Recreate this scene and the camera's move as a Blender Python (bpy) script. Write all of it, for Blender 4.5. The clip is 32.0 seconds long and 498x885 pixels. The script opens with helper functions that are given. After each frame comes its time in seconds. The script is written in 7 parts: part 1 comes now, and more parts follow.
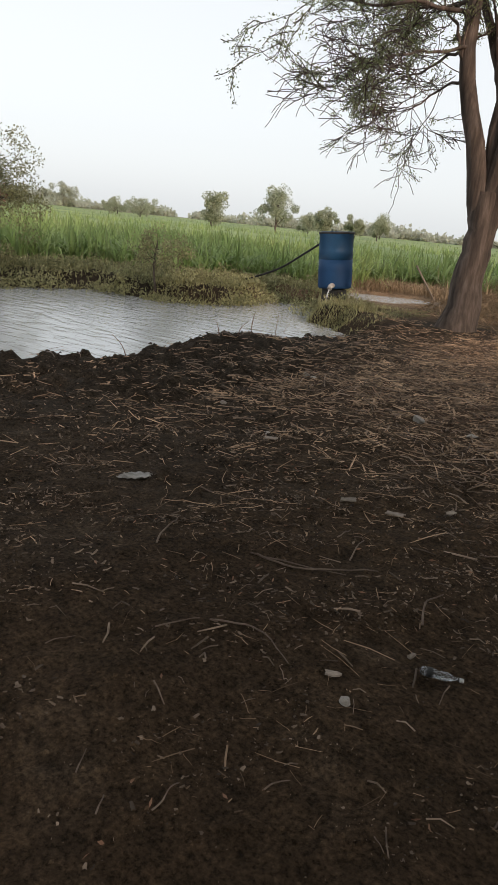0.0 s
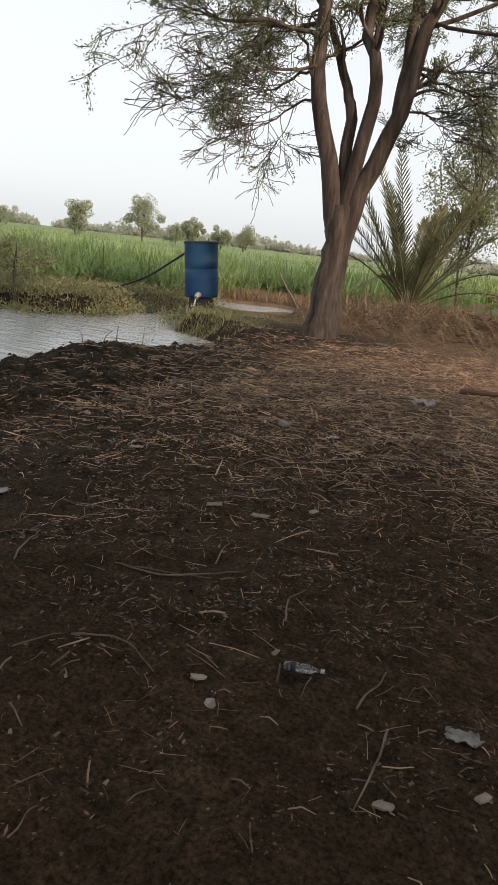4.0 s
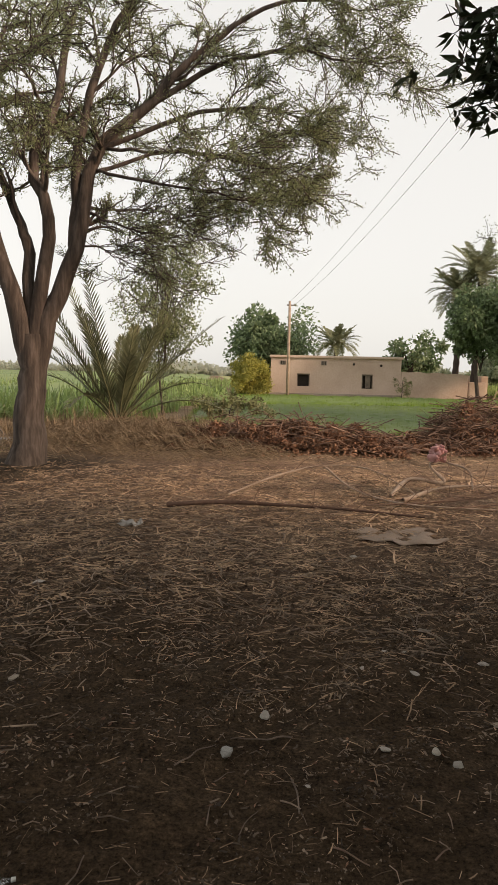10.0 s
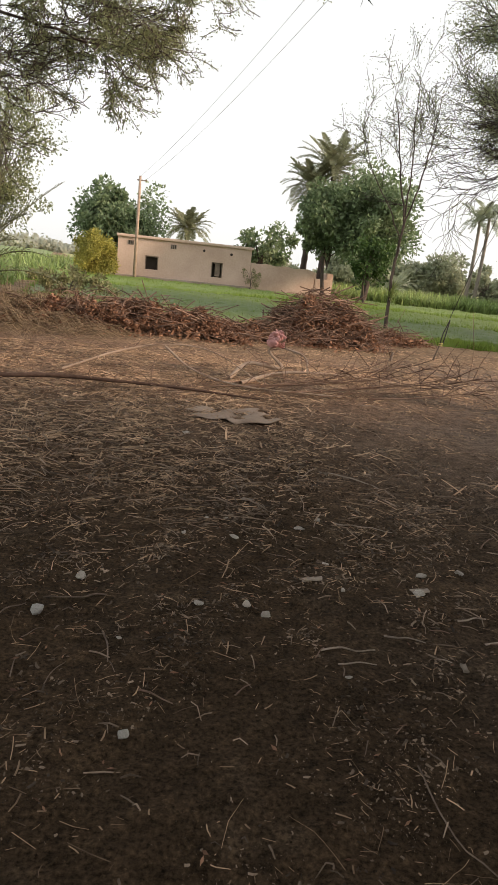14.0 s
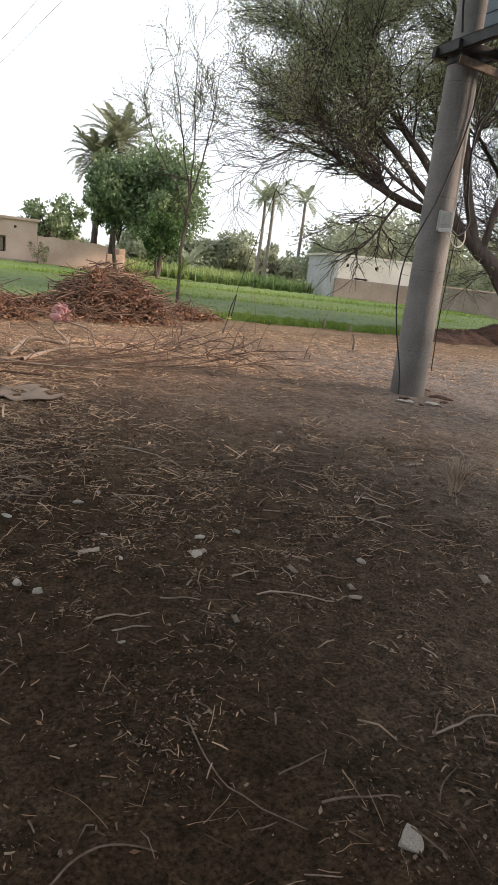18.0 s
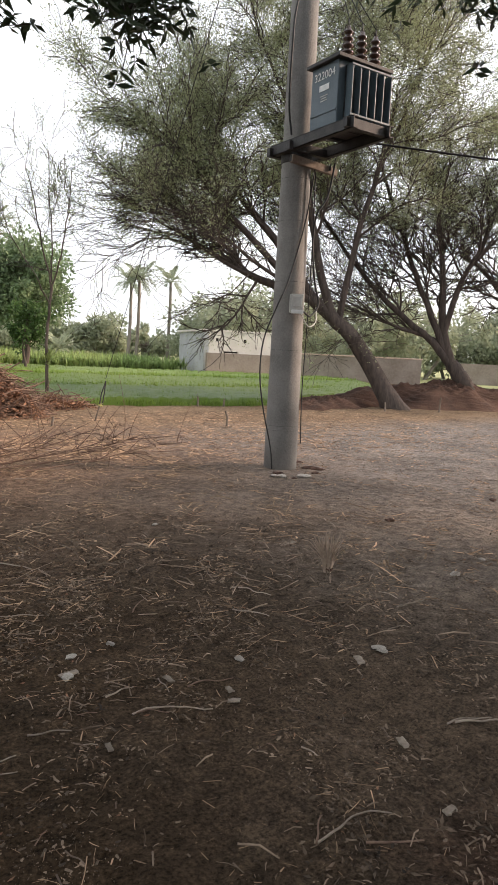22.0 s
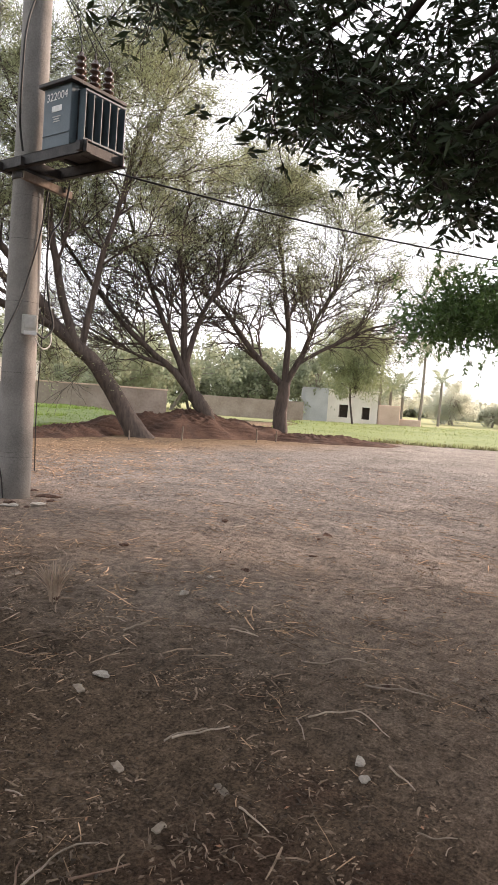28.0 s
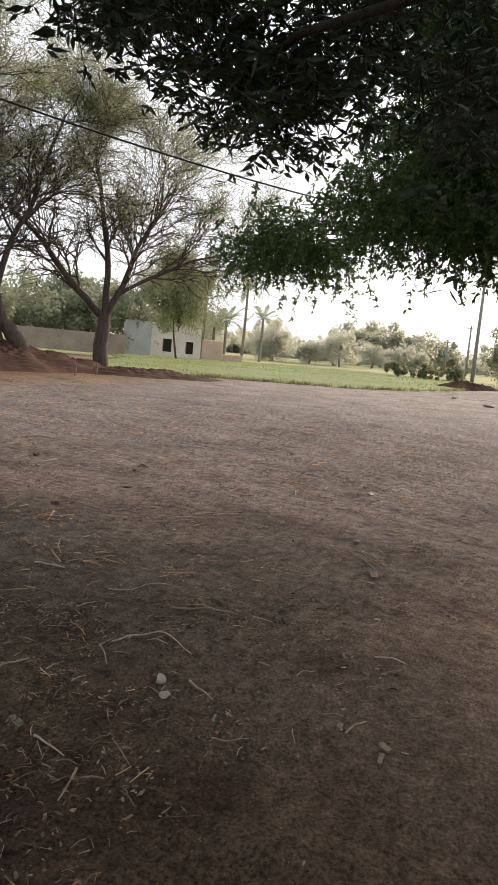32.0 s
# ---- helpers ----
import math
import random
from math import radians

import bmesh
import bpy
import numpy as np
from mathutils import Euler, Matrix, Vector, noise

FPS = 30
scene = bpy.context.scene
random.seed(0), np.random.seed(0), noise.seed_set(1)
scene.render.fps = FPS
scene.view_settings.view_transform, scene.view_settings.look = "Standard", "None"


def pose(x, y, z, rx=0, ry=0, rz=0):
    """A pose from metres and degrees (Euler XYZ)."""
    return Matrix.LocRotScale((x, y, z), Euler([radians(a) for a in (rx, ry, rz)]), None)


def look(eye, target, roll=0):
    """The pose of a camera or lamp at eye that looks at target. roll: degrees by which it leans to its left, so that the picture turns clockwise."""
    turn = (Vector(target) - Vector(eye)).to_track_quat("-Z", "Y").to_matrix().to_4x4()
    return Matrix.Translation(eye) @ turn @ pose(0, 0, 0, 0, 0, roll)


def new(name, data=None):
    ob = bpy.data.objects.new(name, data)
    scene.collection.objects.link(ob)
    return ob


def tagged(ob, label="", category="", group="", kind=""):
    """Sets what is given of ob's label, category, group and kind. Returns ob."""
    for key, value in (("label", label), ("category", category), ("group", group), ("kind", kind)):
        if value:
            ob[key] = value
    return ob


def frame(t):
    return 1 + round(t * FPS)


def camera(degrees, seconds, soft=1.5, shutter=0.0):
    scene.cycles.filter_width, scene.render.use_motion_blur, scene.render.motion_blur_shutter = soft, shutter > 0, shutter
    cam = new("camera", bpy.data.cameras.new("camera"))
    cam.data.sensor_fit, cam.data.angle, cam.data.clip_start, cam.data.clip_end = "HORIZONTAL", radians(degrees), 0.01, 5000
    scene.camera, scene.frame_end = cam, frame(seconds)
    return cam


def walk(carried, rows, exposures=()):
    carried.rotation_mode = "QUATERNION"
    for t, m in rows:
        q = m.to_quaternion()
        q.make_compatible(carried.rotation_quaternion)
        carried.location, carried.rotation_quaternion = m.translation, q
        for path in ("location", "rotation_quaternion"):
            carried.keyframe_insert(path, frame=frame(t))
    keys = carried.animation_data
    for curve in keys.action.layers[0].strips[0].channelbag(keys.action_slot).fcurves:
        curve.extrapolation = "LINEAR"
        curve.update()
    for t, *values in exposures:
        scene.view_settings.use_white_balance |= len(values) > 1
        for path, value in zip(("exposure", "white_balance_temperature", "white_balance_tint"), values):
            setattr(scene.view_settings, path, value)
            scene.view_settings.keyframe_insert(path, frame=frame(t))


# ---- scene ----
cam = camera(39.43, 32.0)
# seconds, eye x y z, yaw, pitch, roll
ROWS = [
    (0, 0.001, 0.000, 1.100, 37.15, -17.40, 5.60),
    (0.5, 0.001, 0.008, 1.093, 35.44, -17.56, 5.65),
    (1, 0.005, 0.009, 1.093, 34.93, -17.20, 5.55),
    (1.5, 0.006, 0.004, 1.097, 34.28, -16.99, 5.76),
    (2, 0.009, 0.009, 1.093, 33.79, -16.61, 5.80),
    (2.5, 0.012, 0.008, 1.099, 32.31, -16.10, 6.22),
    (3, 0.017, 0.024, 1.087, 30.35, -15.89, 6.01),
    (3.5, 0.027, 0.026, 1.084, 28.47, -15.79, 6.31),
    (5.5, 0.127, 0.016, 1.140, 22.26, -15.29, 3.92),
    (6, 0.139, 0.026, 1.138, 21.26, -15.81, 3.08),
    (6.5, 0.154, 0.031, 1.136, 19.75, -15.57, 2.91),
    (7, 0.162, 0.025, 1.142, 18.82, -15.22, 2.87),
    (7.5, 0.171, 0.022, 1.174, 18.57, -13.06, 2.18),
    (8, 0.179, 0.032, 1.214, 17.41, -11.78, 1.50),
    (8.5, 0.198, 0.052, 1.263, 14.58, -7.75, 1.11),
    (9, 0.220, 0.043, 1.298, 12.39, -5.67, 0.55),
    (9.5, 0.246, 0.048, 1.301, 8.99, -5.14, 0.24),
    (10, 0.263, 0.048, 1.296, 5.34, -5.65, 1.28),
    (10.5, 0.284, 0.064, 1.277, 1.66, -4.89, 1.93),
    (11, 0.309, 0.081, 1.257, -1.83, -6.12, 2.38),
    (11.5, 0.320, 0.073, 1.257, -3.15, -7.24, 2.67),
    (12, 0.317, 0.090, 1.239, -3.52, -8.55, 3.54),
    (12.5, 0.315, 0.094, 1.228, -3.78, -9.53, 4.20),
    (13, 0.316, 0.102, 1.207, -4.48, -11.43, 5.20),
    (13.5, 0.326, 0.109, 1.192, -5.85, -12.58, 5.81),
    (14, 0.342, 0.118, 1.175, -8.09, -13.85, 6.09),
    (14.5, 0.366, 0.123, 1.159, -10.37, -14.61, 6.13),
    (16.5, 0.428, 0.117, 1.135, -18.31, -15.08, 7.04),
    (17, 0.448, 0.106, 1.130, -20.64, -15.67, 7.15),
    (17.5, 0.462, 0.095, 1.134, -22.68, -15.37, 6.85),
    (18, 0.475, 0.090, 1.142, -24.66, -13.85, 6.89),
    (18.5, 0.482, 0.078, 1.156, -26.29, -11.94, 6.85),
    (19, 0.499, 0.078, 1.175, -27.66, -10.15, 6.30),
    (19.5, 0.523, 0.067, 1.220, -29.25, -7.85, 5.28),
    (20, 0.512, 0.058, 1.262, -30.46, -6.13, 5.83),
    (20.5, 0.522, 0.049, 1.280, -30.91, -5.18, 5.06),
    (21, 0.532, 0.057, 1.283, -31.61, -6.11, 3.84),
    (21.5, 0.545, 0.051, 1.282, -32.28, -6.21, 3.15),
    (22, 0.558, 0.045, 1.279, -33.62, -7.18, 2.82),
    (22.5, 0.577, 0.043, 1.271, -35.10, -7.45, 2.55),
    (23, 0.587, 0.037, 1.272, -36.31, -7.13, 2.33),
    (23.5, 0.599, 0.029, 1.274, -38.84, -5.71, 2.52),
    (24, 0.610, 0.024, 1.270, -40.89, -5.33, 3.11),
    (24.5, 0.618, 0.018, 1.265, -42.37, -4.13, 3.28),
    (25, 0.622, 0.010, 1.259, -44.54, -3.52, 3.45),
    (25.5, 0.636, 0.010, 1.247, -46.29, -3.46, 3.61),
    (27.5, 0.663, -0.017, 1.239, -51.91, -3.56, 4.41),
    (28, 0.674, -0.020, 1.235, -53.96, -3.45, 4.20),
    (28.5, 0.679, -0.041, 1.239, -55.87, -2.86, 3.94),
    (29, 0.685, -0.046, 1.233, -56.97, -3.54, 3.83),
    (29.5, 0.687, -0.053, 1.234, -58.17, -3.86, 4.19),
    (30, 0.691, -0.057, 1.229, -59.95, -4.90, 4.54),
    (30.5, 0.703, -0.060, 1.218, -61.29, -5.46, 4.28),
    (31, 0.730, -0.054, 1.194, -62.69, -8.35, 4.82),
    (31.5, 0.755, -0.065, 1.185, -66.49, -8.85, 5.40),
    (32, 0.759, -0.082, 1.195, -68.73, -7.59, 5.22),
]
EXPOSURES = [(0, 0.18, 6500, 10), (6, 0.3, 6600, 10), (8, 0.42, 6850, 11), (10.5, 0.16, 7150, 12), (13, 0.36, 7000, 12), (16, 0.62, 6500, 10), (19, 0.74, 6280, 11), (22, 0.86, 6450, 12),
             (24, 1.25, 6650, 15), (28, 1.16, 6600, 15), (30, 1.02, 6600, 14), (32, 0.5, 6550, 13)]
walk(cam, [(t, pose(x, y, z, 90 + pitch, 0, yaw) @ pose(0, 0, 0, 0, 0, roll)) for t, x, y, z, yaw, pitch, roll in ROWS], EXPOSURES)

# ---- daylight: low hazy sun ahead on the road side, pale dusty sky ----
SUN_TO = Vector((0.92, -0.34, 0.38)).normalized()
world = bpy.data.worlds.new("sky")
scene.world = world
world.use_nodes = True
wn, wl = world.node_tree.nodes, world.node_tree.links
sky = wn.new("ShaderNodeTexSky")
sky.sky_type, sky.sun_disc = "NISHITA", False
sky.sun_elevation, sky.sun_rotation = math.asin(SUN_TO.z), math.atan2(SUN_TO.x, SUN_TO.y)
sky.dust_density, sky.air_density, sky.ozone_density = 3.0, 1.0, 1.0
haze = wn.new("ShaderNodeHueSaturation")
haze.inputs["Saturation"].default_value = 0.35
wl.new(sky.outputs[0], haze.inputs["Color"])
veil = wn.new("ShaderNodeMix")  # dust haze that evens the sky out
veil.data_type = "RGBA"
veil.inputs["Factor"].default_value = 0.62
veil.inputs["B"].default_value = (8.6, 8.9, 9.1, 1)
wl.new(haze.outputs[0], veil.inputs["A"])
wl.new(veil.outputs["Result"], wn["Background"].inputs["Color"])
wn["Background"].inputs["Strength"].default_value = 0.12
sun = new("sun", bpy.data.lights.new("sun", "SUN"))
sun.data.energy, sun.data.angle, sun.data.color = 3.6, radians(9.0), (1.0, 0.74, 0.56)
sun.matrix_world = look((30, -15, 20), Vector((30, -15, 20)) - SUN_TO)


# ---- materials ----
def material(name, colours, scale=4.0, rough=0.8, bump=0.2, fine=60.0, metal=0.0, thin=0.0, island=0.0, objects=0.0, coat=0.0, spec=0.3, stretch=0.0):
    """Two colours mixed by coarse and fine noise, with relief; thin: share of light let through (leaves);
    island / objects: how far each loose piece / each object varies in brightness."""
    m = bpy.data.materials.new(name)
    m.use_nodes = True
    n, l = m.node_tree.nodes, m.node_tree.links
    b = n["Principled BSDF"]
    tc = n.new("ShaderNodeTexCoord")
    a = n.new("ShaderNodeTexNoise")
    a.inputs["Scale"].default_value, a.inputs["Detail"].default_value = scale, 6
    f = n.new("ShaderNodeTexNoise")
    f.inputs["Scale"].default_value, f.inputs["Detail"].default_value = fine, 4
    grain = tc.outputs["Object"]
    if stretch:  # furrows that run up the stem
        mp = n.new("ShaderNodeMapping")
        mp.inputs["Scale"].default_value = (1, 1, stretch)
        l.new(grain, mp.inputs["Vector"])
        grain = mp.outputs[0]
    for t in (a, f):
        l.new(grain, t.inputs["Vector"])
    add = n.new("ShaderNodeMath")
    add.operation = "MULTIPLY_ADD"
    l.new(f.outputs["Fac"], add.inputs[0])
    add.inputs[1].default_value = 0.5
    l.new(a.outputs["Fac"], add.inputs[2])
    ramp = n.new("ShaderNodeValToRGB")
    ramp.color_ramp.elements[0].position, ramp.color_ramp.elements[1].position = 0.5, 1.0
    ramp.color_ramp.elements[0].color = (*colours[0], 1)
    ramp.color_ramp.elements[1].color = (*colours[-1], 1)
    if len(colours) == 3:
        e = ramp.color_ramp.elements.new(0.75)
        e.color = (*colours[1], 1)
    l.new(add.outputs[0], ramp.inputs["Fac"])
    out = ramp.outputs["Color"]
    for amount, node, socket in ((island, "ShaderNodeNewGeometry", "Random Per Island"), (objects, "ShaderNodeObjectInfo", "Random")):
        if amount:
            g = n.new(node)
            mr = n.new("ShaderNodeMapRange")
            mr.inputs["To Min"].default_value, mr.inputs["To Max"].default_value = 1 - amount, 1 + amount
            l.new(g.outputs[socket], mr.inputs["Value"])
            hs = n.new("ShaderNodeHueSaturation")
            l.new(mr.outputs[0], hs.inputs["Value"])
            l.new(out, hs.inputs["Color"])
            out = hs.outputs["Color"]
    l.new(out, b.inputs["Base Color"])
    b.inputs["Roughness"].default_value, b.inputs["Metallic"].default_value = rough, metal
    b.inputs["Specular IOR Level"].default_value = spec
    b.inputs["Coat Weight"].default_value = coat
    if bump:
        bp = n.new("ShaderNodeBump")
        bp.inputs["Strength"].default_value, bp.inputs["Distance"].default_value = bump, 0.012
        l.new(f.outputs["Fac"], bp.inputs["Height"])
        l.new(bp.outputs[0], b.inputs["Normal"])
    if thin:
        tr = n.new("ShaderNodeBsdfTranslucent")
        l.new(out, tr.inputs["Color"])
        mx = n.new("ShaderNodeMixShader")
        mx.inputs[0].default_value = thin
        l.new(b.outputs[0], mx.inputs[1])
        l.new(tr.outputs[0], mx.inputs[2])
        l.new(mx.outputs[0], n["Material Output"].inputs["Surface"])
    return m


def soil_material(name="soil", island=0.0):
    """Trodden yard soil: brown under the trees, paler and dustier along the track, damp and dark by the pond; mid-yard
    sunlight and left-side shade are put into the colour.
    """
    m = bpy.data.materials.new(name)
    m.use_nodes = True
    n, l = m.node_tree.nodes, m.node_tree.links
    b = n["Principled BSDF"]
    b.inputs["Roughness"].default_value, b.inputs["Specular IOR Level"].default_value = 0.95, 0.08
    tc, sep = n.new("ShaderNodeTexCoord"), n.new("ShaderNodeSeparateXYZ")
    l.new(tc.outputs["Object"], sep.inputs[0])

    def cloud(scale, detail, rough=0.55):
        t = n.new("ShaderNodeTexNoise")
        t.inputs["Scale"].default_value, t.inputs["Detail"].default_value, t.inputs["Roughness"].default_value = scale, detail, rough
        l.new(tc.outputs["Object"], t.inputs["Vector"])
        return t.outputs["Fac"]

    def ranged(value, a, b_, c, d):
        mr = n.new("ShaderNodeMapRange")
        for name, v in (("From Min", a), ("From Max", b_), ("To Min", c), ("To Max", d)):
            mr.inputs[name].default_value = v
        l.new(value, mr.inputs["Value"])
        return mr.outputs[0]

    def mixed(fac, under, colour):
        mx = n.new("ShaderNodeMix")
        mx.data_type = "RGBA"
        l.new(fac, mx.inputs["Factor"])
        if isinstance(under, tuple):
            mx.inputs["A"].default_value = (*under, 1)
        else:
            l.new(under, mx.inputs["A"])
        mx.inputs["B"].default_value = (*colour, 1)
        return mx.outputs["Result"]

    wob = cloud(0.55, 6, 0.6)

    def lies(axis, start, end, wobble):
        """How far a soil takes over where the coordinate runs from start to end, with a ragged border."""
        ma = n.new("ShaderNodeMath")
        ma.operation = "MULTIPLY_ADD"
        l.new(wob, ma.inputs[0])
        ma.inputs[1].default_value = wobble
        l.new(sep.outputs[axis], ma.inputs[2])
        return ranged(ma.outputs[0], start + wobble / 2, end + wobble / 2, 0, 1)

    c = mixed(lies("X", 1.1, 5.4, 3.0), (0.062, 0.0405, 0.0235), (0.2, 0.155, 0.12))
    # lighter and redder across the mid yard: its sunlit strip put into the colour
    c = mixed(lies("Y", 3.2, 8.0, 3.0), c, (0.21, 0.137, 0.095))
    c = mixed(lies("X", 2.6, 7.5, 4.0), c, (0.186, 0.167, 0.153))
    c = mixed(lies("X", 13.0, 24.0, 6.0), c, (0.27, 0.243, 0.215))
    # damp bank soil, stretched over the left yard to stand for shade there
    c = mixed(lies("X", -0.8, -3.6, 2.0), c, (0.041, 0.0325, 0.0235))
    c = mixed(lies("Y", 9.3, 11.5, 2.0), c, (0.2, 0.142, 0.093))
    # ragged dark patches
    c = mixed(ranged(cloud(1.3, 8, 0.62), 0.56, 0.7, 0, 0.55), c, (0.046, 0.035, 0.025))
    # trodden-in straw dust in ragged patches
    c = mixed(ranged(cloud(2.3, 8, 0.65), 0.56, 0.74, 0, 0.45), c, (0.145, 0.108, 0.074))
    # damp patches of disturbed soil where the track leaves the yard
    for x, y, reach in ((2.36, 0.62, 0.2), (2.6, 1.03, 0.17), (2.1, 1.0, 0.34), (3.3, 0.5, 0.12)):
        di = n.new("ShaderNodeVectorMath")
        di.operation = "DISTANCE"
        l.new(tc.outputs["Object"], di.inputs[0])
        di.inputs[1].default_value = (x, y, 0)
        ma = n.new("ShaderNodeMath")
        ma.operation = "MULTIPLY_ADD"
        l.new(cloud(9.0, 6, 0.65), ma.inputs[0])
        ma.inputs[1].default_value = reach * 1.6
        l.new(di.outputs["Value"], ma.inputs[2])
        c = mixed(ranged(ma.outputs[0], reach * 1.9, reach * 1.15, 0, 0.62), c, (0.06, 0.034, 0.024))
    mottle, grit = cloud(13.0, 9, 0.68), cloud(75.0, 7, 0.75)
    track = lies("X", 2.0, 6.0, 3.0)
    calm = n.new("ShaderNodeMix")
    l.new(track, calm.inputs["Factor"])
    l.new(ranged(grit, 0.36, 0.64, 0.3, 1.65), calm.inputs["A"])
    l.new(ranged(grit, 0.36, 0.64, 0.78, 1.2), calm.inputs["B"])
    tone = None
    for value in (ranged(cloud(0.9, 7, 0.6), 0.3, 0.7, 0.74, 1.26), ranged(mottle, 0.32, 0.68, 0.5, 1.38), calm.outputs["Result"]):
        if tone is None:
            tone = value
        else:
            mu = n.new("ShaderNodeMath")
            mu.operation = "MULTIPLY"
            l.new(tone, mu.inputs[0])
            l.new(value, mu.inputs[1])
            tone = mu.outputs[0]
    if island:
        mu = n.new("ShaderNodeMath")
        mu.operation = "MULTIPLY"
        l.new(tone, mu.inputs[0])
        l.new(ranged(n.new("ShaderNodeNewGeometry").outputs["Random Per Island"], 0, 1, 1 - island, 1 + 1.6 * island), mu.inputs[1])
        tone = mu.outputs[0]
    hs = n.new("ShaderNodeHueSaturation")
    l.new(tone, hs.inputs["Value"])
    l.new(c, hs.inputs["Color"])
    l.new(hs.outputs[0], b.inputs["Base Color"])
    normal = None
    for height, strength, distance in ((cloud(3.2, 5), 0.8, 0.09), (mottle, 0.9, 0.035), (grit, 0.8, 0.008)):
        bp = n.new("ShaderNodeBump")
        bp.inputs["Strength"].default_value, bp.inputs["Distance"].default_value = strength, distance
        l.new(height, bp.inputs["Height"])
        if normal:
            l.new(normal, bp.inputs["Normal"])
        normal = bp.outputs[0]
    l.new(normal, b.inputs["Normal"])
    return m


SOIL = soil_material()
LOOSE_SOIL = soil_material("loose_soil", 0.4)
RED_SOIL = material("turned_soil", [(0.033, 0.0185, 0.013), (0.068, 0.037, 0.026), (0.115, 0.066, 0.047)], 2.0, 0.95, 0.9, 30)
BARK = material("bark", [(0.032, 0.025, 0.021), (0.085, 0.066, 0.055), (0.165, 0.132, 0.112)], 9.0, 0.95, 1.0, 34, stretch=0.16)
MANGO_BARK = material("mango_bark", [(0.018, 0.014, 0.012), (0.05, 0.04, 0.033)], 6.0, 0.95, 0.8, 40)
DARK_BARK = material("dark_bark", [(0.042, 0.033, 0.029), (0.11, 0.086, 0.073)], 9.0, 0.95, 0.9, 34, stretch=0.2)
TWIG = material("twig", [(0.10, 0.062, 0.046), (0.25, 0.168, 0.125)], 8.0, 0.9, 0.3, 50, island=0.4)
OLD_STICK = material("weathered_stick", [(0.065, 0.046, 0.036), (0.22, 0.162, 0.125)], 8.0, 0.9, 0.3, 50, island=0.4)
PALE_STICK = material("bleached_stick", [(0.17, 0.132, 0.104), (0.4, 0.325, 0.265)], 8.0, 0.9, 0.3, 50, island=0.3, objects=0.3)
PEELED = material("peeled_branch", [(0.24, 0.175, 0.128), (0.42, 0.33, 0.26)], 6.0, 0.8, 0.3, 50)
LEAF = material("acacia_leaf", [(0.165, 0.195, 0.095), (0.3, 0.325, 0.17)], 0.8, 0.6, 0.0, 5, thin=0.5, island=0.35)
LEAF_OLIVE = material("dry_acacia_leaf", [(0.19, 0.22, 0.12), (0.4, 0.42, 0.235)], 0.35, 0.65, 0.0, 5, thin=0.35, island=0.35)
MANGO = material("mango_leaf", [(0.02, 0.034, 0.015), (0.045, 0.07, 0.03)], 1.0, 0.45, 0.0, 6, thin=0.06, island=0.3, spec=0.3)
NEEM = material("neem_leaf", [(0.04, 0.08, 0.024), (0.085, 0.145, 0.042)], 0.8, 0.5, 0.0, 6, thin=0.35, island=0.35)
BROAD = material("broad_leaf", [(0.12, 0.18, 0.09), (0.235, 0.30, 0.16)], 0.5, 0.5, 0.0, 6, thin=0.3, island=0.35)
YELLOW_LEAF = material("yellow_green_leaf", [(0.26, 0.25, 0.06), (0.46, 0.42, 0.11)], 0.7, 0.6, 0.0, 6, thin=0.35, island=0.3)
PALM_LEAF = material("palm_leaf", [(0.07, 0.08, 0.04), (0.2, 0.2, 0.11)], 1.5, 0.5, 0.0, 8, thin=0.25, island=0.35)
DRY_PALM = material("dry_palm_leaf", [(0.20, 0.145, 0.075), (0.36, 0.27, 0.15)], 1.5, 0.8, 0.0, 8, thin=0.2, island=0.3)
# distance haze is put into the pale colours of these leaves and bark
FAR_LEAF = material("far_haze_tinted_foliage", [(0.47, 0.485, 0.4), (0.55, 0.56, 0.47)], 0.1, 0.9, 0.0, 3, thin=0.8, island=0.1)
HAZY_LEAF = material("distant_haze_tinted_foliage", [(0.25, 0.285, 0.19), (0.38, 0.405, 0.29)], 0.2, 0.9, 0.0, 3, thin=0.45, island=0.2)
HAZE_TINTED_LEAF = material("haze_tinted_leaf", [(0.18, 0.195, 0.115), (0.30, 0.31, 0.195)], 0.3, 0.8, 0.0, 3, thin=0.5, island=0.3)
HAZY_BARK = material("haze_tinted_bark", [(0.18, 0.16, 0.14), (0.27, 0.24, 0.2)], 2, 0.95, 0.0)
CANE = material("cane_leaf", [(0.15, 0.24, 0.075), (0.35, 0.425, 0.165)], 0.25, 0.5, 0.0, 3, thin=0.45, island=0.35)
PADDY = material("paddy_leaf", [(0.11, 0.19, 0.026), (0.2, 0.28, 0.05)], 0.12, 0.5, 0.0, 2, thin=0.35, island=0.3)
WEED = material("bank_weed", [(0.15, 0.155, 0.075), (0.36, 0.345, 0.185)], 1.0, 0.7, 0.0, 6, thin=0.3, island=0.4)
DRY_GRASS = material("dry_grass", [(0.17, 0.122, 0.076), (0.34, 0.255, 0.165)], 2.0, 0.85, 0.0, 9, thin=0.2, island=0.35)
CHAFF = material("chaff", [(0.03, 0.021, 0.015), (0.27, 0.2, 0.145)], 3.0, 0.9, 0.0, 20, island=0.7)
STRAW = material("straw", [(0.115, 0.074, 0.046), (0.47, 0.32, 0.205)], 3.0, 0.9, 0.0, 20, island=0.7)
DRY_LEAF = material("dry_leaf", [(0.15, 0.077, 0.049), (0.31, 0.175, 0.108)], 3.0, 0.8, 0.0, 20, thin=0.15, island=0.5)
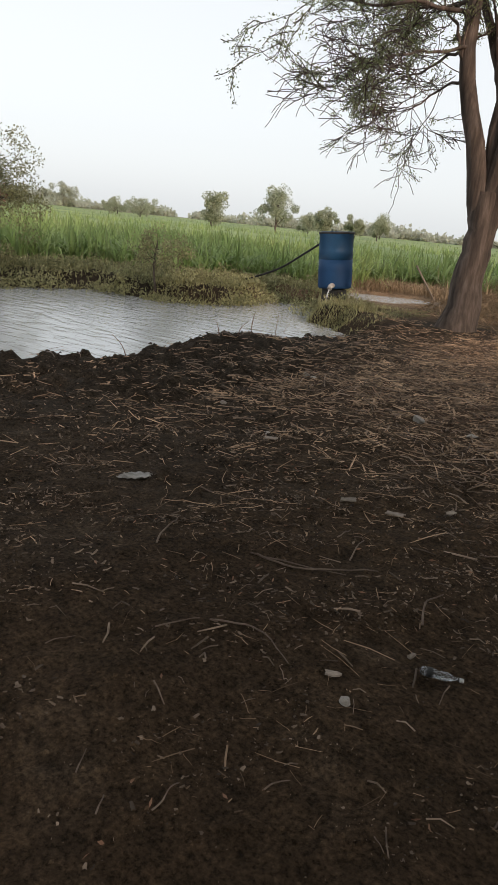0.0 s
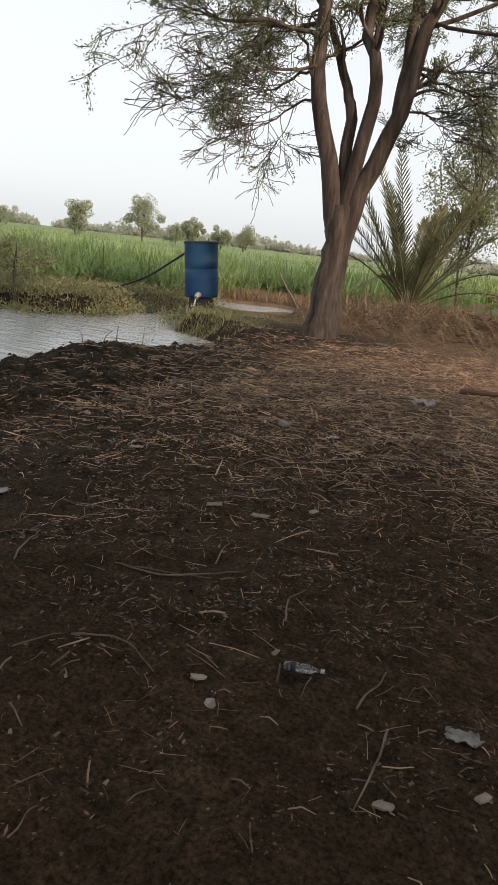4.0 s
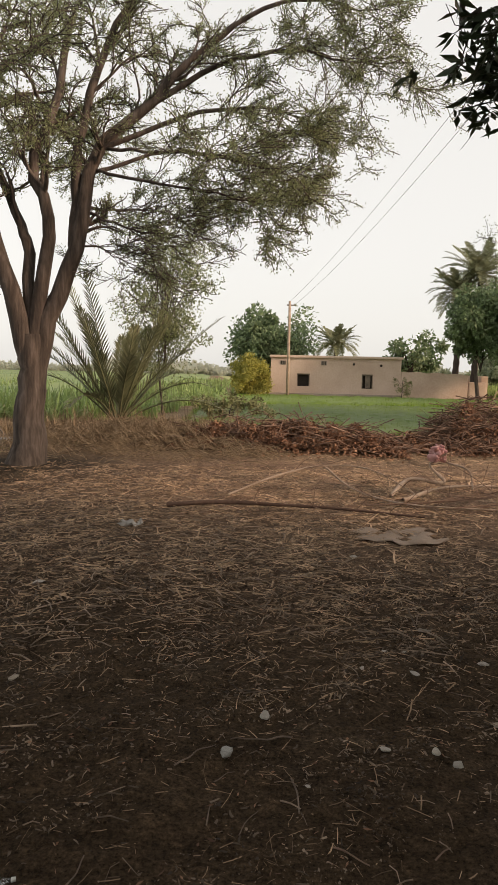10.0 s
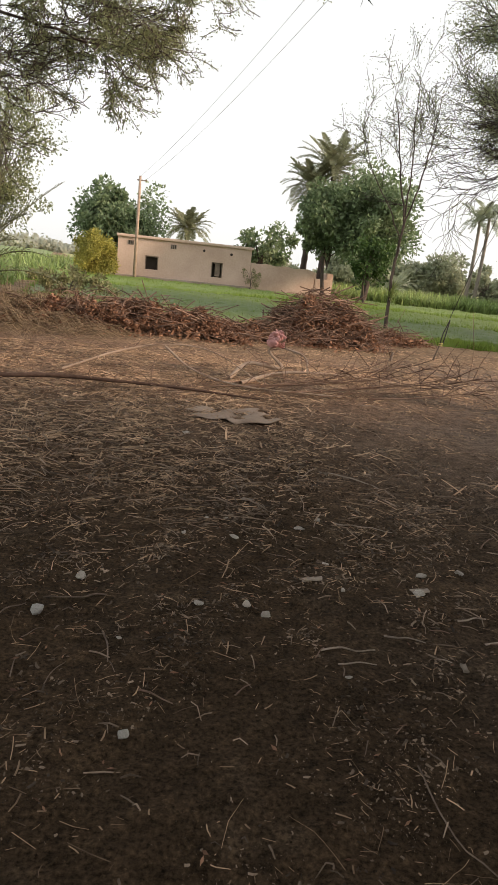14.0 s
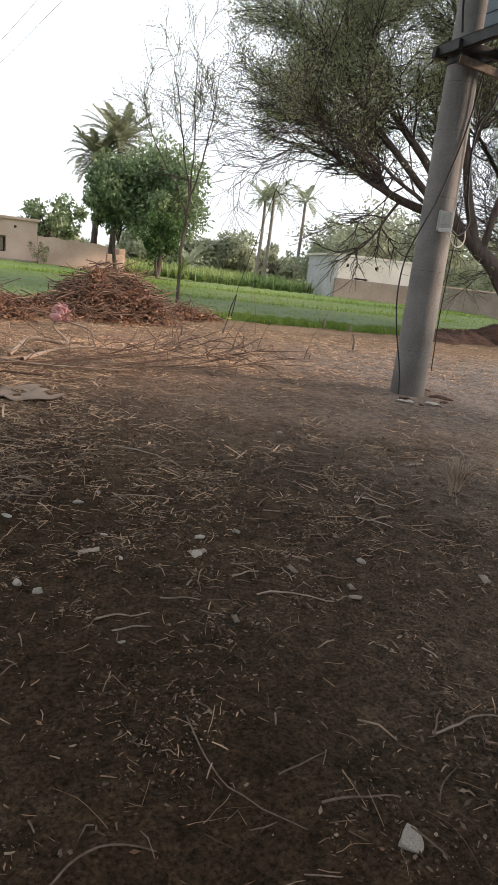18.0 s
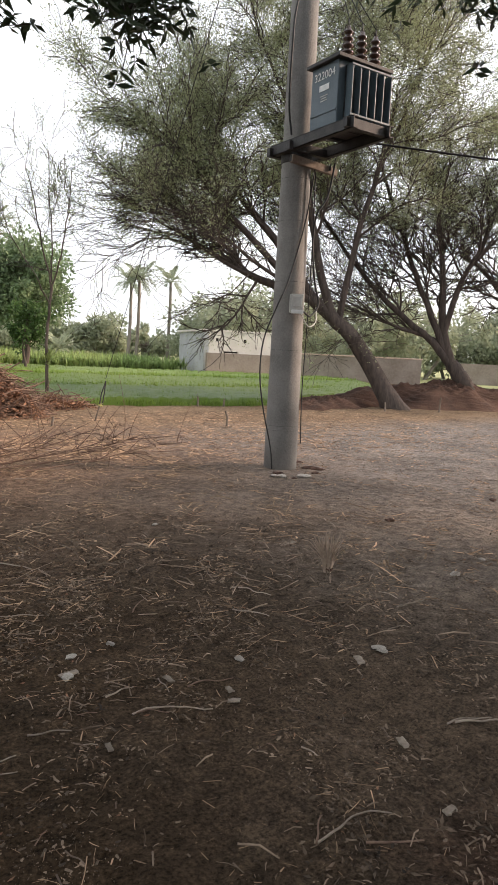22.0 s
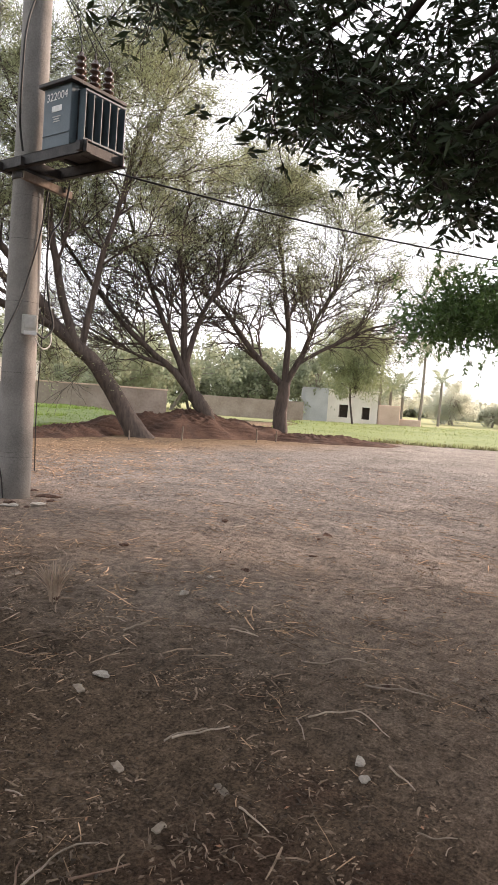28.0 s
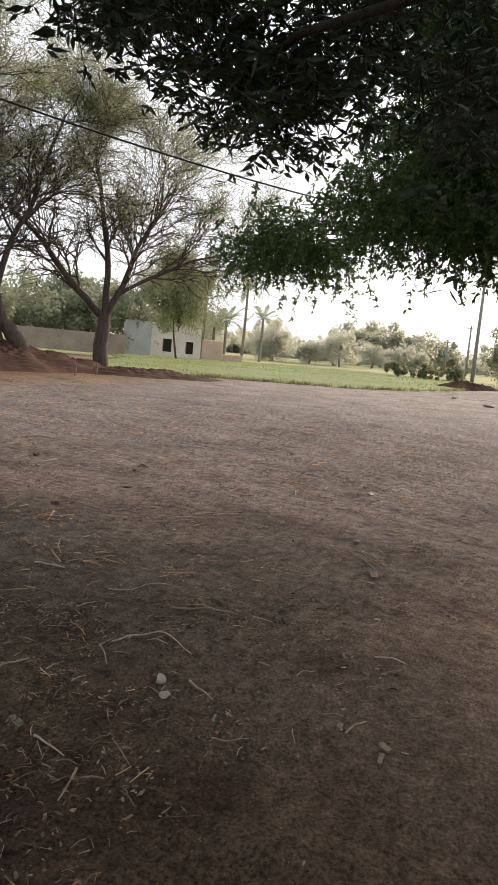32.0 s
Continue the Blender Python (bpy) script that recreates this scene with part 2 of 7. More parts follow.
STONE = material("stone", [(0.26, 0.232, 0.2), (0.54, 0.495, 0.44)], 12.0, 0.85, 0.6, 90, objects=0.25)
PLASTIC = material("white_plastic_scrap", [(0.2, 0.19, 0.172), (0.36, 0.345, 0.32)], 8.0, 0.5, 0.2, 60, objects=0.15)
MUD = material("mud_plaster", [(0.46, 0.335, 0.265), (0.60, 0.465, 0.38)], 0.8, 0.95, 0.5, 12)
GREY_PLASTER = material("grey_plaster", [(0.33, 0.34, 0.34), (0.47, 0.48, 0.48)], 0.9, 0.9, 0.3, 14)
CREAM = material("cream_plaster", [(0.55, 0.51, 0.45), (0.72, 0.68, 0.61)], 0.8, 0.9, 0.3, 14)
BRICKWORK = material("worn_brick_plaster", [(0.21, 0.168, 0.135), (0.34, 0.285, 0.24)], 0.9, 0.95, 0.6, 9)
# near-black colour of solid panels that stand for the shade inside openings
OPENING_SHADE = material("opening_shade", [(0.02, 0.016, 0.013), (0.04, 0.03, 0.025)], 2, 0.9, 0.0)
CONCRETE = material("concrete", [(0.13, 0.125, 0.118), (0.27, 0.26, 0.245)], 2.2, 0.9, 0.4, 60)
WOODEN = material("weathered_wood", [(0.13, 0.105, 0.085), (0.25, 0.2, 0.16)], 5.0, 0.9, 0.4, 40)
DRUM_WET = material("dark_blue_plastic", [(0.007, 0.04, 0.11), (0.012, 0.055, 0.145)], 4.0, 0.6, 0.1, 40, spec=0.3)
WET_CONCRETE = material("wet_concrete", [(0.03, 0.03, 0.028), (0.06, 0.058, 0.052)], 4.0, 0.5, 0.3, 40)
CLEAR = material("clear_crumpled_plastic", [(0.5, 0.52, 0.52), (0.75, 0.77, 0.77)], 20, 0.15, 0.3, 60, spec=0.6)
CLEAR.node_tree.nodes["Principled BSDF"].inputs["Transmission Weight"].default_value = 0.92
DRUM_BLUE = material("blue_plastic", [(0.012, 0.06, 0.14), (0.02, 0.085, 0.185)], 4.0, 0.45, 0.1, 40, spec=0.5)
TANK_PAINT = material("transformer_paint", [(0.06, 0.09, 0.11), (0.10, 0.135, 0.16)], 3.0, 0.5, 0.1, 60, spec=0.5)
DARK_STEEL = material("dark_steel", [(0.035, 0.035, 0.037), (0.075, 0.07, 0.067)], 8.0, 0.6, 0.2, 60, metal=0.4)
PORCELAIN = material("brown_porcelain", [(0.04, 0.02, 0.014), (0.07, 0.035, 0.024)], 5.0, 0.25, 0.0, spec=0.6)
WIRE = material("black_cable", [(0.012, 0.012, 0.012), (0.03, 0.03, 0.03)], 10, 0.6, 0.0)
BOX_GREY = material("grey_enamel", [(0.38, 0.38, 0.36), (0.52, 0.52, 0.49)], 6, 0.5, 0.1, 50)
MARKING = material("white_marking", [(0.6, 0.62, 0.62), (0.8, 0.8, 0.8)], 20, 0.7, 0.0)
PINK = material("pink_cloth", [(0.52, 0.26, 0.25), (0.70, 0.43, 0.41)], 14, 0.9, 0.3, 80)
SACKING = material("sacking", [(0.2, 0.15, 0.115), (0.33, 0.255, 0.2)], 4, 0.95, 0.5, 120)
ROPE = material("yellow_rope", [(0.40, 0.36, 0.12), (0.55, 0.5, 0.2)], 20, 0.8, 0.2)


def water_material():
    m = bpy.data.materials.new("rippled_water")
    m.use_nodes = True
    n, l = m.node_tree.nodes, m.node_tree.links
    b = n["Principled BSDF"]
    # pale base and high IOR: part of the sky reflection is put into colour
    b.inputs["Base Color"].default_value = (0.43, 0.445, 0.45, 1)
    b.inputs["Roughness"].default_value, b.inputs["IOR"].default_value = 0.05, 1.9
    b.inputs["Specular IOR Level"].default_value = 1.0
    tc = n.new("ShaderNodeTexCoord")
    mp = n.new("ShaderNodeMapping")
    mp.inputs["Rotation"].default_value = (0, 0, radians(35))
    mp.inputs["Scale"].default_value = (2.6, 8.0, 1)
    l.new(tc.outputs["Object"], mp.inputs["Vector"])
    a = n.new("ShaderNodeTexNoise")
    a.inputs["Scale"].default_value, a.inputs["Detail"].default_value, a.inputs["Distortion"].default_value = 1.0, 4, 0.6
    l.new(mp.outputs[0], a.inputs["Vector"])
    bp = n.new("ShaderNodeBump")
    bp.inputs["Strength"].default_value, bp.inputs["Distance"].default_value = 0.34, 0.06
    l.new(a.outputs["Fac"], bp.inputs["Height"])
    l.new(bp.outputs[0], b.inputs["Normal"])
    return m


WATER = water_material()


# ---- building helpers ----
def mesh_of(name, verts, faces, mat, smooth=False):
    """A mesh from arrays; the faces all have the same number of corners, or are a list of lists."""
    me = bpy.data.meshes.new(name)
    if isinstance(faces, np.ndarray):
        verts = np.asarray(verts, np.float32)
        k = faces.shape[1]
        me.vertices.add(len(verts))
        me.vertices.foreach_set("co", verts.ravel())
        me.loops.add(faces.size)
        me.loops.foreach_set("vertex_index", faces.astype(np.int32).ravel())
        me.polygons.add(len(faces))
        me.polygons.foreach_set("loop_start", np.arange(0, faces.size, k, dtype=np.int32))
        me.update(calc_edges=True)
    else:
        me.from_pydata([tuple(v) for v in verts], [], [tuple(f) for f in faces])
    me.materials.append(mat)
    if smooth:
        me.polygons.foreach_set("use_smooth", np.ones(len(me.polygons), bool))
    me.update()
    return me


def thing(name, label, category, group="", kind="", at=(0, 0, 0), turn=0.0, data=None):
    ob = new(name, data)
    ob.location, ob.rotation_euler = at, (0, 0, radians(turn))
    return tagged(ob, label, category, group, kind)


def part(name, me, parent, label="", kind=""):
    ob = new(name, me)
    ob.parent = parent
    return tagged(ob, label, kind=kind)


def bm_mesh(name, bm, mat, smooth=False):
    me = bpy.data.meshes.new(name)
    bm.to_mesh(me)
    bm.free()
    me.materials.append(mat)
    if smooth:
        me.polygons.foreach_set("use_smooth", np.ones(len(me.polygons), bool))
    return me


def box(name, size, at, mat, bevel=0.01, rot=None):
    bm = bmesh.new()
    bmesh.ops.create_cube(bm, size=1.0)
    bmesh.ops.scale(bm, vec=size, verts=bm.verts)
    if bevel:
        bmesh.ops.bevel(bm, geom=list(bm.edges), offset=bevel, segments=2, affect="EDGES", profile=0.7)
    if rot:
        bmesh.ops.transform(bm, matrix=pose(0, 0, 0, *rot), verts=bm.verts)
    bmesh.ops.translate(bm, vec=at, verts=bm.verts)
    return bm_mesh(name, bm, mat)


def turned(name, profile, mat, seg=24, at=(0, 0, 0), smooth=True):
    """A lathe body: profile of (radius, height)."""
    v, f = [], []
    for r, z in profile:
        v += [(at[0] + r * math.cos(2 * math.pi * i / seg), at[1] + r * math.sin(2 * math.pi * i / seg), at[2] + z) for i in range(seg)]
    for k in range(len(profile) - 1):
        f += [(k * seg + i, k * seg + (i + 1) % seg, (k + 1) * seg + (i + 1) % seg, (k + 1) * seg + i) for i in range(seg)]
    f += [tuple(range(seg))[::-1], tuple(range((len(profile) - 1) * seg, len(profile) * seg))]
    me = mesh_of(name, v, f, mat, smooth)
    return me


def tube_arrays(pts, radii, seg=6, closed=True):
    """Rings along a line; returns vertices and quads."""
    pts = np.asarray(pts, float)
    n = len(pts)
    tan = np.gradient(pts, axis=0)
    tan /= np.linalg.norm(tan, axis=1, keepdims=True) + 1e-9
    ref = np.where(np.abs(tan[:, 2:3]) > 0.95, np.array([[1.0, 0, 0]]), np.array([[0, 0, 1.0]]))
    a = np.cross(tan, ref)
    a /= np.linalg.norm(a, axis=1, keepdims=True) + 1e-9
    for i in range(1, n):
        a[i] -= tan[i] * (a[i] @ tan[i])
        if a[i] @ a[i - 1] < 0 and abs(tan[i, 2]) < 0.95:
            pass
    for i in range(1, n):
        p = a[i - 1] - tan[i] * (a[i - 1] @ tan[i])
        a[i] = p / (np.linalg.norm(p) + 1e-9)
    b = np.cross(tan, a)
    ang = np.linspace(0, 2 * np.pi, seg, endpoint=False)
    r = np.asarray(radii, float)[:, None, None]
    v = pts[:, None] + r * (np.cos(ang)[None, :, None] * a[:, None] + np.sin(ang)[None, :, None] * b[:, None])
    i, j = np.meshgrid(np.arange(n - 1), np.arange(seg), indexing="ij")
    f = np.stack([i * seg + j, i * seg + (j + 1) % seg, (i + 1) * seg + (j + 1) % seg, (i + 1) * seg + j], -1).reshape(-1, 4)
    return v.reshape(-1, 3), f


def joined(pieces):
    """Joins (vertices, faces) pairs with equal face sizes."""
    vs, fs, n = [], [], 0
    for v, f in pieces:
        vs.append(v)
        fs.append(f + n)
        n += len(v)
    return np.concatenate(vs), np.concatenate(fs)


def tubes(name, lines, mat, seg=6):
    return mesh_of(name, *joined([tube_arrays(p, r, seg) for p, r in lines]), mat, True)


def spline(pts, n):
    """A smooth line of n points through the given ones."""
    p = np.asarray(pts, float)
    t = np.linspace(0, len(p) - 1, n)
    q = np.vstack([2 * p[0] - p[1], p, 2 * p[-1] - p[-2]])
    i = np.minimum(t.astype(int), len(p) - 2)
    u = (t - i)[:, None]
    a, b, c, d = q[i], q[i + 1], q[i + 2], q[i + 3]
    return 0.5 * (2 * b + (c - a) * u + (2 * a - 5 * b + 4 * c - d) * u**2 + (3 * b - a - 3 * c + d) * u**3)


def unit(v):
    return v / (np.linalg.norm(v, axis=-1, keepdims=True) + 1e-9)


def leaves(rng, at, along, length, width, spread=0.8, fold=0.25):
    """Small folded rhombic leaves at the places, pointing roughly along the given directions."""
    n = len(at)
    d = unit(along + rng.normal(0, spread, (n, 3)))
    side = unit(np.cross(d, rng.normal(0, 1, (n, 3))))
    up = np.cross(side, d)
    ln = (length * rng.uniform(0.6, 1.3, n))[:, None]
    w = (width * rng.uniform(0.7, 1.3, n))[:, None]
    v = np.stack([at, at + d * ln * 0.45 + side * w + up * w * fold, at + d * ln, at + d * ln * 0.45 - side * w + up * w * fold], 1)
    k = np.arange(n)[:, None] * 4
    return v.reshape(-1, 3), np.concatenate([k + [0, 1, 2], k + [0, 2, 3]])


def blades(rng, roots, height, width, lean=0.5, seg=4, droop=0.35, up=None):
    """Curved tapering grass blades or long leaves."""
    n = len(roots)
    h = height * rng.uniform(0.6, 1.2, n)
    az = rng.uniform(0, 2 * np.pi, n)
    out = np.stack([np.cos(az), np.sin(az), 0 * az], 1)
    side = np.stack([-np.sin(az), np.cos(az), 0 * az], 1)
    le = lean * rng.uniform(0.2, 1.4, n)
    t = np.linspace(0, 1, seg + 1)
    w = width * np.interp(t, [0, 0.3, 1.0], [0.6, 1.0, 0.04])
    zc = t[None] - droop * (le / lean)[:, None] * t[None] ** 2.5 * 0.9
    c = roots[:, None] + out[:, None] * (h * le)[:, None, None] * (t**1.7)[None, :, None]
    c = c + np.stack([0 * zc, 0 * zc, zc * h[:, None]], -1)
    v = np.stack([c - side[:, None] * w[None, :, None], c + side[:, None] * w[None, :, None]], 2)
    k = (np.arange(n) * 2 * (seg + 1))[:, None, None]
    s = (np.arange(seg) * 2)[None, :, None]
    f = (k + s + np.array([0, 1, 3, 2])[None, None]).reshape(-1, 4)
    return v.reshape(-1, 3), f


def grow(rng, start, heading, length, radius, depth, spec, out, tips):
    """A branch that bends at random and carries smaller ones; spec: pull (up or down, by depth), wander, kids, ratio."""
    n = 6
    pts, d = [np.array(start, float)], unit(np.array(heading, float))
    pull = spec["pull"][min(depth, len(spec["pull"]) - 1)]
    for i in range(n):
        d = unit(d + rng.normal(0, spec["wander"], 3) + np.array([0, 0, pull]))
        pts.append(pts[-1] + d * length / n)
    pts = np.array(pts)
    rad = np.linspace(radius, max(radius * 0.35, 0.005), n + 1)
    out.append((pts, rad))
    if depth <= 1:
        tips.append(pts)
    if depth == 0:
        return
    kids = spec["kids"][min(depth, len(spec["kids"]) - 1)]
    for k in range(kids):
        t = rng.uniform(0.25, 1.0) if k else 1.0
        x = t * n
        i = min(int(x), n - 1)
        at = pts[i] + (pts[i + 1] - pts[i]) * (x - i)
        axis = unit(pts[i + 1] - pts[i])
        side = unit(np.cross(axis, rng.normal(0, 1, 3)))
        side[2] = side[2] * spec.get("plane", 0.6) + spec.get("flat", 0.0)
        a = rng.uniform(*spec.get("fork", (0.5, 1.0)))
        grow(rng, at, axis * math.cos(a) + side * math.sin(a), length * spec["ratio"] * rng.uniform(0.75, 1.2),
             max(radius * (0.62 - 0.25 * t) + 0.002, 0.004), depth - 1, spec, out, tips)


def tree(name, at, label, category, limbs, spec, leaf, seed, bark=BARK, per_tip=70, leaf_size=(0.05, 0.008), depth=3, first=1.8, ends=5, spread=0.25, group="", start=5, bare=None):
    """A tree from main limb lines (points in the world and start/end radius); smaller branches and leaves grow from them."""
    rng = np.random.default_rng(seed)
    top = thing(name, label, category, group, at=at)
    at = np.array(at, float)
    tips = []
    for index, (pts, r0, r1, *share) in enumerate(limbs):
        own = []
        line = spline(np.array(pts, float) - at, 14)
        line[1:-1] += rng.normal(0, 0.012, (12, 3))
        u = np.linspace(0, 1, 14)[:, None]  # slow wriggle between the fixed ends
        line += np.sin(u * np.pi) * np.sin(u * rng.uniform(7, 12) + rng.uniform(0, 6)) * rng.normal(0, 1, 3) * [1, 1, 0.4] * (0.008 if index else 0.0) * np.linalg.norm(line[-1] - line[0])
        rad = np.linspace(r0, r1, 14)
        if index == 0:
            rad = rad + r0 * 0.55 * np.exp(-np.arange(14) / 1.2)
        lines, branches = [(line, rad)], []
        if index or len(limbs) == 1:
            for k in range(ends):
                i = 13 if k < 2 else rng.integers(start, 13)
                axis = unit(line[i] - line[i - 1])
                side = unit(np.cross(axis, rng.normal(0, 1, 3)))
                a = rng.uniform(0.3, 0.9)
                grow(rng, line[i], axis * math.cos(a) + side * math.sin(a), first * rng.uniform(0.7, 1.3), rad[i] * 0.48, depth - 1, spec, branches, own)
        keep = share[0] if share else 1.0
        for t_ in own:
            z = t_[:, 2].mean()
            rich = 1.0 if bare is None else min(1.0, max(0.12, (z - bare[0]) / (bare[1] - bare[0])))
            if rng.random() < keep * rich:
                tips.append(t_)
        ob = part("trunk" if index == 0 else "limb", tubes("limb", lines, bark, 12), top)
        if branches:
            part("branch_work", tubes("branches", branches, bark, 4), ob if index else top, kind="stuff")
    if tips:
        tips = np.array(tips)
        n = len(tips)
        k = rng.integers(0, tips.shape[1] - 1, (n, per_tip))
        u = rng.random((n, per_tip, 1))
        row = np.arange(n)[:, None]
        p = tips[row, k] * (1 - u) + tips[row, k + 1] * u
        d = unit(tips[row, k + 1] - tips[row, k])
        p = p.reshape(-1, 3) + rng.normal(0, spread * 0.3, (n * per_tip, 3))
        v, f = leaves(rng, p, d.reshape(-1, 3), *leaf_size)
        part("crown", mesh_of("crown", v, f, leaf), top)
    return top


def clump_tree(name, at, label, category, leaf, seed, height=6.0, width=5.0, clumps=40, per=120, leaf_size=(0.22, 0.06), trunk=0.16, bark=DARK_BARK, low=0.3, group=""):
    """A broad tree farther off: tapered trunk, limbs to each clump, and a crown of many leaves in uneven clumps."""
    rng = np.random.default_rng(seed)
    top = thing(name, label, category, group, at=at, turn=rng.uniform(0, 360))
    c = []
    while len(c) < clumps:
        p = rng.uniform(-1, 1, 3)
        if 0.25 < np.linalg.norm(p) < 1:
            c.append(p * rng.uniform(0.6, 1.12))
    c = np.array(c) * [width / 2, width / 2, height * (1 - low) / 2] + [0, 0, height * (1 + low) / 2]
    lines = [(spline([(0, 0, -0.1), (0.05 * width * rng.normal(), 0.05 * width * rng.normal(), height * 0.35), (0, 0, height * 0.75)], 8), np.linspace(trunk, trunk * 0.25, 8))]
    part("trunk", tubes("trunk", lines, bark, 8), top)
    limbs = [(spline([(0, 0, height * rng.uniform(0.25, 0.6)), q * [0.5, 0.5, 0.9], q], 6), np.linspace(trunk * 0.3, min(0.012, trunk * 0.12), 6)) for q in c[::2]]
    part("branch_work", tubes("branches", limbs, bark, 4), top, kind="stuff")
    r = rng.uniform(0.4, 1.2, clumps) * min(width, height) * 0.17
    p = (c[:, None] + unit(rng.normal(0, 1, (clumps, per, 3))) * r[:, None, None] * rng.uniform(0.2, 1.0, (clumps, per, 1)) ** 0.6).reshape(-1, 3)
    out = unit(p - np.repeat(c, per, 0))
    v, f = leaves(rng, p, out + [0, 0, -0.4], *leaf_size)
    part("crown", mesh_of("crown", v, f, leaf), top)
    return top


def frond(rng, length, heading, rise, droop, leaflets, leaf_len, width=0.018, v_angle=0.9):
    """A feathery palm frond: rib line and leaflet strips. Returns rib, vertices and triangles."""
    t = np.linspace(0, 1, 12)
    flat = length * (t - 0.12 * t**2)
    z = rise * t - droop * t**2
    rib = np.stack([np.cos(heading) * flat, np.sin(heading) * flat, z], 1)
    rib = rib * (length / max(np.linalg.norm(np.diff(rib, axis=0), axis=1).sum(), 1e-3))
    k = np.repeat(np.linspace(0.18, 0.99, leaflets), 2)
    s = np.tile([1.0, -1.0], leaflets)
    x = k * 11
    i = np.minimum(x.astype(int), 10)
    p = rib[i] + (rib[i + 1] - rib[i]) * (x - i)[:, None]
    d = unit(rib[i + 1] - rib[i])
    side = unit(np.cross(d, [0, 0, 1.0])) * s[:, None]
    up = unit(np.cross(side * s[:, None], d))
    ln = leaf_len * np.sin(np.pi * (0.15 + 0.8 * k)) ** 0.6 * rng.uniform(0.8, 1.1, len(k))
    out = unit(d * (0.6 + 0.3 / v_angle ** 2 if v_angle < 0.9 else 0.75) + side * v_angle + up * rng.uniform(0.05, 0.45, (len(k), 1)))
    w = unit(np.cross(out, up)) * width
    v = np.stack([p - w * 0.6, p + w * 0.6, p + out * (ln * 0.55)[:, None] + w, p + out * ln[:, None] - [0, 0, 0.03], p + out * (ln * 0.55)[:, None] - w], 1)
    b = np.arange(len(k))[:, None] * 5
    f = np.concatenate([b + [0, 1, 2], b + [0, 2, 4], b + [4, 2, 3]])
    return rib, v.reshape(-1, 3), f


def palm(name, at, label, height, fronds, size, seed, leaf=PALM_LEAF, bark=DARK_BARK, bush=False, trunk=0.16, leaflets=34, leaf_len=0.42, width=0.02):
    rng = np.random.default_rng(seed)
    top = thing(name, label, "palm", at=at)
    if height > 0.3:
        n = 26
        z = np.linspace(-0.05, height, n)
        part("trunk", tubes("trunk", [(np.stack([0.03 * height * np.sin(z / height * 2), 0 * z, z], 1), trunk * (1 + 0.16 * (np.arange(n) % 2)) * np.linspace(1.15, 0.85, n))], bark, 10), top)
    for k in range(fronds):
        a = k * 2.399 + rng.normal(0, 0.2)
        tilt = (k + 0.5) / fronds
        if bush:
            rise, droop = size * (2.2 - 1.65 * tilt), size * (0.2 + 0.3 * tilt)
        else:
            rise, droop = size * (1.35 - 1.2 * tilt), size * (0.35 + 0.5 * tilt)
        ln = size * (rng.uniform(0.6, 1.12) if bush else rng.uniform(0.85, 1.12))
        rib, v, f = frond(rng, ln, a, rise, droop, leaflets, leaf_len, width, 0.7 if bush else 0.9)
        x0 = 0.03 * height * math.sin(2) if height > 0.3 else 0
        off = np.array([x0, 0, max(height, 0.05)])
        ob = part("frond", mesh_of("leaflets", v + off, f, leaf), top)
        part("rib", tubes("rib", [(rib + off, np.linspace(0.022, 0.005, 12))], leaf, 5), ob)
    return top


def stone_mesh(seed, size=(1, 1, 0.6), mat=STONE):
    rng = np.random.default_rng(seed)
    bm = bmesh.new()
    bmesh.ops.create_icosphere(bm, subdivisions=2, radius=1.0)
    cut = unit(rng.normal(0, 1, (13, 3)))
    far = rng.uniform(0.45, 0.85, 13)
    for v in bm.verts:
        p = np.array(v.co)
        for c, d in zip(cut, far):
            if p @ c > d:
                p = p - c * (p @ c - d)
        v.co = p * np.array(size) * (1 + 0.09 * rng.normal())
    return bm_mesh("stone", bm, mat)


def poly_inside(px, py, poly):
    """Signed distance to a polygon, negative inside."""
    poly = np.asarray(poly, float)
    d = np.full(np.shape(px), 1e9)
    inside = np.zeros(np.shape(px), bool)
    for (ax, ay), (bx, by) in zip(poly, np.roll(poly, -1, 0)):
        ex, ey = bx - ax, by - ay
        t = np.clip(((px - ax) * ex + (py - ay) * ey) / (ex * ex + ey * ey), 0, 1)
        d = np.minimum(d, np.hypot(px - ax - t * ex, py - ay - t * ey))
        with np.errstate(divide="ignore", invalid="ignore"):
            hit = ((ay > py) != (by > py)) & (px < (bx - ax) * (py - ay) / (by - ay) + ax)
        inside ^= hit
    return np.where(inside, -d, d)


def bumps(x, y, seed, waves, size):
    """Smooth uneven heights from summed waves."""
    rng = np.random.default_rng(seed)
    z = np.zeros(np.shape(x))
    for _ in range(waves):
        a, f = rng.uniform(0, 2 * np.pi), rng.uniform(0.6, 1.8) / size
        z = z + np.sin((x * math.cos(a) + y * math.sin(a)) * f * 2 * np.pi + rng.uniform(0, 6.3))
    return z / math.sqrt(waves)


# ---- ground, pond and channel ----
POND = [(-13, 0.2), (-6.8, 2.0), (-5.0, 2.9), (-4.55, 3.6), (-4.7, 4.5), (-4.75, 5.4), (-4.5, 6.1), (-4.5, 6.9), (-4.85, 7.8), (-5.6, 8.6),
        (-6.2, 8.9), (-6.45, 10.2), (-7.0, 10.8), (-7.8, 10.7), (-7.5, 9.2), (-8.0, 8.1), (-9.8, 7.9), (-10.2, 6.2), (-14, 4.6)]
POOL = [(-6.7, 11.4), (-6.05, 11.6), (-5.8, 12.5), (-6.2, 12.8), (-6.95, 12.3)]
WATER_Z = -0.24


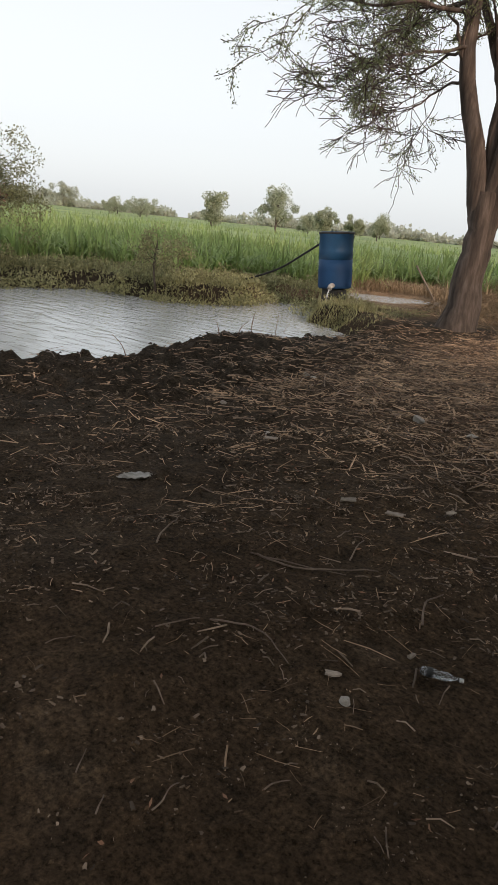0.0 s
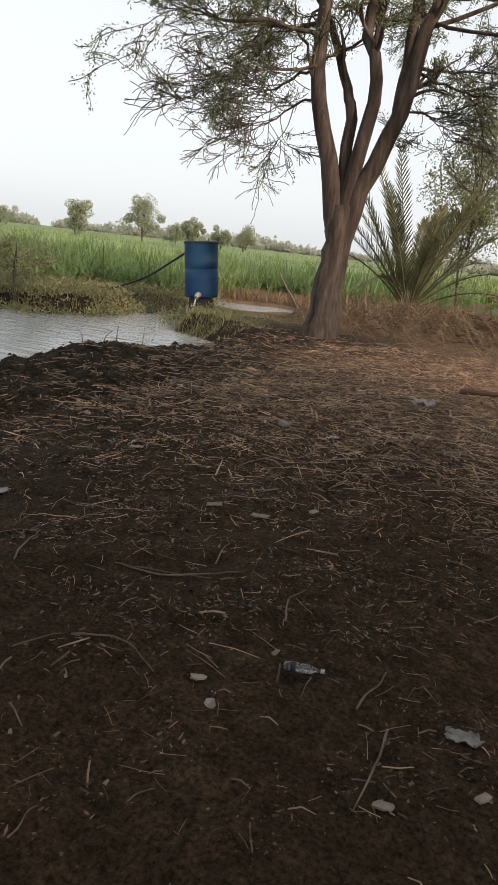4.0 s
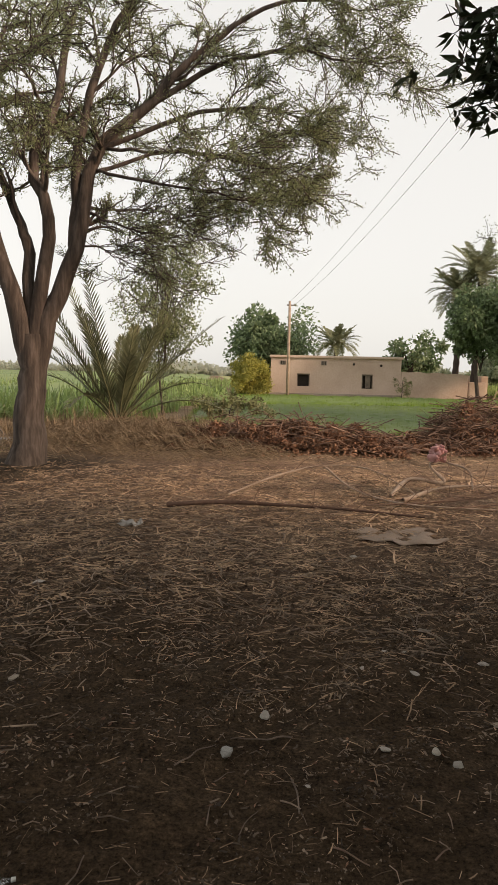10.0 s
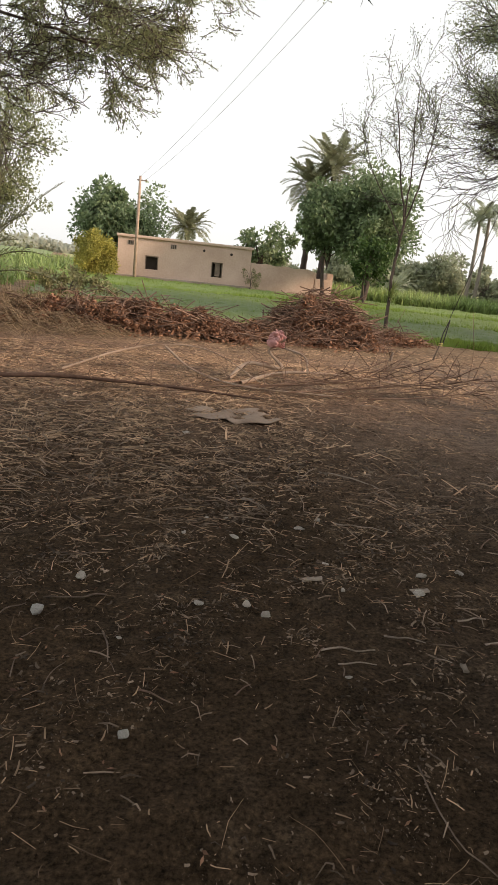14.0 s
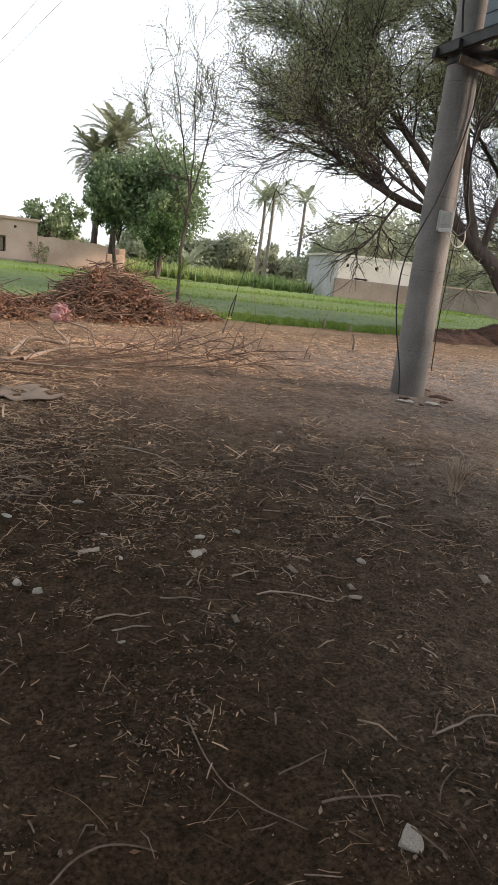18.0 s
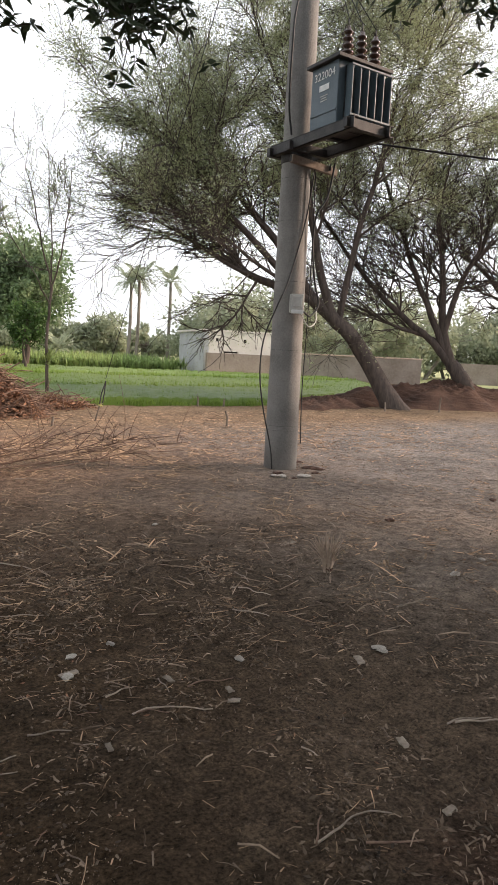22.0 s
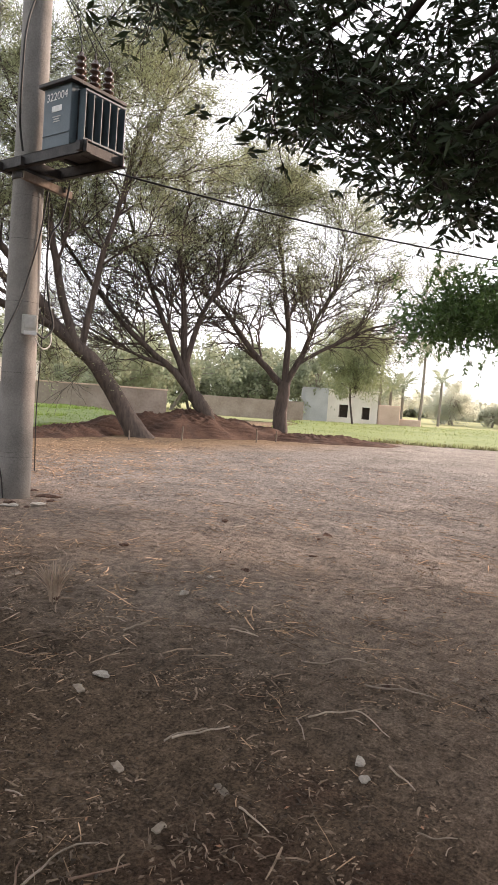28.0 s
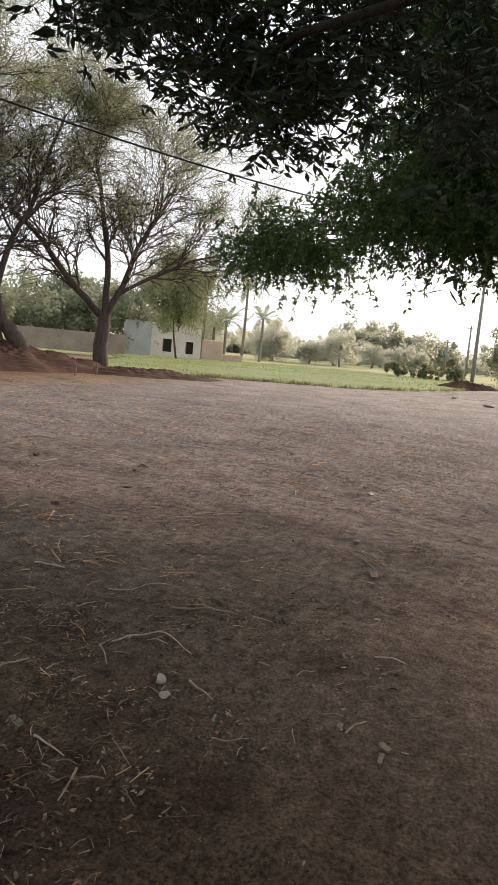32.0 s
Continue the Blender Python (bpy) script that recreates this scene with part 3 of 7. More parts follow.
def ground_z(x, y):
    x, y = np.asarray(x, float), np.asarray(y, float)
    near = np.exp(-((np.hypot(x - 1, y - 4) / 40) ** 2))
    z = (0.008 * bumps(x, y, 3, 9, 0.55) + 0.012 * bumps(x, y, 4, 6, 2.6)) * near
    z = z + 0.0035 * bumps(x, y, 5, 8, 0.22) * near + 0.003 * bumps(x, y, 9, 14, 0.13) * near
    pond = poly_inside(x, y, POND)
    pool = poly_inside(x, y, POOL)
    d = np.minimum(pond, pool + 0.05) + 0.07 * bumps(x, y, 6, 6, 0.7)
    yard = (x > -6.2) & (y < 8.6)
    lip = np.where(yard, 0.015, 0.05) * np.exp(-(((d - 0.75) / 0.5) ** 2))
    lip = lip + 0.075 * np.exp(-((np.hypot(x + 4.05, y - 5.1) / 0.55) ** 2))
    lip = lip * np.clip(pool / 1.2, 0, 1) * (1 - 0.9 * np.exp(-((np.hypot(x + 4.9, y - 7.9) / 1.0) ** 2)))
    lump = np.where(yard & (d > 0) & (d < 1.6), 0.035 * bumps(x, y, 8, 8, 0.28), 0) * (1 - 0.9 * np.exp(-((np.hypot(x + 3.6, y - 6.7) / 1.1) ** 2)))
    wide = 0.55 + 1.1 * np.exp(-((np.hypot(x + 4.9, y - 7.9) / 1.0) ** 2))
    s = np.clip((d + 0.12) / wide, 0, 1)
    z = z * np.clip(d, 0, 1) + lip + lump + (1 - s * s * (3 - 2 * s)) * -0.42
    road = np.exp(-((np.hypot((x - 33) / 6, (y - 1) / 2)) ** 2)) * 0.35
    channel = -0.04 * np.exp(-((np.hypot(x + 5.55, y - 10.3) / 0.85) ** 2))
    return z + road + channel


def axis(spans):
    return np.unique(np.concatenate([np.arange(a, b, s) for a, b, s in spans] + [np.array([-2500, -1200, -600, -300, -160, -90, -60, 90, 160, 300, 600, 1200, 2500.0])]))


gx = axis([(-40, -14, 4), (-14, -8, 0.35), (-8, -4, 0.085), (-4, 5.5, 0.045), (5.5, 8, 0.08), (8, 14, 0.2), (14, 44, 1.2), (44, 80, 6)])
gy = axis([(-40, -4, 4), (-4, 0, 0.4), (0, 4.6, 0.045), (4.6, 9.6, 0.085), (9.6, 15, 0.18), (15, 30, 1.0), (30, 80, 5)])
X, Y = np.meshgrid(gx, gy, indexing="ij")
i, j = np.meshgrid(np.arange(len(gx) - 1), np.arange(len(gy) - 1), indexing="ij")
q = len(gy)
quad = np.stack([i * q + j, (i + 1) * q + j, (i + 1) * q + j + 1, i * q + j + 1], -1).reshape(-1, 4)
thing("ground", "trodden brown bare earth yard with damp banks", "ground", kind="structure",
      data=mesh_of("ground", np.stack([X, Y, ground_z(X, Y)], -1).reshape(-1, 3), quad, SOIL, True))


def sheet(name, outline, z, mat, label, category):
    return thing(name, label, category, kind="structure", data=mesh_of(name, [(x, y, z) for x, y in outline], [list(range(len(outline)))], mat))


sheet("water", [(-16, -1), (-6.4, 1.2), (-3.9, 2.6), (-3.5, 7.2), (-3.8, 8.4), (-5.4, 9.2), (-5.8, 11.1), (-8.4, 11.3), (-8.4, 9.0), (-10.8, 8.6), (-16, 5.6)], WATER_Z, WATER, "rippling grey irrigation pond water beside bank", "water")
sheet("pool_water", [(-6.9, 10.9), (-5.5, 10.9), (-4.9, 12.4), (-6.0, 13.0), (-7.4, 12.2)], WATER_Z + 0.225, WATER, "shallow pale pool in muddy channel behind drum", "water")


def stuff(name, me, label, category):
    return thing(name, label, category, kind="stuff", data=me)


def scatter(rng, n, x0, x1, y0, y1, keep=None):
    x, y = rng.uniform(x0, x1, n), rng.uniform(y0, y1, n)
    if keep is not None:
        ok = keep(x, y, rng)
        x, y = x[ok], y[ok]
    return np.stack([x, y, ground_z(x, y)], 1)


# ---- crops ----
def sector(x, y, ax, ay, bx, by):
    """Left of the line a-b."""
    return (bx - ax) * (y - ay) - (by - ay) * (x - ax) > 0


def cane_zone(x, y, rng):
    edge = 0.35 * bumps(x, y, 21, 5, 3.0)
    bank = poly_inside(x, y, POND) > 1.3
    return bank & sector(x, y, -16.5, 6.0 + 0, -4.0, 14.6) & (poly_inside(x, y, POOL) > 1.0) & (x + edge < -4.2 - 0.0 * y) & ((x < -7.6) | (y > 15.2))


def cane_field():
    rng = np.random.default_rng(11)
    out = []
    for n, (x0, x1, y0, y1), h, w, per, seg in ((1500, (-19, -4, 8, 20), 1.05, 0.027, 10, 5), (2600, (-36, -4, 14, 40), 1.05, 0.036, 9, 4), (4500, (-90, -5, 20, 100), 1.0, 0.06, 5, 3)):
        r = scatter(rng, n, x0, x1, y0, y1, cane_zone)
        if x0 < -30:
            r = r[np.hypot(r[:, 0], r[:, 1]) > (16 if x0 > -50 else 34)]
        r = np.repeat(r, per, 0) + rng.normal(0, 0.09, (len(r) * per, 3)) * [1, 1, 0]
        out.append(blades(rng, r, h, w, 0.75, seg, 0.85))
    v, f = joined(out)
    return mesh_of("cane", v, f, CANE)


stuff("cane_field", cane_field(), "tall green cane leaves growing densely beyond the pond", "crop")
rng = np.random.default_rng(12)


def canopy_sheet(name, outline, z, mat, label, step, amp, seed):
    """A crop's closed leaf layer: an uneven sheet inside the outline."""
    poly = np.array(outline)
    (x0, y0), (x1, y1) = poly.min(0), poly.max(0)
    nx, ny = max(int((x1 - x0) / step), 2), max(int((y1 - y0) / step), 2)
    xs, ys = np.linspace(x0, x1, nx), np.linspace(y0, y1, ny)
    gx_, gy_ = np.meshgrid(xs, ys, indexing="ij")
    d = poly_inside(gx_, gy_, poly)
    zz = z + amp * bumps(gx_, gy_, seed, 8, step * 5) + amp * 0.8 * np.random.default_rng(seed).normal(0, 1, gx_.shape)
    zz = np.where(d > -step, 0.0, zz)
    a, b = np.meshgrid(np.arange(nx - 1), np.arange(ny - 1), indexing="ij")
    f = np.stack([a * ny + b, (a + 1) * ny + b, (a + 1) * ny + b + 1, a * ny + b + 1], -1).reshape(-1, 4)
    keep = (d.ravel()[f] < step * 0.3).all(1)
    return stuff(name, mesh_of(name, np.stack([gx_, gy_, zz], -1).reshape(-1, 3), f[keep], mat), label, "crop")


canopy_sheet("cane_canopy", [(-420, 90), (-60, 26), (-24, 13.5), (-7, 18), (-5, 24), (-14, 90), (-60, 400), (-420, 420)], 0.62, CANE, "closed leaf layer of far cane crop", 3.0, 0.06, 31)


def paddy(name, outline, height, mat, label, density, seed, width=0.008, lean=0.35, far=24.0):
    rng = np.random.default_rng(seed)
    poly = np.array(outline)
    (x0, y0), (x1, y1) = poly.min(0), poly.max(0)
    r = scatter(rng, density, x0, x1, y0, y1, lambda x, y, g: poly_inside(x, y, poly) < 0)
    d = np.hypot(r[:, 0], r[:, 1])
    out = []
    for lo, hi, k in ((0, far, 1.0), (far, 40, 1.9), (40, 400, 3.5)):
        s = r[(d >= lo) & (d < hi)]
        if len(s):
            out.append(blades(rng, np.repeat(s, 2, 0) + rng.normal(0, 0.04, (len(s) * 2, 3)) * [1, 1, 0], height, width * k, lean, 2, 0.3))
    v, f = joined(out)
    return stuff(name, mesh_of(name, v, f, mat), label, "crop")


NEAR_FIELD = [(-2.6, 13.4), (0, 13.6), (3.0, 14.2), (5.4, 14.7), (10.6, 14.7), (14.0, 16.6), (19, 17.8), (27, 29.0), (8, 29.0), (-4, 26)]
MID_FIELD = [(-6, 26.5), (8, 29.5), (27.5, 29.5), (29, 34), (21, 36.0), (9.6, 38), (-4.5, 38.0)]
ROAD_FIELD = [(21, 15.5), (25.2, 11.0), (28.5, 6.6), (35, 3.4), (64, 1.5), (64, 20), (47, 24), (41, 26), (36, 22)]
canopy_sheet("paddy_turf", NEAR_FIELD, 0.17, PADDY, "close bright green leaf layer of young crop", 0.16, 0.02, 45)
canopy_sheet("far_paddy_turf", MID_FIELD, 0.2, PADDY, "close bright green leaf layer of crop strip", 0.3, 0.03, 46)
sheet("roadside_bed", ROAD_FIELD, 0.03, material("pale_green_bed", [(0.22, 0.235, 0.09), (0.33, 0.34, 0.15)], 0.5, 0.9, 0.4, 8), "pale green bed of ripening crop", "field")
paddy("paddy_crop", NEAR_FIELD, 0.25, PADDY, "bright green young crop in flooded field", 46000, 41, 0.006)


def edge_grass(name, line, n, height, width, mat, label, seed):
    """Uneven grass along a field's near edge."""
    rng = np.random.default_rng(seed)
    p = np.array(line, float)
    k = rng.integers(0, len(p) - 1, n)
    q_ = p[k] + (p[k + 1] - p[k]) * rng.random((n, 1)) + rng.normal(0, 0.13, (n, 2))
    keep = rng.random(n) < 0.45 + 0.4 * bumps(q_[:, 0], q_[:, 1], seed, 6, 1.5)
    q_ = q_[keep]
    stuff(name, mesh_of(name, *blades(rng, np.stack([q_[:, 0], q_[:, 1], ground_z(q_[:, 0], q_[:, 1])], 1), height, width, 0.7, 3, 0.4), mat), label, "grass")


edge_grass("edge_grass", NEAR_FIELD[:7], 9000, 0.22, 0.006, PADDY, "uneven green grass along field edge", 47)
edge_grass("edge_grass", [(21, 15.5), (25.2, 11.0), (28.5, 6.6), (35, 3.4), (50, 2.4)], 5000, 0.2, 0.012, WEED, "dry weedy grass along dirt road edge", 48)
for k_, (ax_, ay_, bx_, by_) in enumerate(((4.0, 20.0, 17.5, 20.6), (3.0, 27.6, 26.0, 28.2))):
    rng = np.random.default_rng(44 + k_)
    t_ = rng.random((1600, 1))
    r = np.array([[ax_, ay_, 0.0]]) + t_ * np.array([[bx_ - ax_, by_ - ay_, 0.0]]) + rng.normal(0, 0.22, (1600, 3)) * [1, 1, 0]
    stuff("field_bund", mesh_of("bund", *blades(rng, np.repeat(r, 2, 0), 0.36, 0.01 + 0.008 * k_, 0.5, 3, 0.3), PADDY), "low grassy bund between crop strips", "grass")
paddy("far_paddy_crop", MID_FIELD, 0.3, PADDY, "bright green crop strip before houses", 20000, 42, 0.006)
FAR_GREEN = material("far_field_green", [(0.20, 0.215, 0.085), (0.33, 0.33, 0.16)], 0.05, 0.95, 0.2, 1.5)
sheet("far_fields", [(64.5, 1), (64.5, 20.5), (41, 26.6), (36.5, 22.5), (29.5, 34.5), (21.5, 36.5), (10, 38.5), (-4, 38.6), (-5, 60), (-60, 420), (-300, 1400), (1400, 1400), (1400, -700), (180, -60)], 0.02, FAR_GREEN, "pale green and dry fields reaching the horizon", "field")
PALE_CROP = material("pale_crop_leaf", [(0.22, 0.275, 0.085), (0.33, 0.375, 0.145)], 0.2, 0.6, 0.0, 3, thin=0.3, island=0.3)
canopy_sheet("roadside_turf", ROAD_FIELD, 0.13, PALE_CROP, "close pale green leaf layer of roadside crop", 0.35, 0.02, 49)
paddy("roadside_crop", ROAD_FIELD, 0.22, PALE_CROP, "yellowish green low crop beside dirt road", 15000, 43)


def bank_weeds():
    rng = np.random.default_rng(13)
    out = []

    def ring(x, y, g):
        d = poly_inside(x, y, POND)
        far = sector(x, y, -12, 3.8, -6.4, 9.4)
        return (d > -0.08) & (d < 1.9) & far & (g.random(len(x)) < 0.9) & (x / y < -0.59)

    r = scatter(rng, 26000, -14, -5, 4, 13, ring)
    out.append(blades(rng, r, 0.17, 0.008, 0.8, 3, 0.4))
    r = scatter(rng, 2600, -6.3, -5.0, 8.4, 9.9, lambda x, y, g: (poly_inside(x, y, POND) > -0.05) & (np.hypot(x + 5.7, y - 9.1) < 0.8))
    out.append(blades(rng, r, 0.12, 0.005, 0.8, 3, 0.5))
    r = scatter(rng, 6000, -6.3, -4.5, 8.0, 10.8, lambda x, y, g: (poly_inside(x, y, POND) > 0.05) & (np.hypot(x + 3.65, y - 9.2) > 0.6) & (g.random(len(x)) < 0.5 + 0.6 * bumps(x, y, 27, 6, 0.5)))
    out.append(blades(rng, r, 0.07, 0.004, 1.0, 3, 0.5))
    r = scatter(rng, 500, -6.6, -4.6, 7.0, 9.0, lambda x, y, g: (np.abs(poly_inside(x, y, POND)) < 0.3))
    out.append(blades(rng, r, 0.2, 0.004, 0.4, 3, 0.3))
    return mesh_of("weeds", *joined(out), WEED)


def leafy_weeds():
    """Low tangled leafy weeds that hang over the far waterline."""
    rng = np.random.default_rng(22)

    def bank(x, y, g):
        d = poly_inside(x, y, POND)
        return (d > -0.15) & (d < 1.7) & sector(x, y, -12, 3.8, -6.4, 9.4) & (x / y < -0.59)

    c = scatter(rng, 5200, -14, -4.6, 4, 13.5, bank)
    c[:, 2] = np.maximum(c[:, 2], WATER_Z)
    h = (0.06 + 0.08 * np.clip(1 + bumps(c[:, 0], c[:, 1], 23, 6, 1.2), 0, 2)) * rng.uniform(0.5, 1.3, len(c))
    n = 26
    p = np.repeat(c, n, 0) + rng.normal(0, 1, (len(c) * n, 3)) * [0.11, 0.11, 0] + np.repeat(h, n)[:, None] * rng.random((len(c) * n, 1)) * [0, 0, 1]
    return mesh_of("leafy_weeds", *leaves(rng, p, rng.normal(0, 1, p.shape) + [0, 0, 0.4], 0.07, 0.013, 0.3, 0.3), WEED)


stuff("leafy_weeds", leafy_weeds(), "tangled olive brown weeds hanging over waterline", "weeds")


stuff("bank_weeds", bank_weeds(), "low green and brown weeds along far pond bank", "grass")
rng = np.random.default_rng(14)
r = scatter(rng, 9000, -8.2, -2.8, 12.4, 16.0, lambda x, y, g: poly_inside(x, y, POOL) > 0.5)
stuff("dry_reeds", mesh_of("reeds", *blades(rng, r, 0.3, 0.006, 0.8, 3, 0.4), DRY_GRASS), "dry yellow grass stubble behind the channel", "grass")


# ---- the leafy tree by the pond ----
ACACIA = dict(pull=[-0.02, 0.01, 0.03, 0.03], wander=0.19, kids=[0, 5, 5, 4], ratio=0.64, fork=(0.5, 1.0), flat=0.05, plane=0.35)
B0 = (-3.65, 9.2, 0.0)
tree("acacia_tree", B0, "large forked acacia with grey brown bark and feathery leaves", "tree", [
    ([(-3.65, 9.2, -0.15), (-3.61, 9.2, 0.5), (-3.57, 9.2, 1.1), (-3.56, 9.19, 1.75)], 0.235, 0.16),
    ([(-3.58, 9.19, 1.0), (-3.66, 9.16, 1.7), (-3.87, 9.07, 2.43), (-4.0, 9.0, 3.2), (-4.06, 8.98, 4.0), (-4.0, 9.1, 5.0), (-4.1, 9.1, 5.9)], 0.145, 0.05),
    ([(-3.6, 9.22, 1.75), (-3.65, 9.35, 2.9), (-3.85, 9.4, 3.3), (-4.3, 9.6, 4.2), (-4.8, 9.6, 4.9)], 0.09, 0.035),
    ([(-3.56, 9.2, 1.2), (-3.52, 9.2, 1.8), (-3.44, 9.24, 2.8), (-3.38, 9.27, 3.45), (-3.5, 9.3, 4.0), (-3.28, 9.39, 4.9), (-3.1, 9.46, 5.9)], 0.115, 0.045),
    ([(-3.54, 9.2, 1.0), (-3.44, 9.23, 1.7), (-3.2, 9.34, 2.4), (-2.99, 9.41, 3.15), (-2.8, 9.55, 4.25), (-2.12, 9.74, 4.9), (-1.6, 9.84, 5.5)], 0.15, 0.05),
    ([(-3.05, 9.4, 2.95), (-3.03, 9.48, 3.6), (-3.01, 9.48, 4.47), (-2.65, 9.6, 5.6), (-2.3, 9.7, 6.3)], 0.085, 0.04),
    ([(-4.05, 8.98, 3.75), (-4.47, 8.45, 3.75), (-4.83, 7.75, 3.6), (-5.0, 7.3, 3.6)], 0.03, 0.01),
    ([(-4.03, 8.98, 3.4), (-4.36, 8.3, 3.2), (-4.5, 7.9, 3.1)], 0.022, 0.008, 0.35),
    ([(-4.03, 9.0, 3.4), (-4.61, 9.05, 3.2), (-4.95, 9.1, 3.1)], 0.022, 0.008, 0.3),
    ([(-4.06, 8.98, 3.9), (-4.7, 9.4, 4.0), (-5.4, 9.7, 4.2)], 0.03, 0.01),
    ([(-4.06, 9.0, 4.3), (-4.8, 8.8, 4.5), (-5.3, 8.5, 4.8)], 0.03, 0.01),
    ([(-3.95, 9.0, 3.0), (-4.3, 9.2, 3.05), (-4.58, 9.15, 2.85), (-4.75, 9.0, 2.7)], 0.02, 0.008, 0.2),
    ([(-2.92, 9.5, 3.45), (-2.57, 9.45, 3.3), (-2.15, 9.36, 3.15), (-1.7, 9.3, 3.1)], 0.022, 0.008, 0.4),
    ([(-2.84, 9.57, 4.0), (-2.23, 9.2, 3.8), (-1.45, 8.9, 3.6), (-0.6, 8.75, 3.4)], 0.026, 0.009),
    ([(-2.7, 9.6, 4.3), (-2.05, 9.4, 4.2), (-1.2, 9.1, 4.05), (-0.3, 9.0, 3.85)], 0.026, 0.009),
    ([(-2.91, 9.55, 3.5), (-2.8, 10.2, 3.6), (-2.5, 10.9, 3.8), (-2.0, 11.3, 3.8)], 0.026, 0.009, 0.7),
    ([(-3.0, 9.5, 3.0), (-2.8, 9.75, 3.0), (-2.65, 9.95, 2.9)], 0.016, 0.007, 0.3),
    ([(-2.12, 9.74, 4.9), (-1.1, 9.9, 5.5), (-0.2, 10.0, 5.7), (0.5, 9.65, 5.4)], 0.045, 0.012),
    ([(-2.8, 9.55, 4.25), (-1.6, 9.85, 4.8), (-0.6, 10.0, 4.95), (0.0, 9.7, 4.7)], 0.04, 0.011),
    ([(-1.6, 9.84, 5.5), (-0.7, 10.0, 6.2), (0.1, 10.1, 6.4), (0.7, 9.85, 6.1)], 0.04, 0.011),
    ([(-2.85, 9.5, 3.95), (-1.8, 9.9, 4.35), (-0.95, 10.1, 4.3), (-0.4, 10.0, 4.15)], 0.03, 0.01, 0.6),
    ([(-3.3, 9.3, 4.4), (-3.2, 8.6, 4.6), (-3.1, 7.9, 4.6), (-3.0, 7.3, 4.4)], 0.028, 0.01, 0.8),
    ([(-3.2, 9.4, 4.7), (-3.3, 10.2, 4.9), (-3.5, 11.0, 5.0), (-3.6, 11.6, 4.9)], 0.028, 0.01),
], ACACIA, LEAF, 101, per_tip=33, leaf_size=(0.04, 0.0075), depth=3, first=0.72, ends=10, spread=0.1, start=6)

# ---- three leaning trees by the heap of turned soil ----
SPREADING = dict(pull=[-0.02, 0.01, 0.04, 0.03], wander=0.2, kids=[0, 8, 8, 4], ratio=0.6, fork=(0.35, 0.9), flat=0.04, plane=0.3)
tree("leaning_tree", (14.45, 13.65, 0), "strongly leaning acacia with dark trunk and spreading crown", "tree", [
    ([(14.45, 13.65, -0.2), (13.95, 14.1, 0.9), (13.3, 14.6, 2.0), (12.5, 15.3, 2.9)], 0.27, 0.17),
    ([(12.6, 15.2, 2.8), (11.2, 16.2, 3.4), (10.2, 16.9, 4.0), (9.3, 17.5, 4.6)], 0.13, 0.04),
    ([(12.6, 15.2, 2.8), (11.7, 15.8, 4.2), (10.8, 16.5, 5.6), (10.2, 17.0, 7.2)], 0.13, 0.05),
    ([(12.9, 14.9, 2.5), (12.5, 15.2, 4.2), (12.2, 15.4, 6.2), (12.4, 15.4, 8.4)], 0.13, 0.05),
    ([(13.1, 14.8, 2.3), (13.3, 14.6, 4.2), (13.6, 14.2, 6.2), (13.9, 14.0, 8.0)], 0.10, 0.04),
    ([(12.2, 15.5, 3.1), (10.6, 16.0, 4.6), (9.6, 16.3, 5.6), (8.8, 16.6, 6.6)], 0.10, 0.04),
    ([(12.2, 15.4, 6.2), (11.7, 15.8, 7.8), (11.2, 16.2, 9.2), (10.9, 16.5, 10.4)], 0.06, 0.025),
    ([(13.6, 14.2, 6.2), (14.1, 13.9, 7.6), (14.5, 13.7, 9.0), (14.8, 13.5, 10.2)], 0.06, 0.025),
    ([(11.6, 16.0, 3.2), (10.2, 16.4, 3.75), (9.4, 16.8, 4.3), (8.75, 17.1, 4.6)], 0.06, 0.025, 0.5),
    ([(12.3, 15.4, 3.0), (11.2, 15.6, 3.5), (10.0, 15.9, 4.3), (9.0, 16.2, 4.8)], 0.06, 0.025, 0.5),
], SPREADING, LEAF_OLIVE, 102, DARK_BARK, 48, (0.072, 0.0118), 3, 2.0, 12, 0.45, start=4, bare=(3.7, 6.4))
tree("many_stemmed_tree", (18.0, 13.7, 0), "leaning many-stemmed acacia rising from turned soil", "tree", [
    ([(18.0, 13.7, -0.2), (17.55, 14.1, 0.8), (17.3, 14.4, 1.3)], 0.26, 0.21),
    ([(17.3, 14.4, 1.25), (16.8, 14.8, 1.95), (15.9, 15.6, 2.9), (14.9, 16.5, 4.3), (14.0, 17.2, 5.8)], 0.13, 0.04, 0.7),
    ([(17.3, 14.4, 1.25), (17.1, 14.7, 2.6), (17.0, 14.8, 4.4), (16.8, 15.0, 6.6)], 0.15, 0.05),
    ([(17.2, 14.5, 1.5), (16.6, 15.0, 3.2), (16.0, 15.5, 5.0), (15.4, 16.0, 7.0)], 0.11, 0.04),
    ([(17.1, 14.6, 2.2), (17.5, 14.3, 4.0), (18.0, 13.9, 5.6), (18.4, 13.5, 7.4)], 0.10, 0.04),
    ([(17.0, 14.8, 2.0), (16.0, 15.3, 2.3), (15.0, 16.0, 2.8), (14.0, 16.6, 3.4)], 0.06, 0.025, 0.5),
], SPREADING, LEAF_OLIVE, 103, DARK_BARK, 50, (0.07, 0.0115), 3, 2.1, 14, 0.45, start=4, bare=(4.2, 8.8))
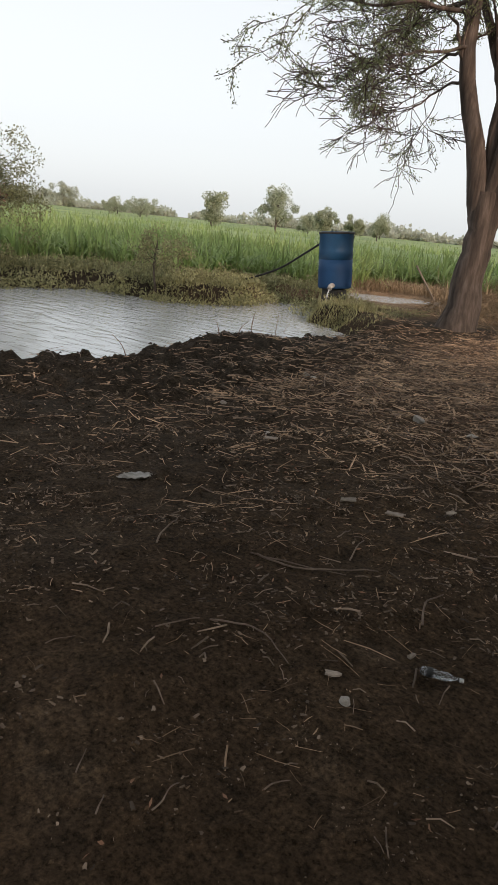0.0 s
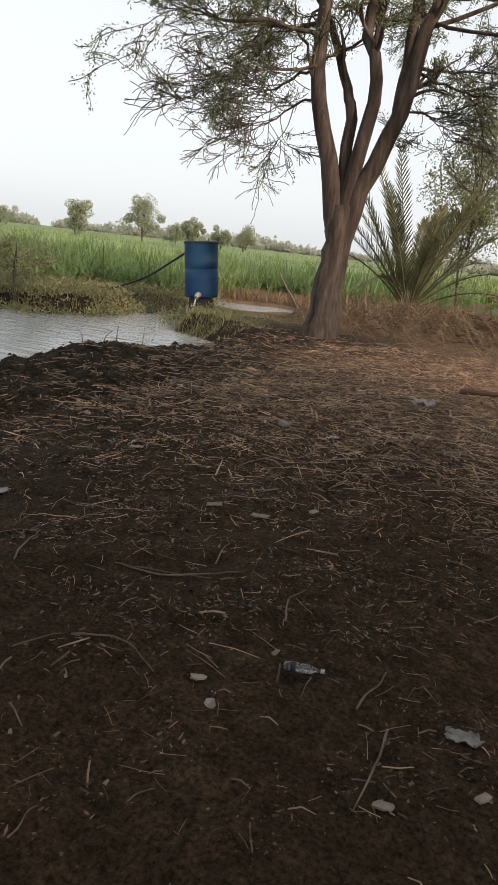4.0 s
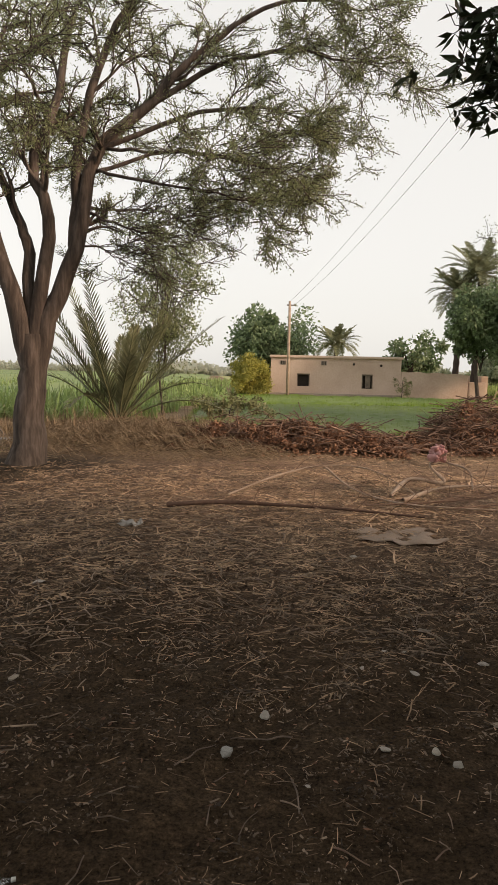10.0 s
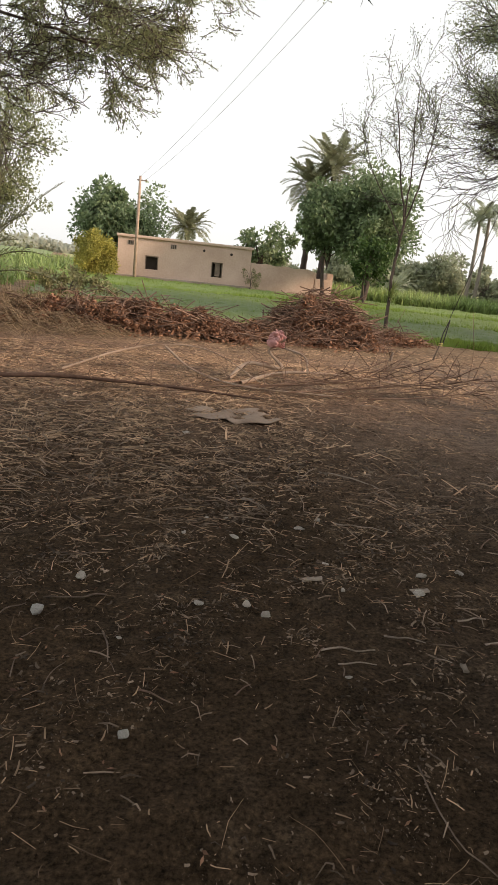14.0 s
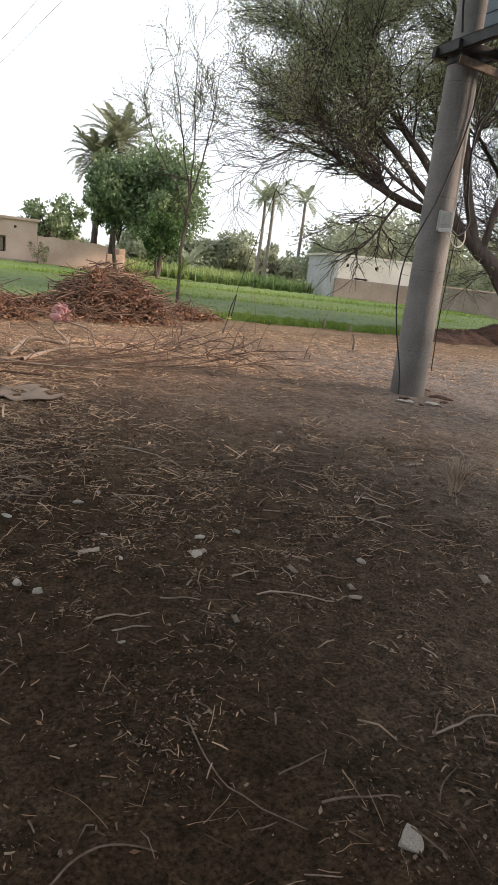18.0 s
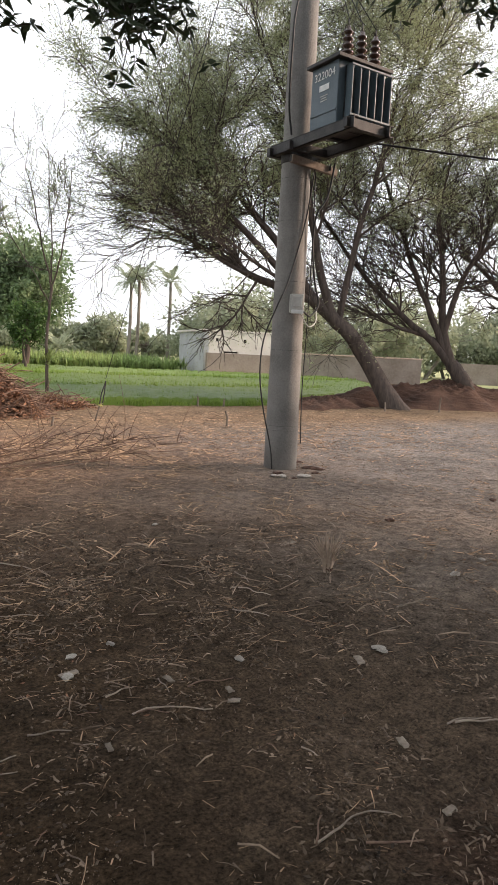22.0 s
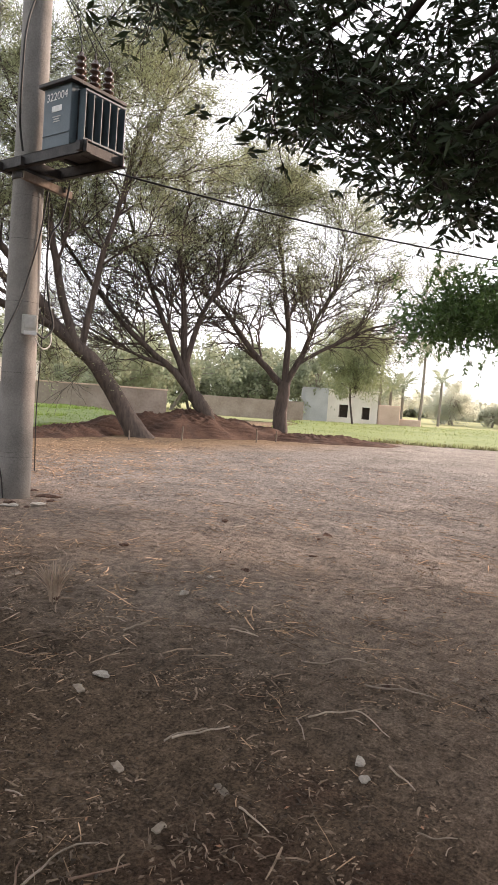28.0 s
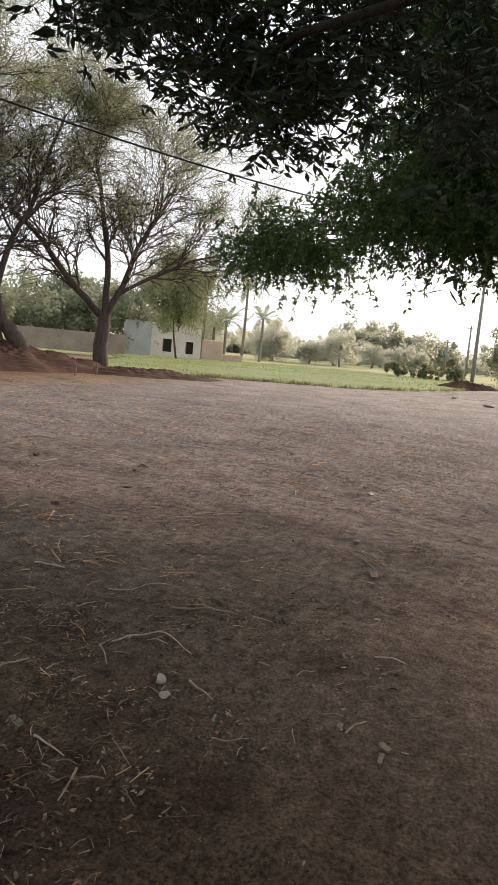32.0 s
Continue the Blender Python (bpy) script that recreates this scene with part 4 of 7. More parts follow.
tree("forked_tree", (20.6, 13.2, 0), "forked roadside acacia with thin olive crown", "tree", [
    ([(20.6, 13.2, -0.2), (20.55, 13.2, 1.0), (20.6, 13.15, 1.95)], 0.26, 0.2),
    ([(20.58, 13.2, 1.8), (20.2, 13.7, 2.4), (19.7, 14.4, 3.3), (19.2, 14.9, 4.2), (18.6, 15.5, 4.8)], 0.13, 0.05, 0.7),
    ([(20.6, 13.15, 1.9), (20.6, 13.2, 3.7), (20.4, 13.4, 5.6), (20.2, 13.6, 7.2)], 0.12, 0.04),
    ([(20.62, 13.1, 1.9), (20.9, 12.7, 3.0), (21.2, 12.3, 4.4), (21.8, 11.6, 6.0)], 0.12, 0.04),
    ([(20.8, 12.8, 2.6), (21.6, 12.0, 3.3), (22.4, 11.2, 3.9), (23.2, 10.4, 4.3)], 0.07, 0.03),
], SPREADING, LEAF_OLIVE, 104, DARK_BARK, 50, (0.07, 0.0115), 3, 2.0, 14, 0.45, start=4, bare=(4.0, 8.2))


# ---- heap of turned soil ----
def mound(name, at, radii, height, mat, label, seed, turn=0.0, lumps=0.06):
    n, m = 60, 150
    t = np.linspace(0, 1, n)[:, None]
    a = np.linspace(0, 2 * np.pi, m, endpoint=False)[None]
    rr = 1 + 0.16 * bumps(np.cos(a) * 2, np.sin(a) * 2, seed, 5, 2.0)
    x, y = radii[0] * t * rr * np.cos(a), radii[1] * t * rr * np.sin(a)
    z = height * (1 - t**2) ** 1.4 * (1 + 0.14 * bumps(x, y, seed + 1, 6, 1.9)) + lumps * 0.5 * (1 - t) * bumps(x, y, seed + 2, 8, 0.35) + 0.35 * lumps * np.sqrt(1 - t * 0.98) * bumps(x, y, seed + 3, 9, 0.13) - 0.03 * t
    k, l = np.meshgrid(np.arange(n - 1), np.arange(m), indexing="ij")
    f = np.stack([k * m + l, (k + 1) * m + l, (k + 1) * m + (l + 1) % m, k * m + (l + 1) % m], -1).reshape(-1, 4)
    return thing(name, label, "soil heap", at=at, turn=turn, data=mesh_of(name, np.stack([x, y, z], -1).reshape(-1, 3), f, mat, True))


mound("soil_heap", (17.0, 14.4, 0), (4.2, 1.5), 0.72, RED_SOIL, "reddish heap of freshly dug soil under trees", 51, -18, 0.09)
mound("soil_heap", (12.6, 14.4, 0), (2.6, 0.8), 0.28, RED_SOIL, "low reddish ridge of dug soil beside field", 52, 12)
mound("soil_heap", (20.8, 11.9, 0), (3.4, 0.9), 0.26, RED_SOIL, "low dark ridge of dug soil along track", 53, -38)

# ---- foliage shading the camera: mango, neem ----
def mango_tree():
    """A spreading tree whose low dense crown roofs the yard's near end; overhead and behind it is unseen and filled in
    for shade.
    """
    rng = np.random.default_rng(61)
    base = np.array([1.6, -3.6, 0])
    eye = np.array([0.45, 0.0, 1.25])
    top = thing("mango_tree", "large dark mango tree with long glossy leaves", "tree", at=tuple(base))
    part("trunk", tubes("trunk", [(spline([(0, 0, -0.2), (-0.1, 0.1, 1.2), (0.1, 0.1, 2.4), (0.0, 0.2, 3.4)], 14), np.linspace(0.36, 0.26, 14) + 0.2 * np.exp(-np.arange(14) / 1.5))], MANGO_BARK, 14), top)
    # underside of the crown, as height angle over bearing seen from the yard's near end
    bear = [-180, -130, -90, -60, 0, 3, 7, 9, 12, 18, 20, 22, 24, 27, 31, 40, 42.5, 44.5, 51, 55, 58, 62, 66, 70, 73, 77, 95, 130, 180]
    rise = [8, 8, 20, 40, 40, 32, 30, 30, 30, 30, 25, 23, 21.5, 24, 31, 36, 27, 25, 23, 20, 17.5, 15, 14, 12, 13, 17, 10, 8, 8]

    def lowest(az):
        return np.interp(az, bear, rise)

    centres = []
    while len(centres) < 1640:
        az = rng.uniform(-180, 180) if len(centres) < 1250 else rng.uniform(38, 100)
        low = lowest(az)
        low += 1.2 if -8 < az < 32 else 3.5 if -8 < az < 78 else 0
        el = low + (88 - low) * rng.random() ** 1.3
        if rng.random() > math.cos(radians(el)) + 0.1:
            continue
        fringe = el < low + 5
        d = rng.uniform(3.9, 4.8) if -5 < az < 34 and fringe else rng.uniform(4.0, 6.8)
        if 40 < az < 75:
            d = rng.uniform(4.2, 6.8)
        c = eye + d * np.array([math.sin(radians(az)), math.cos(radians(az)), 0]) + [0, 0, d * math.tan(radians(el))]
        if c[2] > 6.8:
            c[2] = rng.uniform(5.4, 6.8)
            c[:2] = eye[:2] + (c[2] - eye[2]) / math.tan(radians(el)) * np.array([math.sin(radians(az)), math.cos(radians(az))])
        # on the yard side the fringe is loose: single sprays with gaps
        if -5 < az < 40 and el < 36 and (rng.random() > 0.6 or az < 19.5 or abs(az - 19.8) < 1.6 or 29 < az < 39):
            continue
        centres.append(c - base)
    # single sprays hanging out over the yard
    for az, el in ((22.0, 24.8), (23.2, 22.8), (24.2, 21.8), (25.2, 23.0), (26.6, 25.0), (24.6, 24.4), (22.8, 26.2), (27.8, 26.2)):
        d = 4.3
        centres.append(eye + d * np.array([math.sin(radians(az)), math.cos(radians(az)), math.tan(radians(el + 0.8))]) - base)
    sparse = len(centres) - 8
    for p_ in ((1.12, 3.72, 2.64), (1.08, 3.75, 2.74), (1.16, 3.7, 2.76), (1.1, 3.65, 2.86), (1.0, 3.7, 2.92), (1.2, 3.8, 2.95), (1.35, 3.7, 3.0), (1.5, 3.75, 3.1), (1.3, 3.9, 3.15)):
        centres.append(np.array(p_) - base)
    dense = len(centres)
    # the hanging fringe over the track side, and an unseen close roof overhead, added to darken the near ground
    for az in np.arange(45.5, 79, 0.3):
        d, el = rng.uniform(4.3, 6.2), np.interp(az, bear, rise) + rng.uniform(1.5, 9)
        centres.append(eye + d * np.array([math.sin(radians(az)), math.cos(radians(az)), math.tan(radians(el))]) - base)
    for _ in range(450):
        a, d = rng.uniform(0, 2 * math.pi), 3.4 * math.sqrt(rng.random())
        centres.append(np.array([-0.9 + d * math.sin(a), -0.6 + d * math.cos(a), rng.uniform(4.4, 6.4)]) - base)
    c = np.array(centres)
    for e in c[::28]:
        mid = e * [0.45, 0.45, 0.7] + [0, 0, 1.5] + rng.normal(0, 0.3, 3)
        line = spline([(0, 0.15, 3.2), mid, e + [0, 0, 0.35], e], 14)
        line[2:-1] += rng.normal(0, 0.035, (11, 3))
        part("limb", tubes("limb", [(line, np.linspace(0.05, 0.006, 14))], MANGO_BARK, 7), top)
    # twigs that carry whorls of drooping leaves
    per, whorls = 9, 8
    size = np.ones(len(c))
    size[sparse:dense] = 0.75
    hub = np.repeat(c, whorls, 0)
    w = hub + rng.normal(0, 1, (len(c) * whorls, 3)) * [0.22, 0.22, 0.17] * np.repeat(size, whorls)[:, None]
    part("twig_work", tubes("twigs", [(spline([q_ + [0, 0, 0.15], (q_ + p_) / 2 + rng.normal(0, 0.03, 3), p_], 4), [0.006, 0.004, 0.003, 0.002]) for q_, p_ in zip(np.repeat(c, whorls, 0)[::2], w[::2])], MANGO_BARK, 3), top, kind="stuff")
    a = rng.uniform(0, 2 * np.pi, (len(w), per))
    d = np.stack([np.cos(a), np.sin(a), rng.uniform(-0.9, 0.15, a.shape)], -1)
    back = np.repeat(unit(hub - w + [0, 0, 0.1]), per, 0) * rng.uniform(0, 0.13, (len(w) * per, 1))
    v, f = leaves(rng, np.repeat(w, per, 0) + back, d.reshape(-1, 3), 0.112, 0.0145, 0.2, 0.25)
    part("crown", mesh_of("crown", v, f, MANGO), top)
    return top


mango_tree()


def drooping_tree(name, at, label, clumps, leaf, seed, size, twig=0.7):
    """Branches that end in hanging sprays of narrow leaflets."""
    rng = np.random.default_rng(seed)
    top = thing(name, label, "tree", at=at)
    base = np.array(at, float)
    c = np.array(clumps, float) - base
    h = c[:, 2].mean()
    part("trunk", tubes("trunk", [(spline([(0, 0, -0.2), (0.1, 0, h * 0.4), (0, 0.1, h * 0.8), (0, 0, h * 1.3)], 12), np.linspace(0.24, 0.08, 12))], DARK_BARK, 10), top)
    sprays = []
    for q_ in c:
        line = spline([(0, 0, h * 0.75), q_ * [0.5, 0.5, 1] + [0, 0, 0.5], q_ + [0, 0, 0.3]], 9)
        part("limb", tubes("limb", [(line, np.linspace(0.05, 0.008, 9))], DARK_BARK, 5), top)
        for _ in range(46):
            s = q_ + rng.normal(0, 1, 3) * [0.42, 0.42, 0.22]
            out = unit(rng.normal(0, 1, 3) * [1, 1, 0.2])
            sprays.append(spline([s, s + out * twig * 0.4 + [0, 0, 0.02], s + out * twig * 0.6 - [0, 0, twig * 0.35]], 6))
    tw = np.array(sprays)
    n, per = len(tw), 32
    k = rng.integers(0, 5, (n, per))
    row = np.arange(n)[:, None]
    u = rng.random((n, per, 1))
    p = tw[row, k] * (1 - u) + tw[row, k + 1] * u
    d = unit(tw[row, k + 1] - tw[row, k]) + rng.normal(0, 0.5, p.shape)
    v, f = leaves(rng, p.reshape(-1, 3), d.reshape(-1, 3), *size)
    part("crown", mesh_of("crown", v, f, leaf), top)
    return top


def neem_clumps():
    """Clump centres: a bright outer bough, the dense dark mass behind it, and unseen sunward clumps added to shade the
    ground.
    """
    rng = np.random.default_rng(63)
    out = []
    for n, (b0, b1), (e0, e1), (d0, d1) in ((10, (68.3, 74.3), (7.0, 9.8), (10, 11.5)), (130, (78.5, 96), (9.5, 27), (8.0, 11.0)), (45, (96, 128), (8, 28), (8, 10.5))):
        for _ in range(n):
            a, e, d = radians(rng.uniform(b0, b1)), radians(rng.uniform(e0, e1)), rng.uniform(d0, d1)
            out.append((0.7 + d * math.sin(a), d * math.cos(a), 1.22 + d * math.tan(e)))
    return out


drooping_tree("neem_tree", (12.4, -2.2, 0), "broad neem tree with hanging green leaf sprays", neem_clumps(), NEEM, 62, (0.08, 0.0145), 0.6)


# ---- concrete pole with transformer ----
POLE = (5.26, 6.45)
pole = thing("power_pole", "tapered grey round concrete power pole leaning slightly", "pole", at=(*POLE, 0))
part("shaft", turned("shaft", [(0.19, -0.2), (0.186, 0.4), (0.172, 2.0), (0.155, 4.0), (0.135, 6.5), (0.115, 9.0)], CONCRETE, 28), pole)
for z in (0.45, 0.5, 1.35, 2.1, 2.75, 3.2):
    part("band", turned("band", [(0.186 - 0.0085 * z, z - 0.003), (0.1905 - 0.0085 * z, z), (0.186 - 0.0085 * z, z + 0.005)], DARK_STEEL, 28), pole, "thin dark tie wire")
meter = thing("meter_box", "small grey enamelled fuse box strapped to pole", "box", at=(5.21, 6.24, 1.86), turn=-32)
part("body", box("body", (0.15, 0.09, 0.2), (0, 0, 0), BOX_GREY, 0.012), meter)
part("cover", box("cover", (0.11, 0.03, 0.12), (0, -0.055, 0.02), BOX_GREY, 0.01), meter)
part("terminal", box("terminal", (0.13, 0.05, 0.04), (0.01, -0.045, -0.09), MARKING, 0.006), meter)
part("strap", box("strap", (0.03, 0.1, 0.012), (0.06, 0.05, 0.06), DARK_STEEL, 0.003), meter)

platform = thing("transformer_platform", "dark steel channel platform clamped to pole", "platform", at=(*POLE, 3.5))
for x in (-0.22, 0.24):
    ch = part("channel", box("channel", (0.012, 1.35, 0.11), (x, -0.5, 0), DARK_STEEL, 0.002), platform)
    for z in (-0.05, 0.05):
        part("flange", box("flange", (0.06, 1.35, 0.01), (x + (0.024 if x > 0 else 0.024), -0.5, z), DARK_STEEL, 0.002), ch)
for y in (0.16, -0.2, -1.1):
    part("cross_channel", box("cross_channel", (0.56, 0.06, 0.09), (0.01, y, -0.02 if y > -1 else 0.0), DARK_STEEL, 0.004), platform)
part("plate", box("plate", (0.5, 0.5, 0.012), (0.05, -0.78, 0.062), DARK_STEEL, 0.003), platform)
part("clamp", turned("clamp", [(0.165, -0.14), (0.172, -0.13), (0.172, -0.05), (0.165, -0.04)], DARK_STEEL, 24), platform)
part("clamp_bar", box("clamp_bar", (0.62, 0.05, 0.08), (0.1, -0.19, -0.16), WOODEN, 0.005, (0, 4, 0)), platform)
for x in (-0.24, 0.3):
    part("bolt", turned("bolt", [(0.012, -0.03), (0.012, 0.03)], DARK_STEEL, 6, (x, -0.22, -0.15), False), platform)

tr = thing("transformer", "grey blue distribution transformer with fins and bushings", "transformer", at=(5.12, 5.62, 3.57))
tr.scale = (0.95, 0.95, 0.97)
part("tank", box("tank", (0.66, 0.44, 0.62), (0.33, 0.25, 0.33), TANK_PAINT, 0.012), tr)
part("lid", box("lid", (0.76, 0.54, 0.035), (0.33, 0.24, 0.66), DARK_STEEL, 0.006), tr)
part("base_rail", box("base_rail", (0.7, 0.06, 0.04), (0.33, 0.1, 0.0), DARK_STEEL, 0.004), tr)
part("base_rail", box("base_rail", (0.7, 0.06, 0.04), (0.33, 0.4, 0.0), DARK_STEEL, 0.004), tr)
# black back plate: the shade between the fins as a colour
rad = part("radiator", box("radiator", (0.56, 0.02, 0.5), (0.37, 0.02, 0.34), WIRE, 0.002), tr, "dark radiator recess with pale fin edges")
for k in range(6):
    part("fin", box("fin", (0.012, 0.11, 0.5), (0.10 + k * 0.108, -0.03, 0.34), TANK_PAINT, 0.003), rad)
part("fin_rail", box("fin_rail", (0.57, 0.02, 0.02), (0.37, -0.08, 0.1), TANK_PAINT, 0.003), rad)
part("fin_rail", box("fin_rail", (0.57, 0.02, 0.02), (0.37, -0.08, 0.58), TANK_PAINT, 0.003), rad)
part("seam", box("seam", (0.012, 0.42, 0.012), (-0.003, 0.25, 0.16), TANK_PAINT, 0.002), tr)
for k in range(3):
    prof = [(0.03, 0)]
    for s in range(4):
        prof += [(0.035, 0.04 + s * 0.066), (0.07 - 0.005 * s, 0.055 + s * 0.066), (0.066 - 0.005 * s, 0.072 + s * 0.066), (0.033, 0.082 + s * 0.066)]
    bush = part("bushing", turned("bushing", prof + [(0.02, 0.32)], PORCELAIN, 18, (0.14 + 0.19 * k, 0.08, 0.675)), tr, "dark ribbed porcelain bushing")
    part("stud", turned("stud", [(0.008, 0), (0.008, 0.07)], DARK_STEEL, 8, (0.14 + 0.19 * k, 0.08, 0.99)), bush)
part("lug", box("lug", (0.1, 0.03, 0.03), (0.12, -0.02, 0.03), DARK_STEEL, 0.004), tr)


def lettering(text, size, at, rot, parent, mat=MARKING):
    cu = bpy.data.curves.new("marking", "FONT")
    cu.body, cu.size, cu.extrude = text, size, 0.0008
    cu.align_x = "CENTER"
    tmp = bpy.data.objects.new("marking_tmp", cu)
    scene.collection.objects.link(tmp)
    bpy.context.view_layer.update()
    me = bpy.data.meshes.new_from_object(tmp.evaluated_get(bpy.context.evaluated_depsgraph_get()))
    bpy.data.objects.remove(tmp)
    me.materials.clear()
    me.materials.append(mat)
    ob = part("marking", me, parent, "white stencilled number")
    ob.matrix_basis = pose(*at, *rot)
    return ob


lettering("322004", 0.115, (-0.004, 0.25, 0.5), (90, 0, -90), tr)
part("brand_bar", box("brand_bar", (0.003, 0.16, 0.06), (-0.002, 0.25, 0.415), MARKING, 0.001), tr, "plain pale brand block")
for k, w in enumerate((0.13, 0.09, 0.11)):
    part("small_print", box("small_print", (0.003, w, 0.010), (-0.002, 0.25, 0.335 - 0.024 * k), BOX_GREY, 0.0005), tr)


def hanging(a, b, sag, n=24):
    a, b = np.array(a, float), np.array(b, float)
    t = np.linspace(0, 1, n)[:, None]
    return a + (b - a) * t - np.array([0, 0, 1]) * sag * 4 * t * (1 - t)


def wire(name, pts, radius, label, group="", mat=WIRE, seg=6):
    pts = np.array(pts)
    return thing(name, label, "cable", group, at=tuple(pts[0]), data=tubes(name, [(pts - pts[0], np.full(len(pts), radius))], mat, seg))


wire("power_line", hanging((5.1, 6.5, 8.7), (-1.25, 36.6, 5.0), 0.5, 40), 0.005, "thin dark overhead line between two poles", "overhead lines")
wire("power_line", hanging((5.4, 6.5, 8.5), (-1.0, 36.6, 4.85), 0.55, 40), 0.005, "thin dark overhead line between two poles", "overhead lines")
wire("service_cable", hanging((5.5, 5.7, 3.5), (15.5, 0.6, 3.85), 0.25, 40), 0.011, "black service cable slung from platform to tree")
wire("drop_cable", spline([(5.33, 6.42, 5.6), (5.05, 6.3, 4.9), (4.98, 6.25, 4.4), (5.0, 6.28, 3.9), (5.05, 6.28, 3.6)], 24), 0.012, "black cable drooping beside the pole top")
wire("drop_cable", spline([(5.38, 6.25, 3.4), (5.31, 6.27, 2.83), (5.2, 6.27, 2.4), (5.08, 6.26, 2.05), (4.96, 6.26, 1.8), (4.83, 6.28, 1.46), (4.8, 6.28, 1.1), (4.86, 6.28, 0.73), (4.98, 6.27, 0.29), (5.02, 6.27, 0.03)], 40), 0.008, "thin cable bowing away from pole side")
wire("drop_cable", spline([(5.6, 6.2, 3.4), (5.54, 6.22, 3.04), (5.43, 6.25, 2.84), (5.41, 6.27, 2.54), (5.46, 6.26, 2.12), (5.5, 6.22, 1.88), (5.38, 6.2, 1.74), (5.27, 6.19, 1.78)], 36), 0.011, "black cable looping from platform to fuse box")
wire("drop_cable", spline([(5.44, 6.33, 3.3), (5.43, 6.3, 2.5), (5.42, 6.3, 1.6), (5.41, 6.31, 0.9), (5.43, 6.31, 0.3)], 24), 0.006, "thin cable tied along the pole")
wire("drop_cable", spline([(5.24, 6.2, 1.76), (5.32, 6.15, 1.62), (5.46, 6.2, 1.68), (5.5, 6.26, 1.84)], 16), 0.007, "pale looped lead under fuse box", mat=BOX_GREY)
for k in range(3):
    wire("bushing_lead", spline([(5.26 + 0.18 * k, 5.7, 4.6), (5.3 + 0.1 * k, 5.9, 4.95), (5.3, 6.3, 5.6), (5.28, 6.4, 6.4)], 14), 0.005, "thin lead rising from transformer bushing", "bushing leads")
wire("guy_wire", hanging((5.05, 11.3, 0.75), (5.25, 6.55, 8.2), 0.0, 6), 0.006, "steel stay wire from ground anchor to pole", mat=DARK_STEEL)
anchor = thing("guy_anchor", "leaning rusty stay rod with turnbuckle and yellow rope", "anchor", at=(4.98, 11.36, 0))
part("rod", tubes("rod", [([(-0.08, 0.05, -0.05), (0.0, -0.03, 0.35)], [0.018, 0.015])], WOODEN, 8), anchor)
part("turnbuckle", tubes("turnbuckle", [([(-0.02, -0.03, 0.3), (0.0, -0.06, 0.5), (0.06, -0.1, 0.72)], [0.01] * 3), ([(0.03, -0.03, 0.3), (0.05, -0.06, 0.5), (0.06, -0.1, 0.72)], [0.01] * 3)], DARK_STEEL, 6), anchor)
part("rope", tubes("rope", [([(0.03 * math.cos(a), -0.03 + 0.03 * math.sin(a), 0.28 + a * 0.004) for a in np.linspace(0, 12, 30)], [0.007] * 30)], ROPE, 5), anchor, "yellow rope wound round rod")

# ---- pole by the mud house ----
hp = thing("wooden_pole", "slim pale wooden line pole before mud house", "pole", at=(-1.2, 36.8, 0))
part("shaft", turned("shaft", [(0.085, -0.2), (0.078, 2.5), (0.06, 5.1)], PEELED, 10), hp)
part("crossarm", box("crossarm", (0.5, 0.06, 0.06), (0.1, 0, 4.9), WOODEN, 0.01), hp)


# ---- buildings ----
def wall_with_openings(name, x0, x1, height, thick, holes, mat, parent, y=0.0, z0=-0.1):
    """A wall along x from slabs round rectangular openings (x, width, z, height), butted end to end."""
    cuts = sorted(holes)
    pieces, x = [], x0
    for hx, hw, hz, hh in cuts:
        pieces.append((x, hx, z0, height))
        pieces.append((hx, hx + hw, z0, hz))
        pieces.append((hx, hx + hw, hz + hh, height))
        x = hx + hw
    pieces.append((x, x1, z0, height))
    bm = bmesh.new()
    for a, b, c, d in pieces:
        if b - a > 0.001 and d - c > 0.001:
            r_ = bmesh.ops.create_cube(bm, size=1.0)
            for v in r_["verts"]:
                v.co = ((a + b) / 2 + v.co.x * (b - a), y + v.co.y * thick, (c + d) / 2 + v.co.z * (d - c))
    bmesh.ops.remove_doubles(bm, verts=bm.verts, dist=0.0005)
    return part(name, bm_mesh(name, bm, mat), parent)


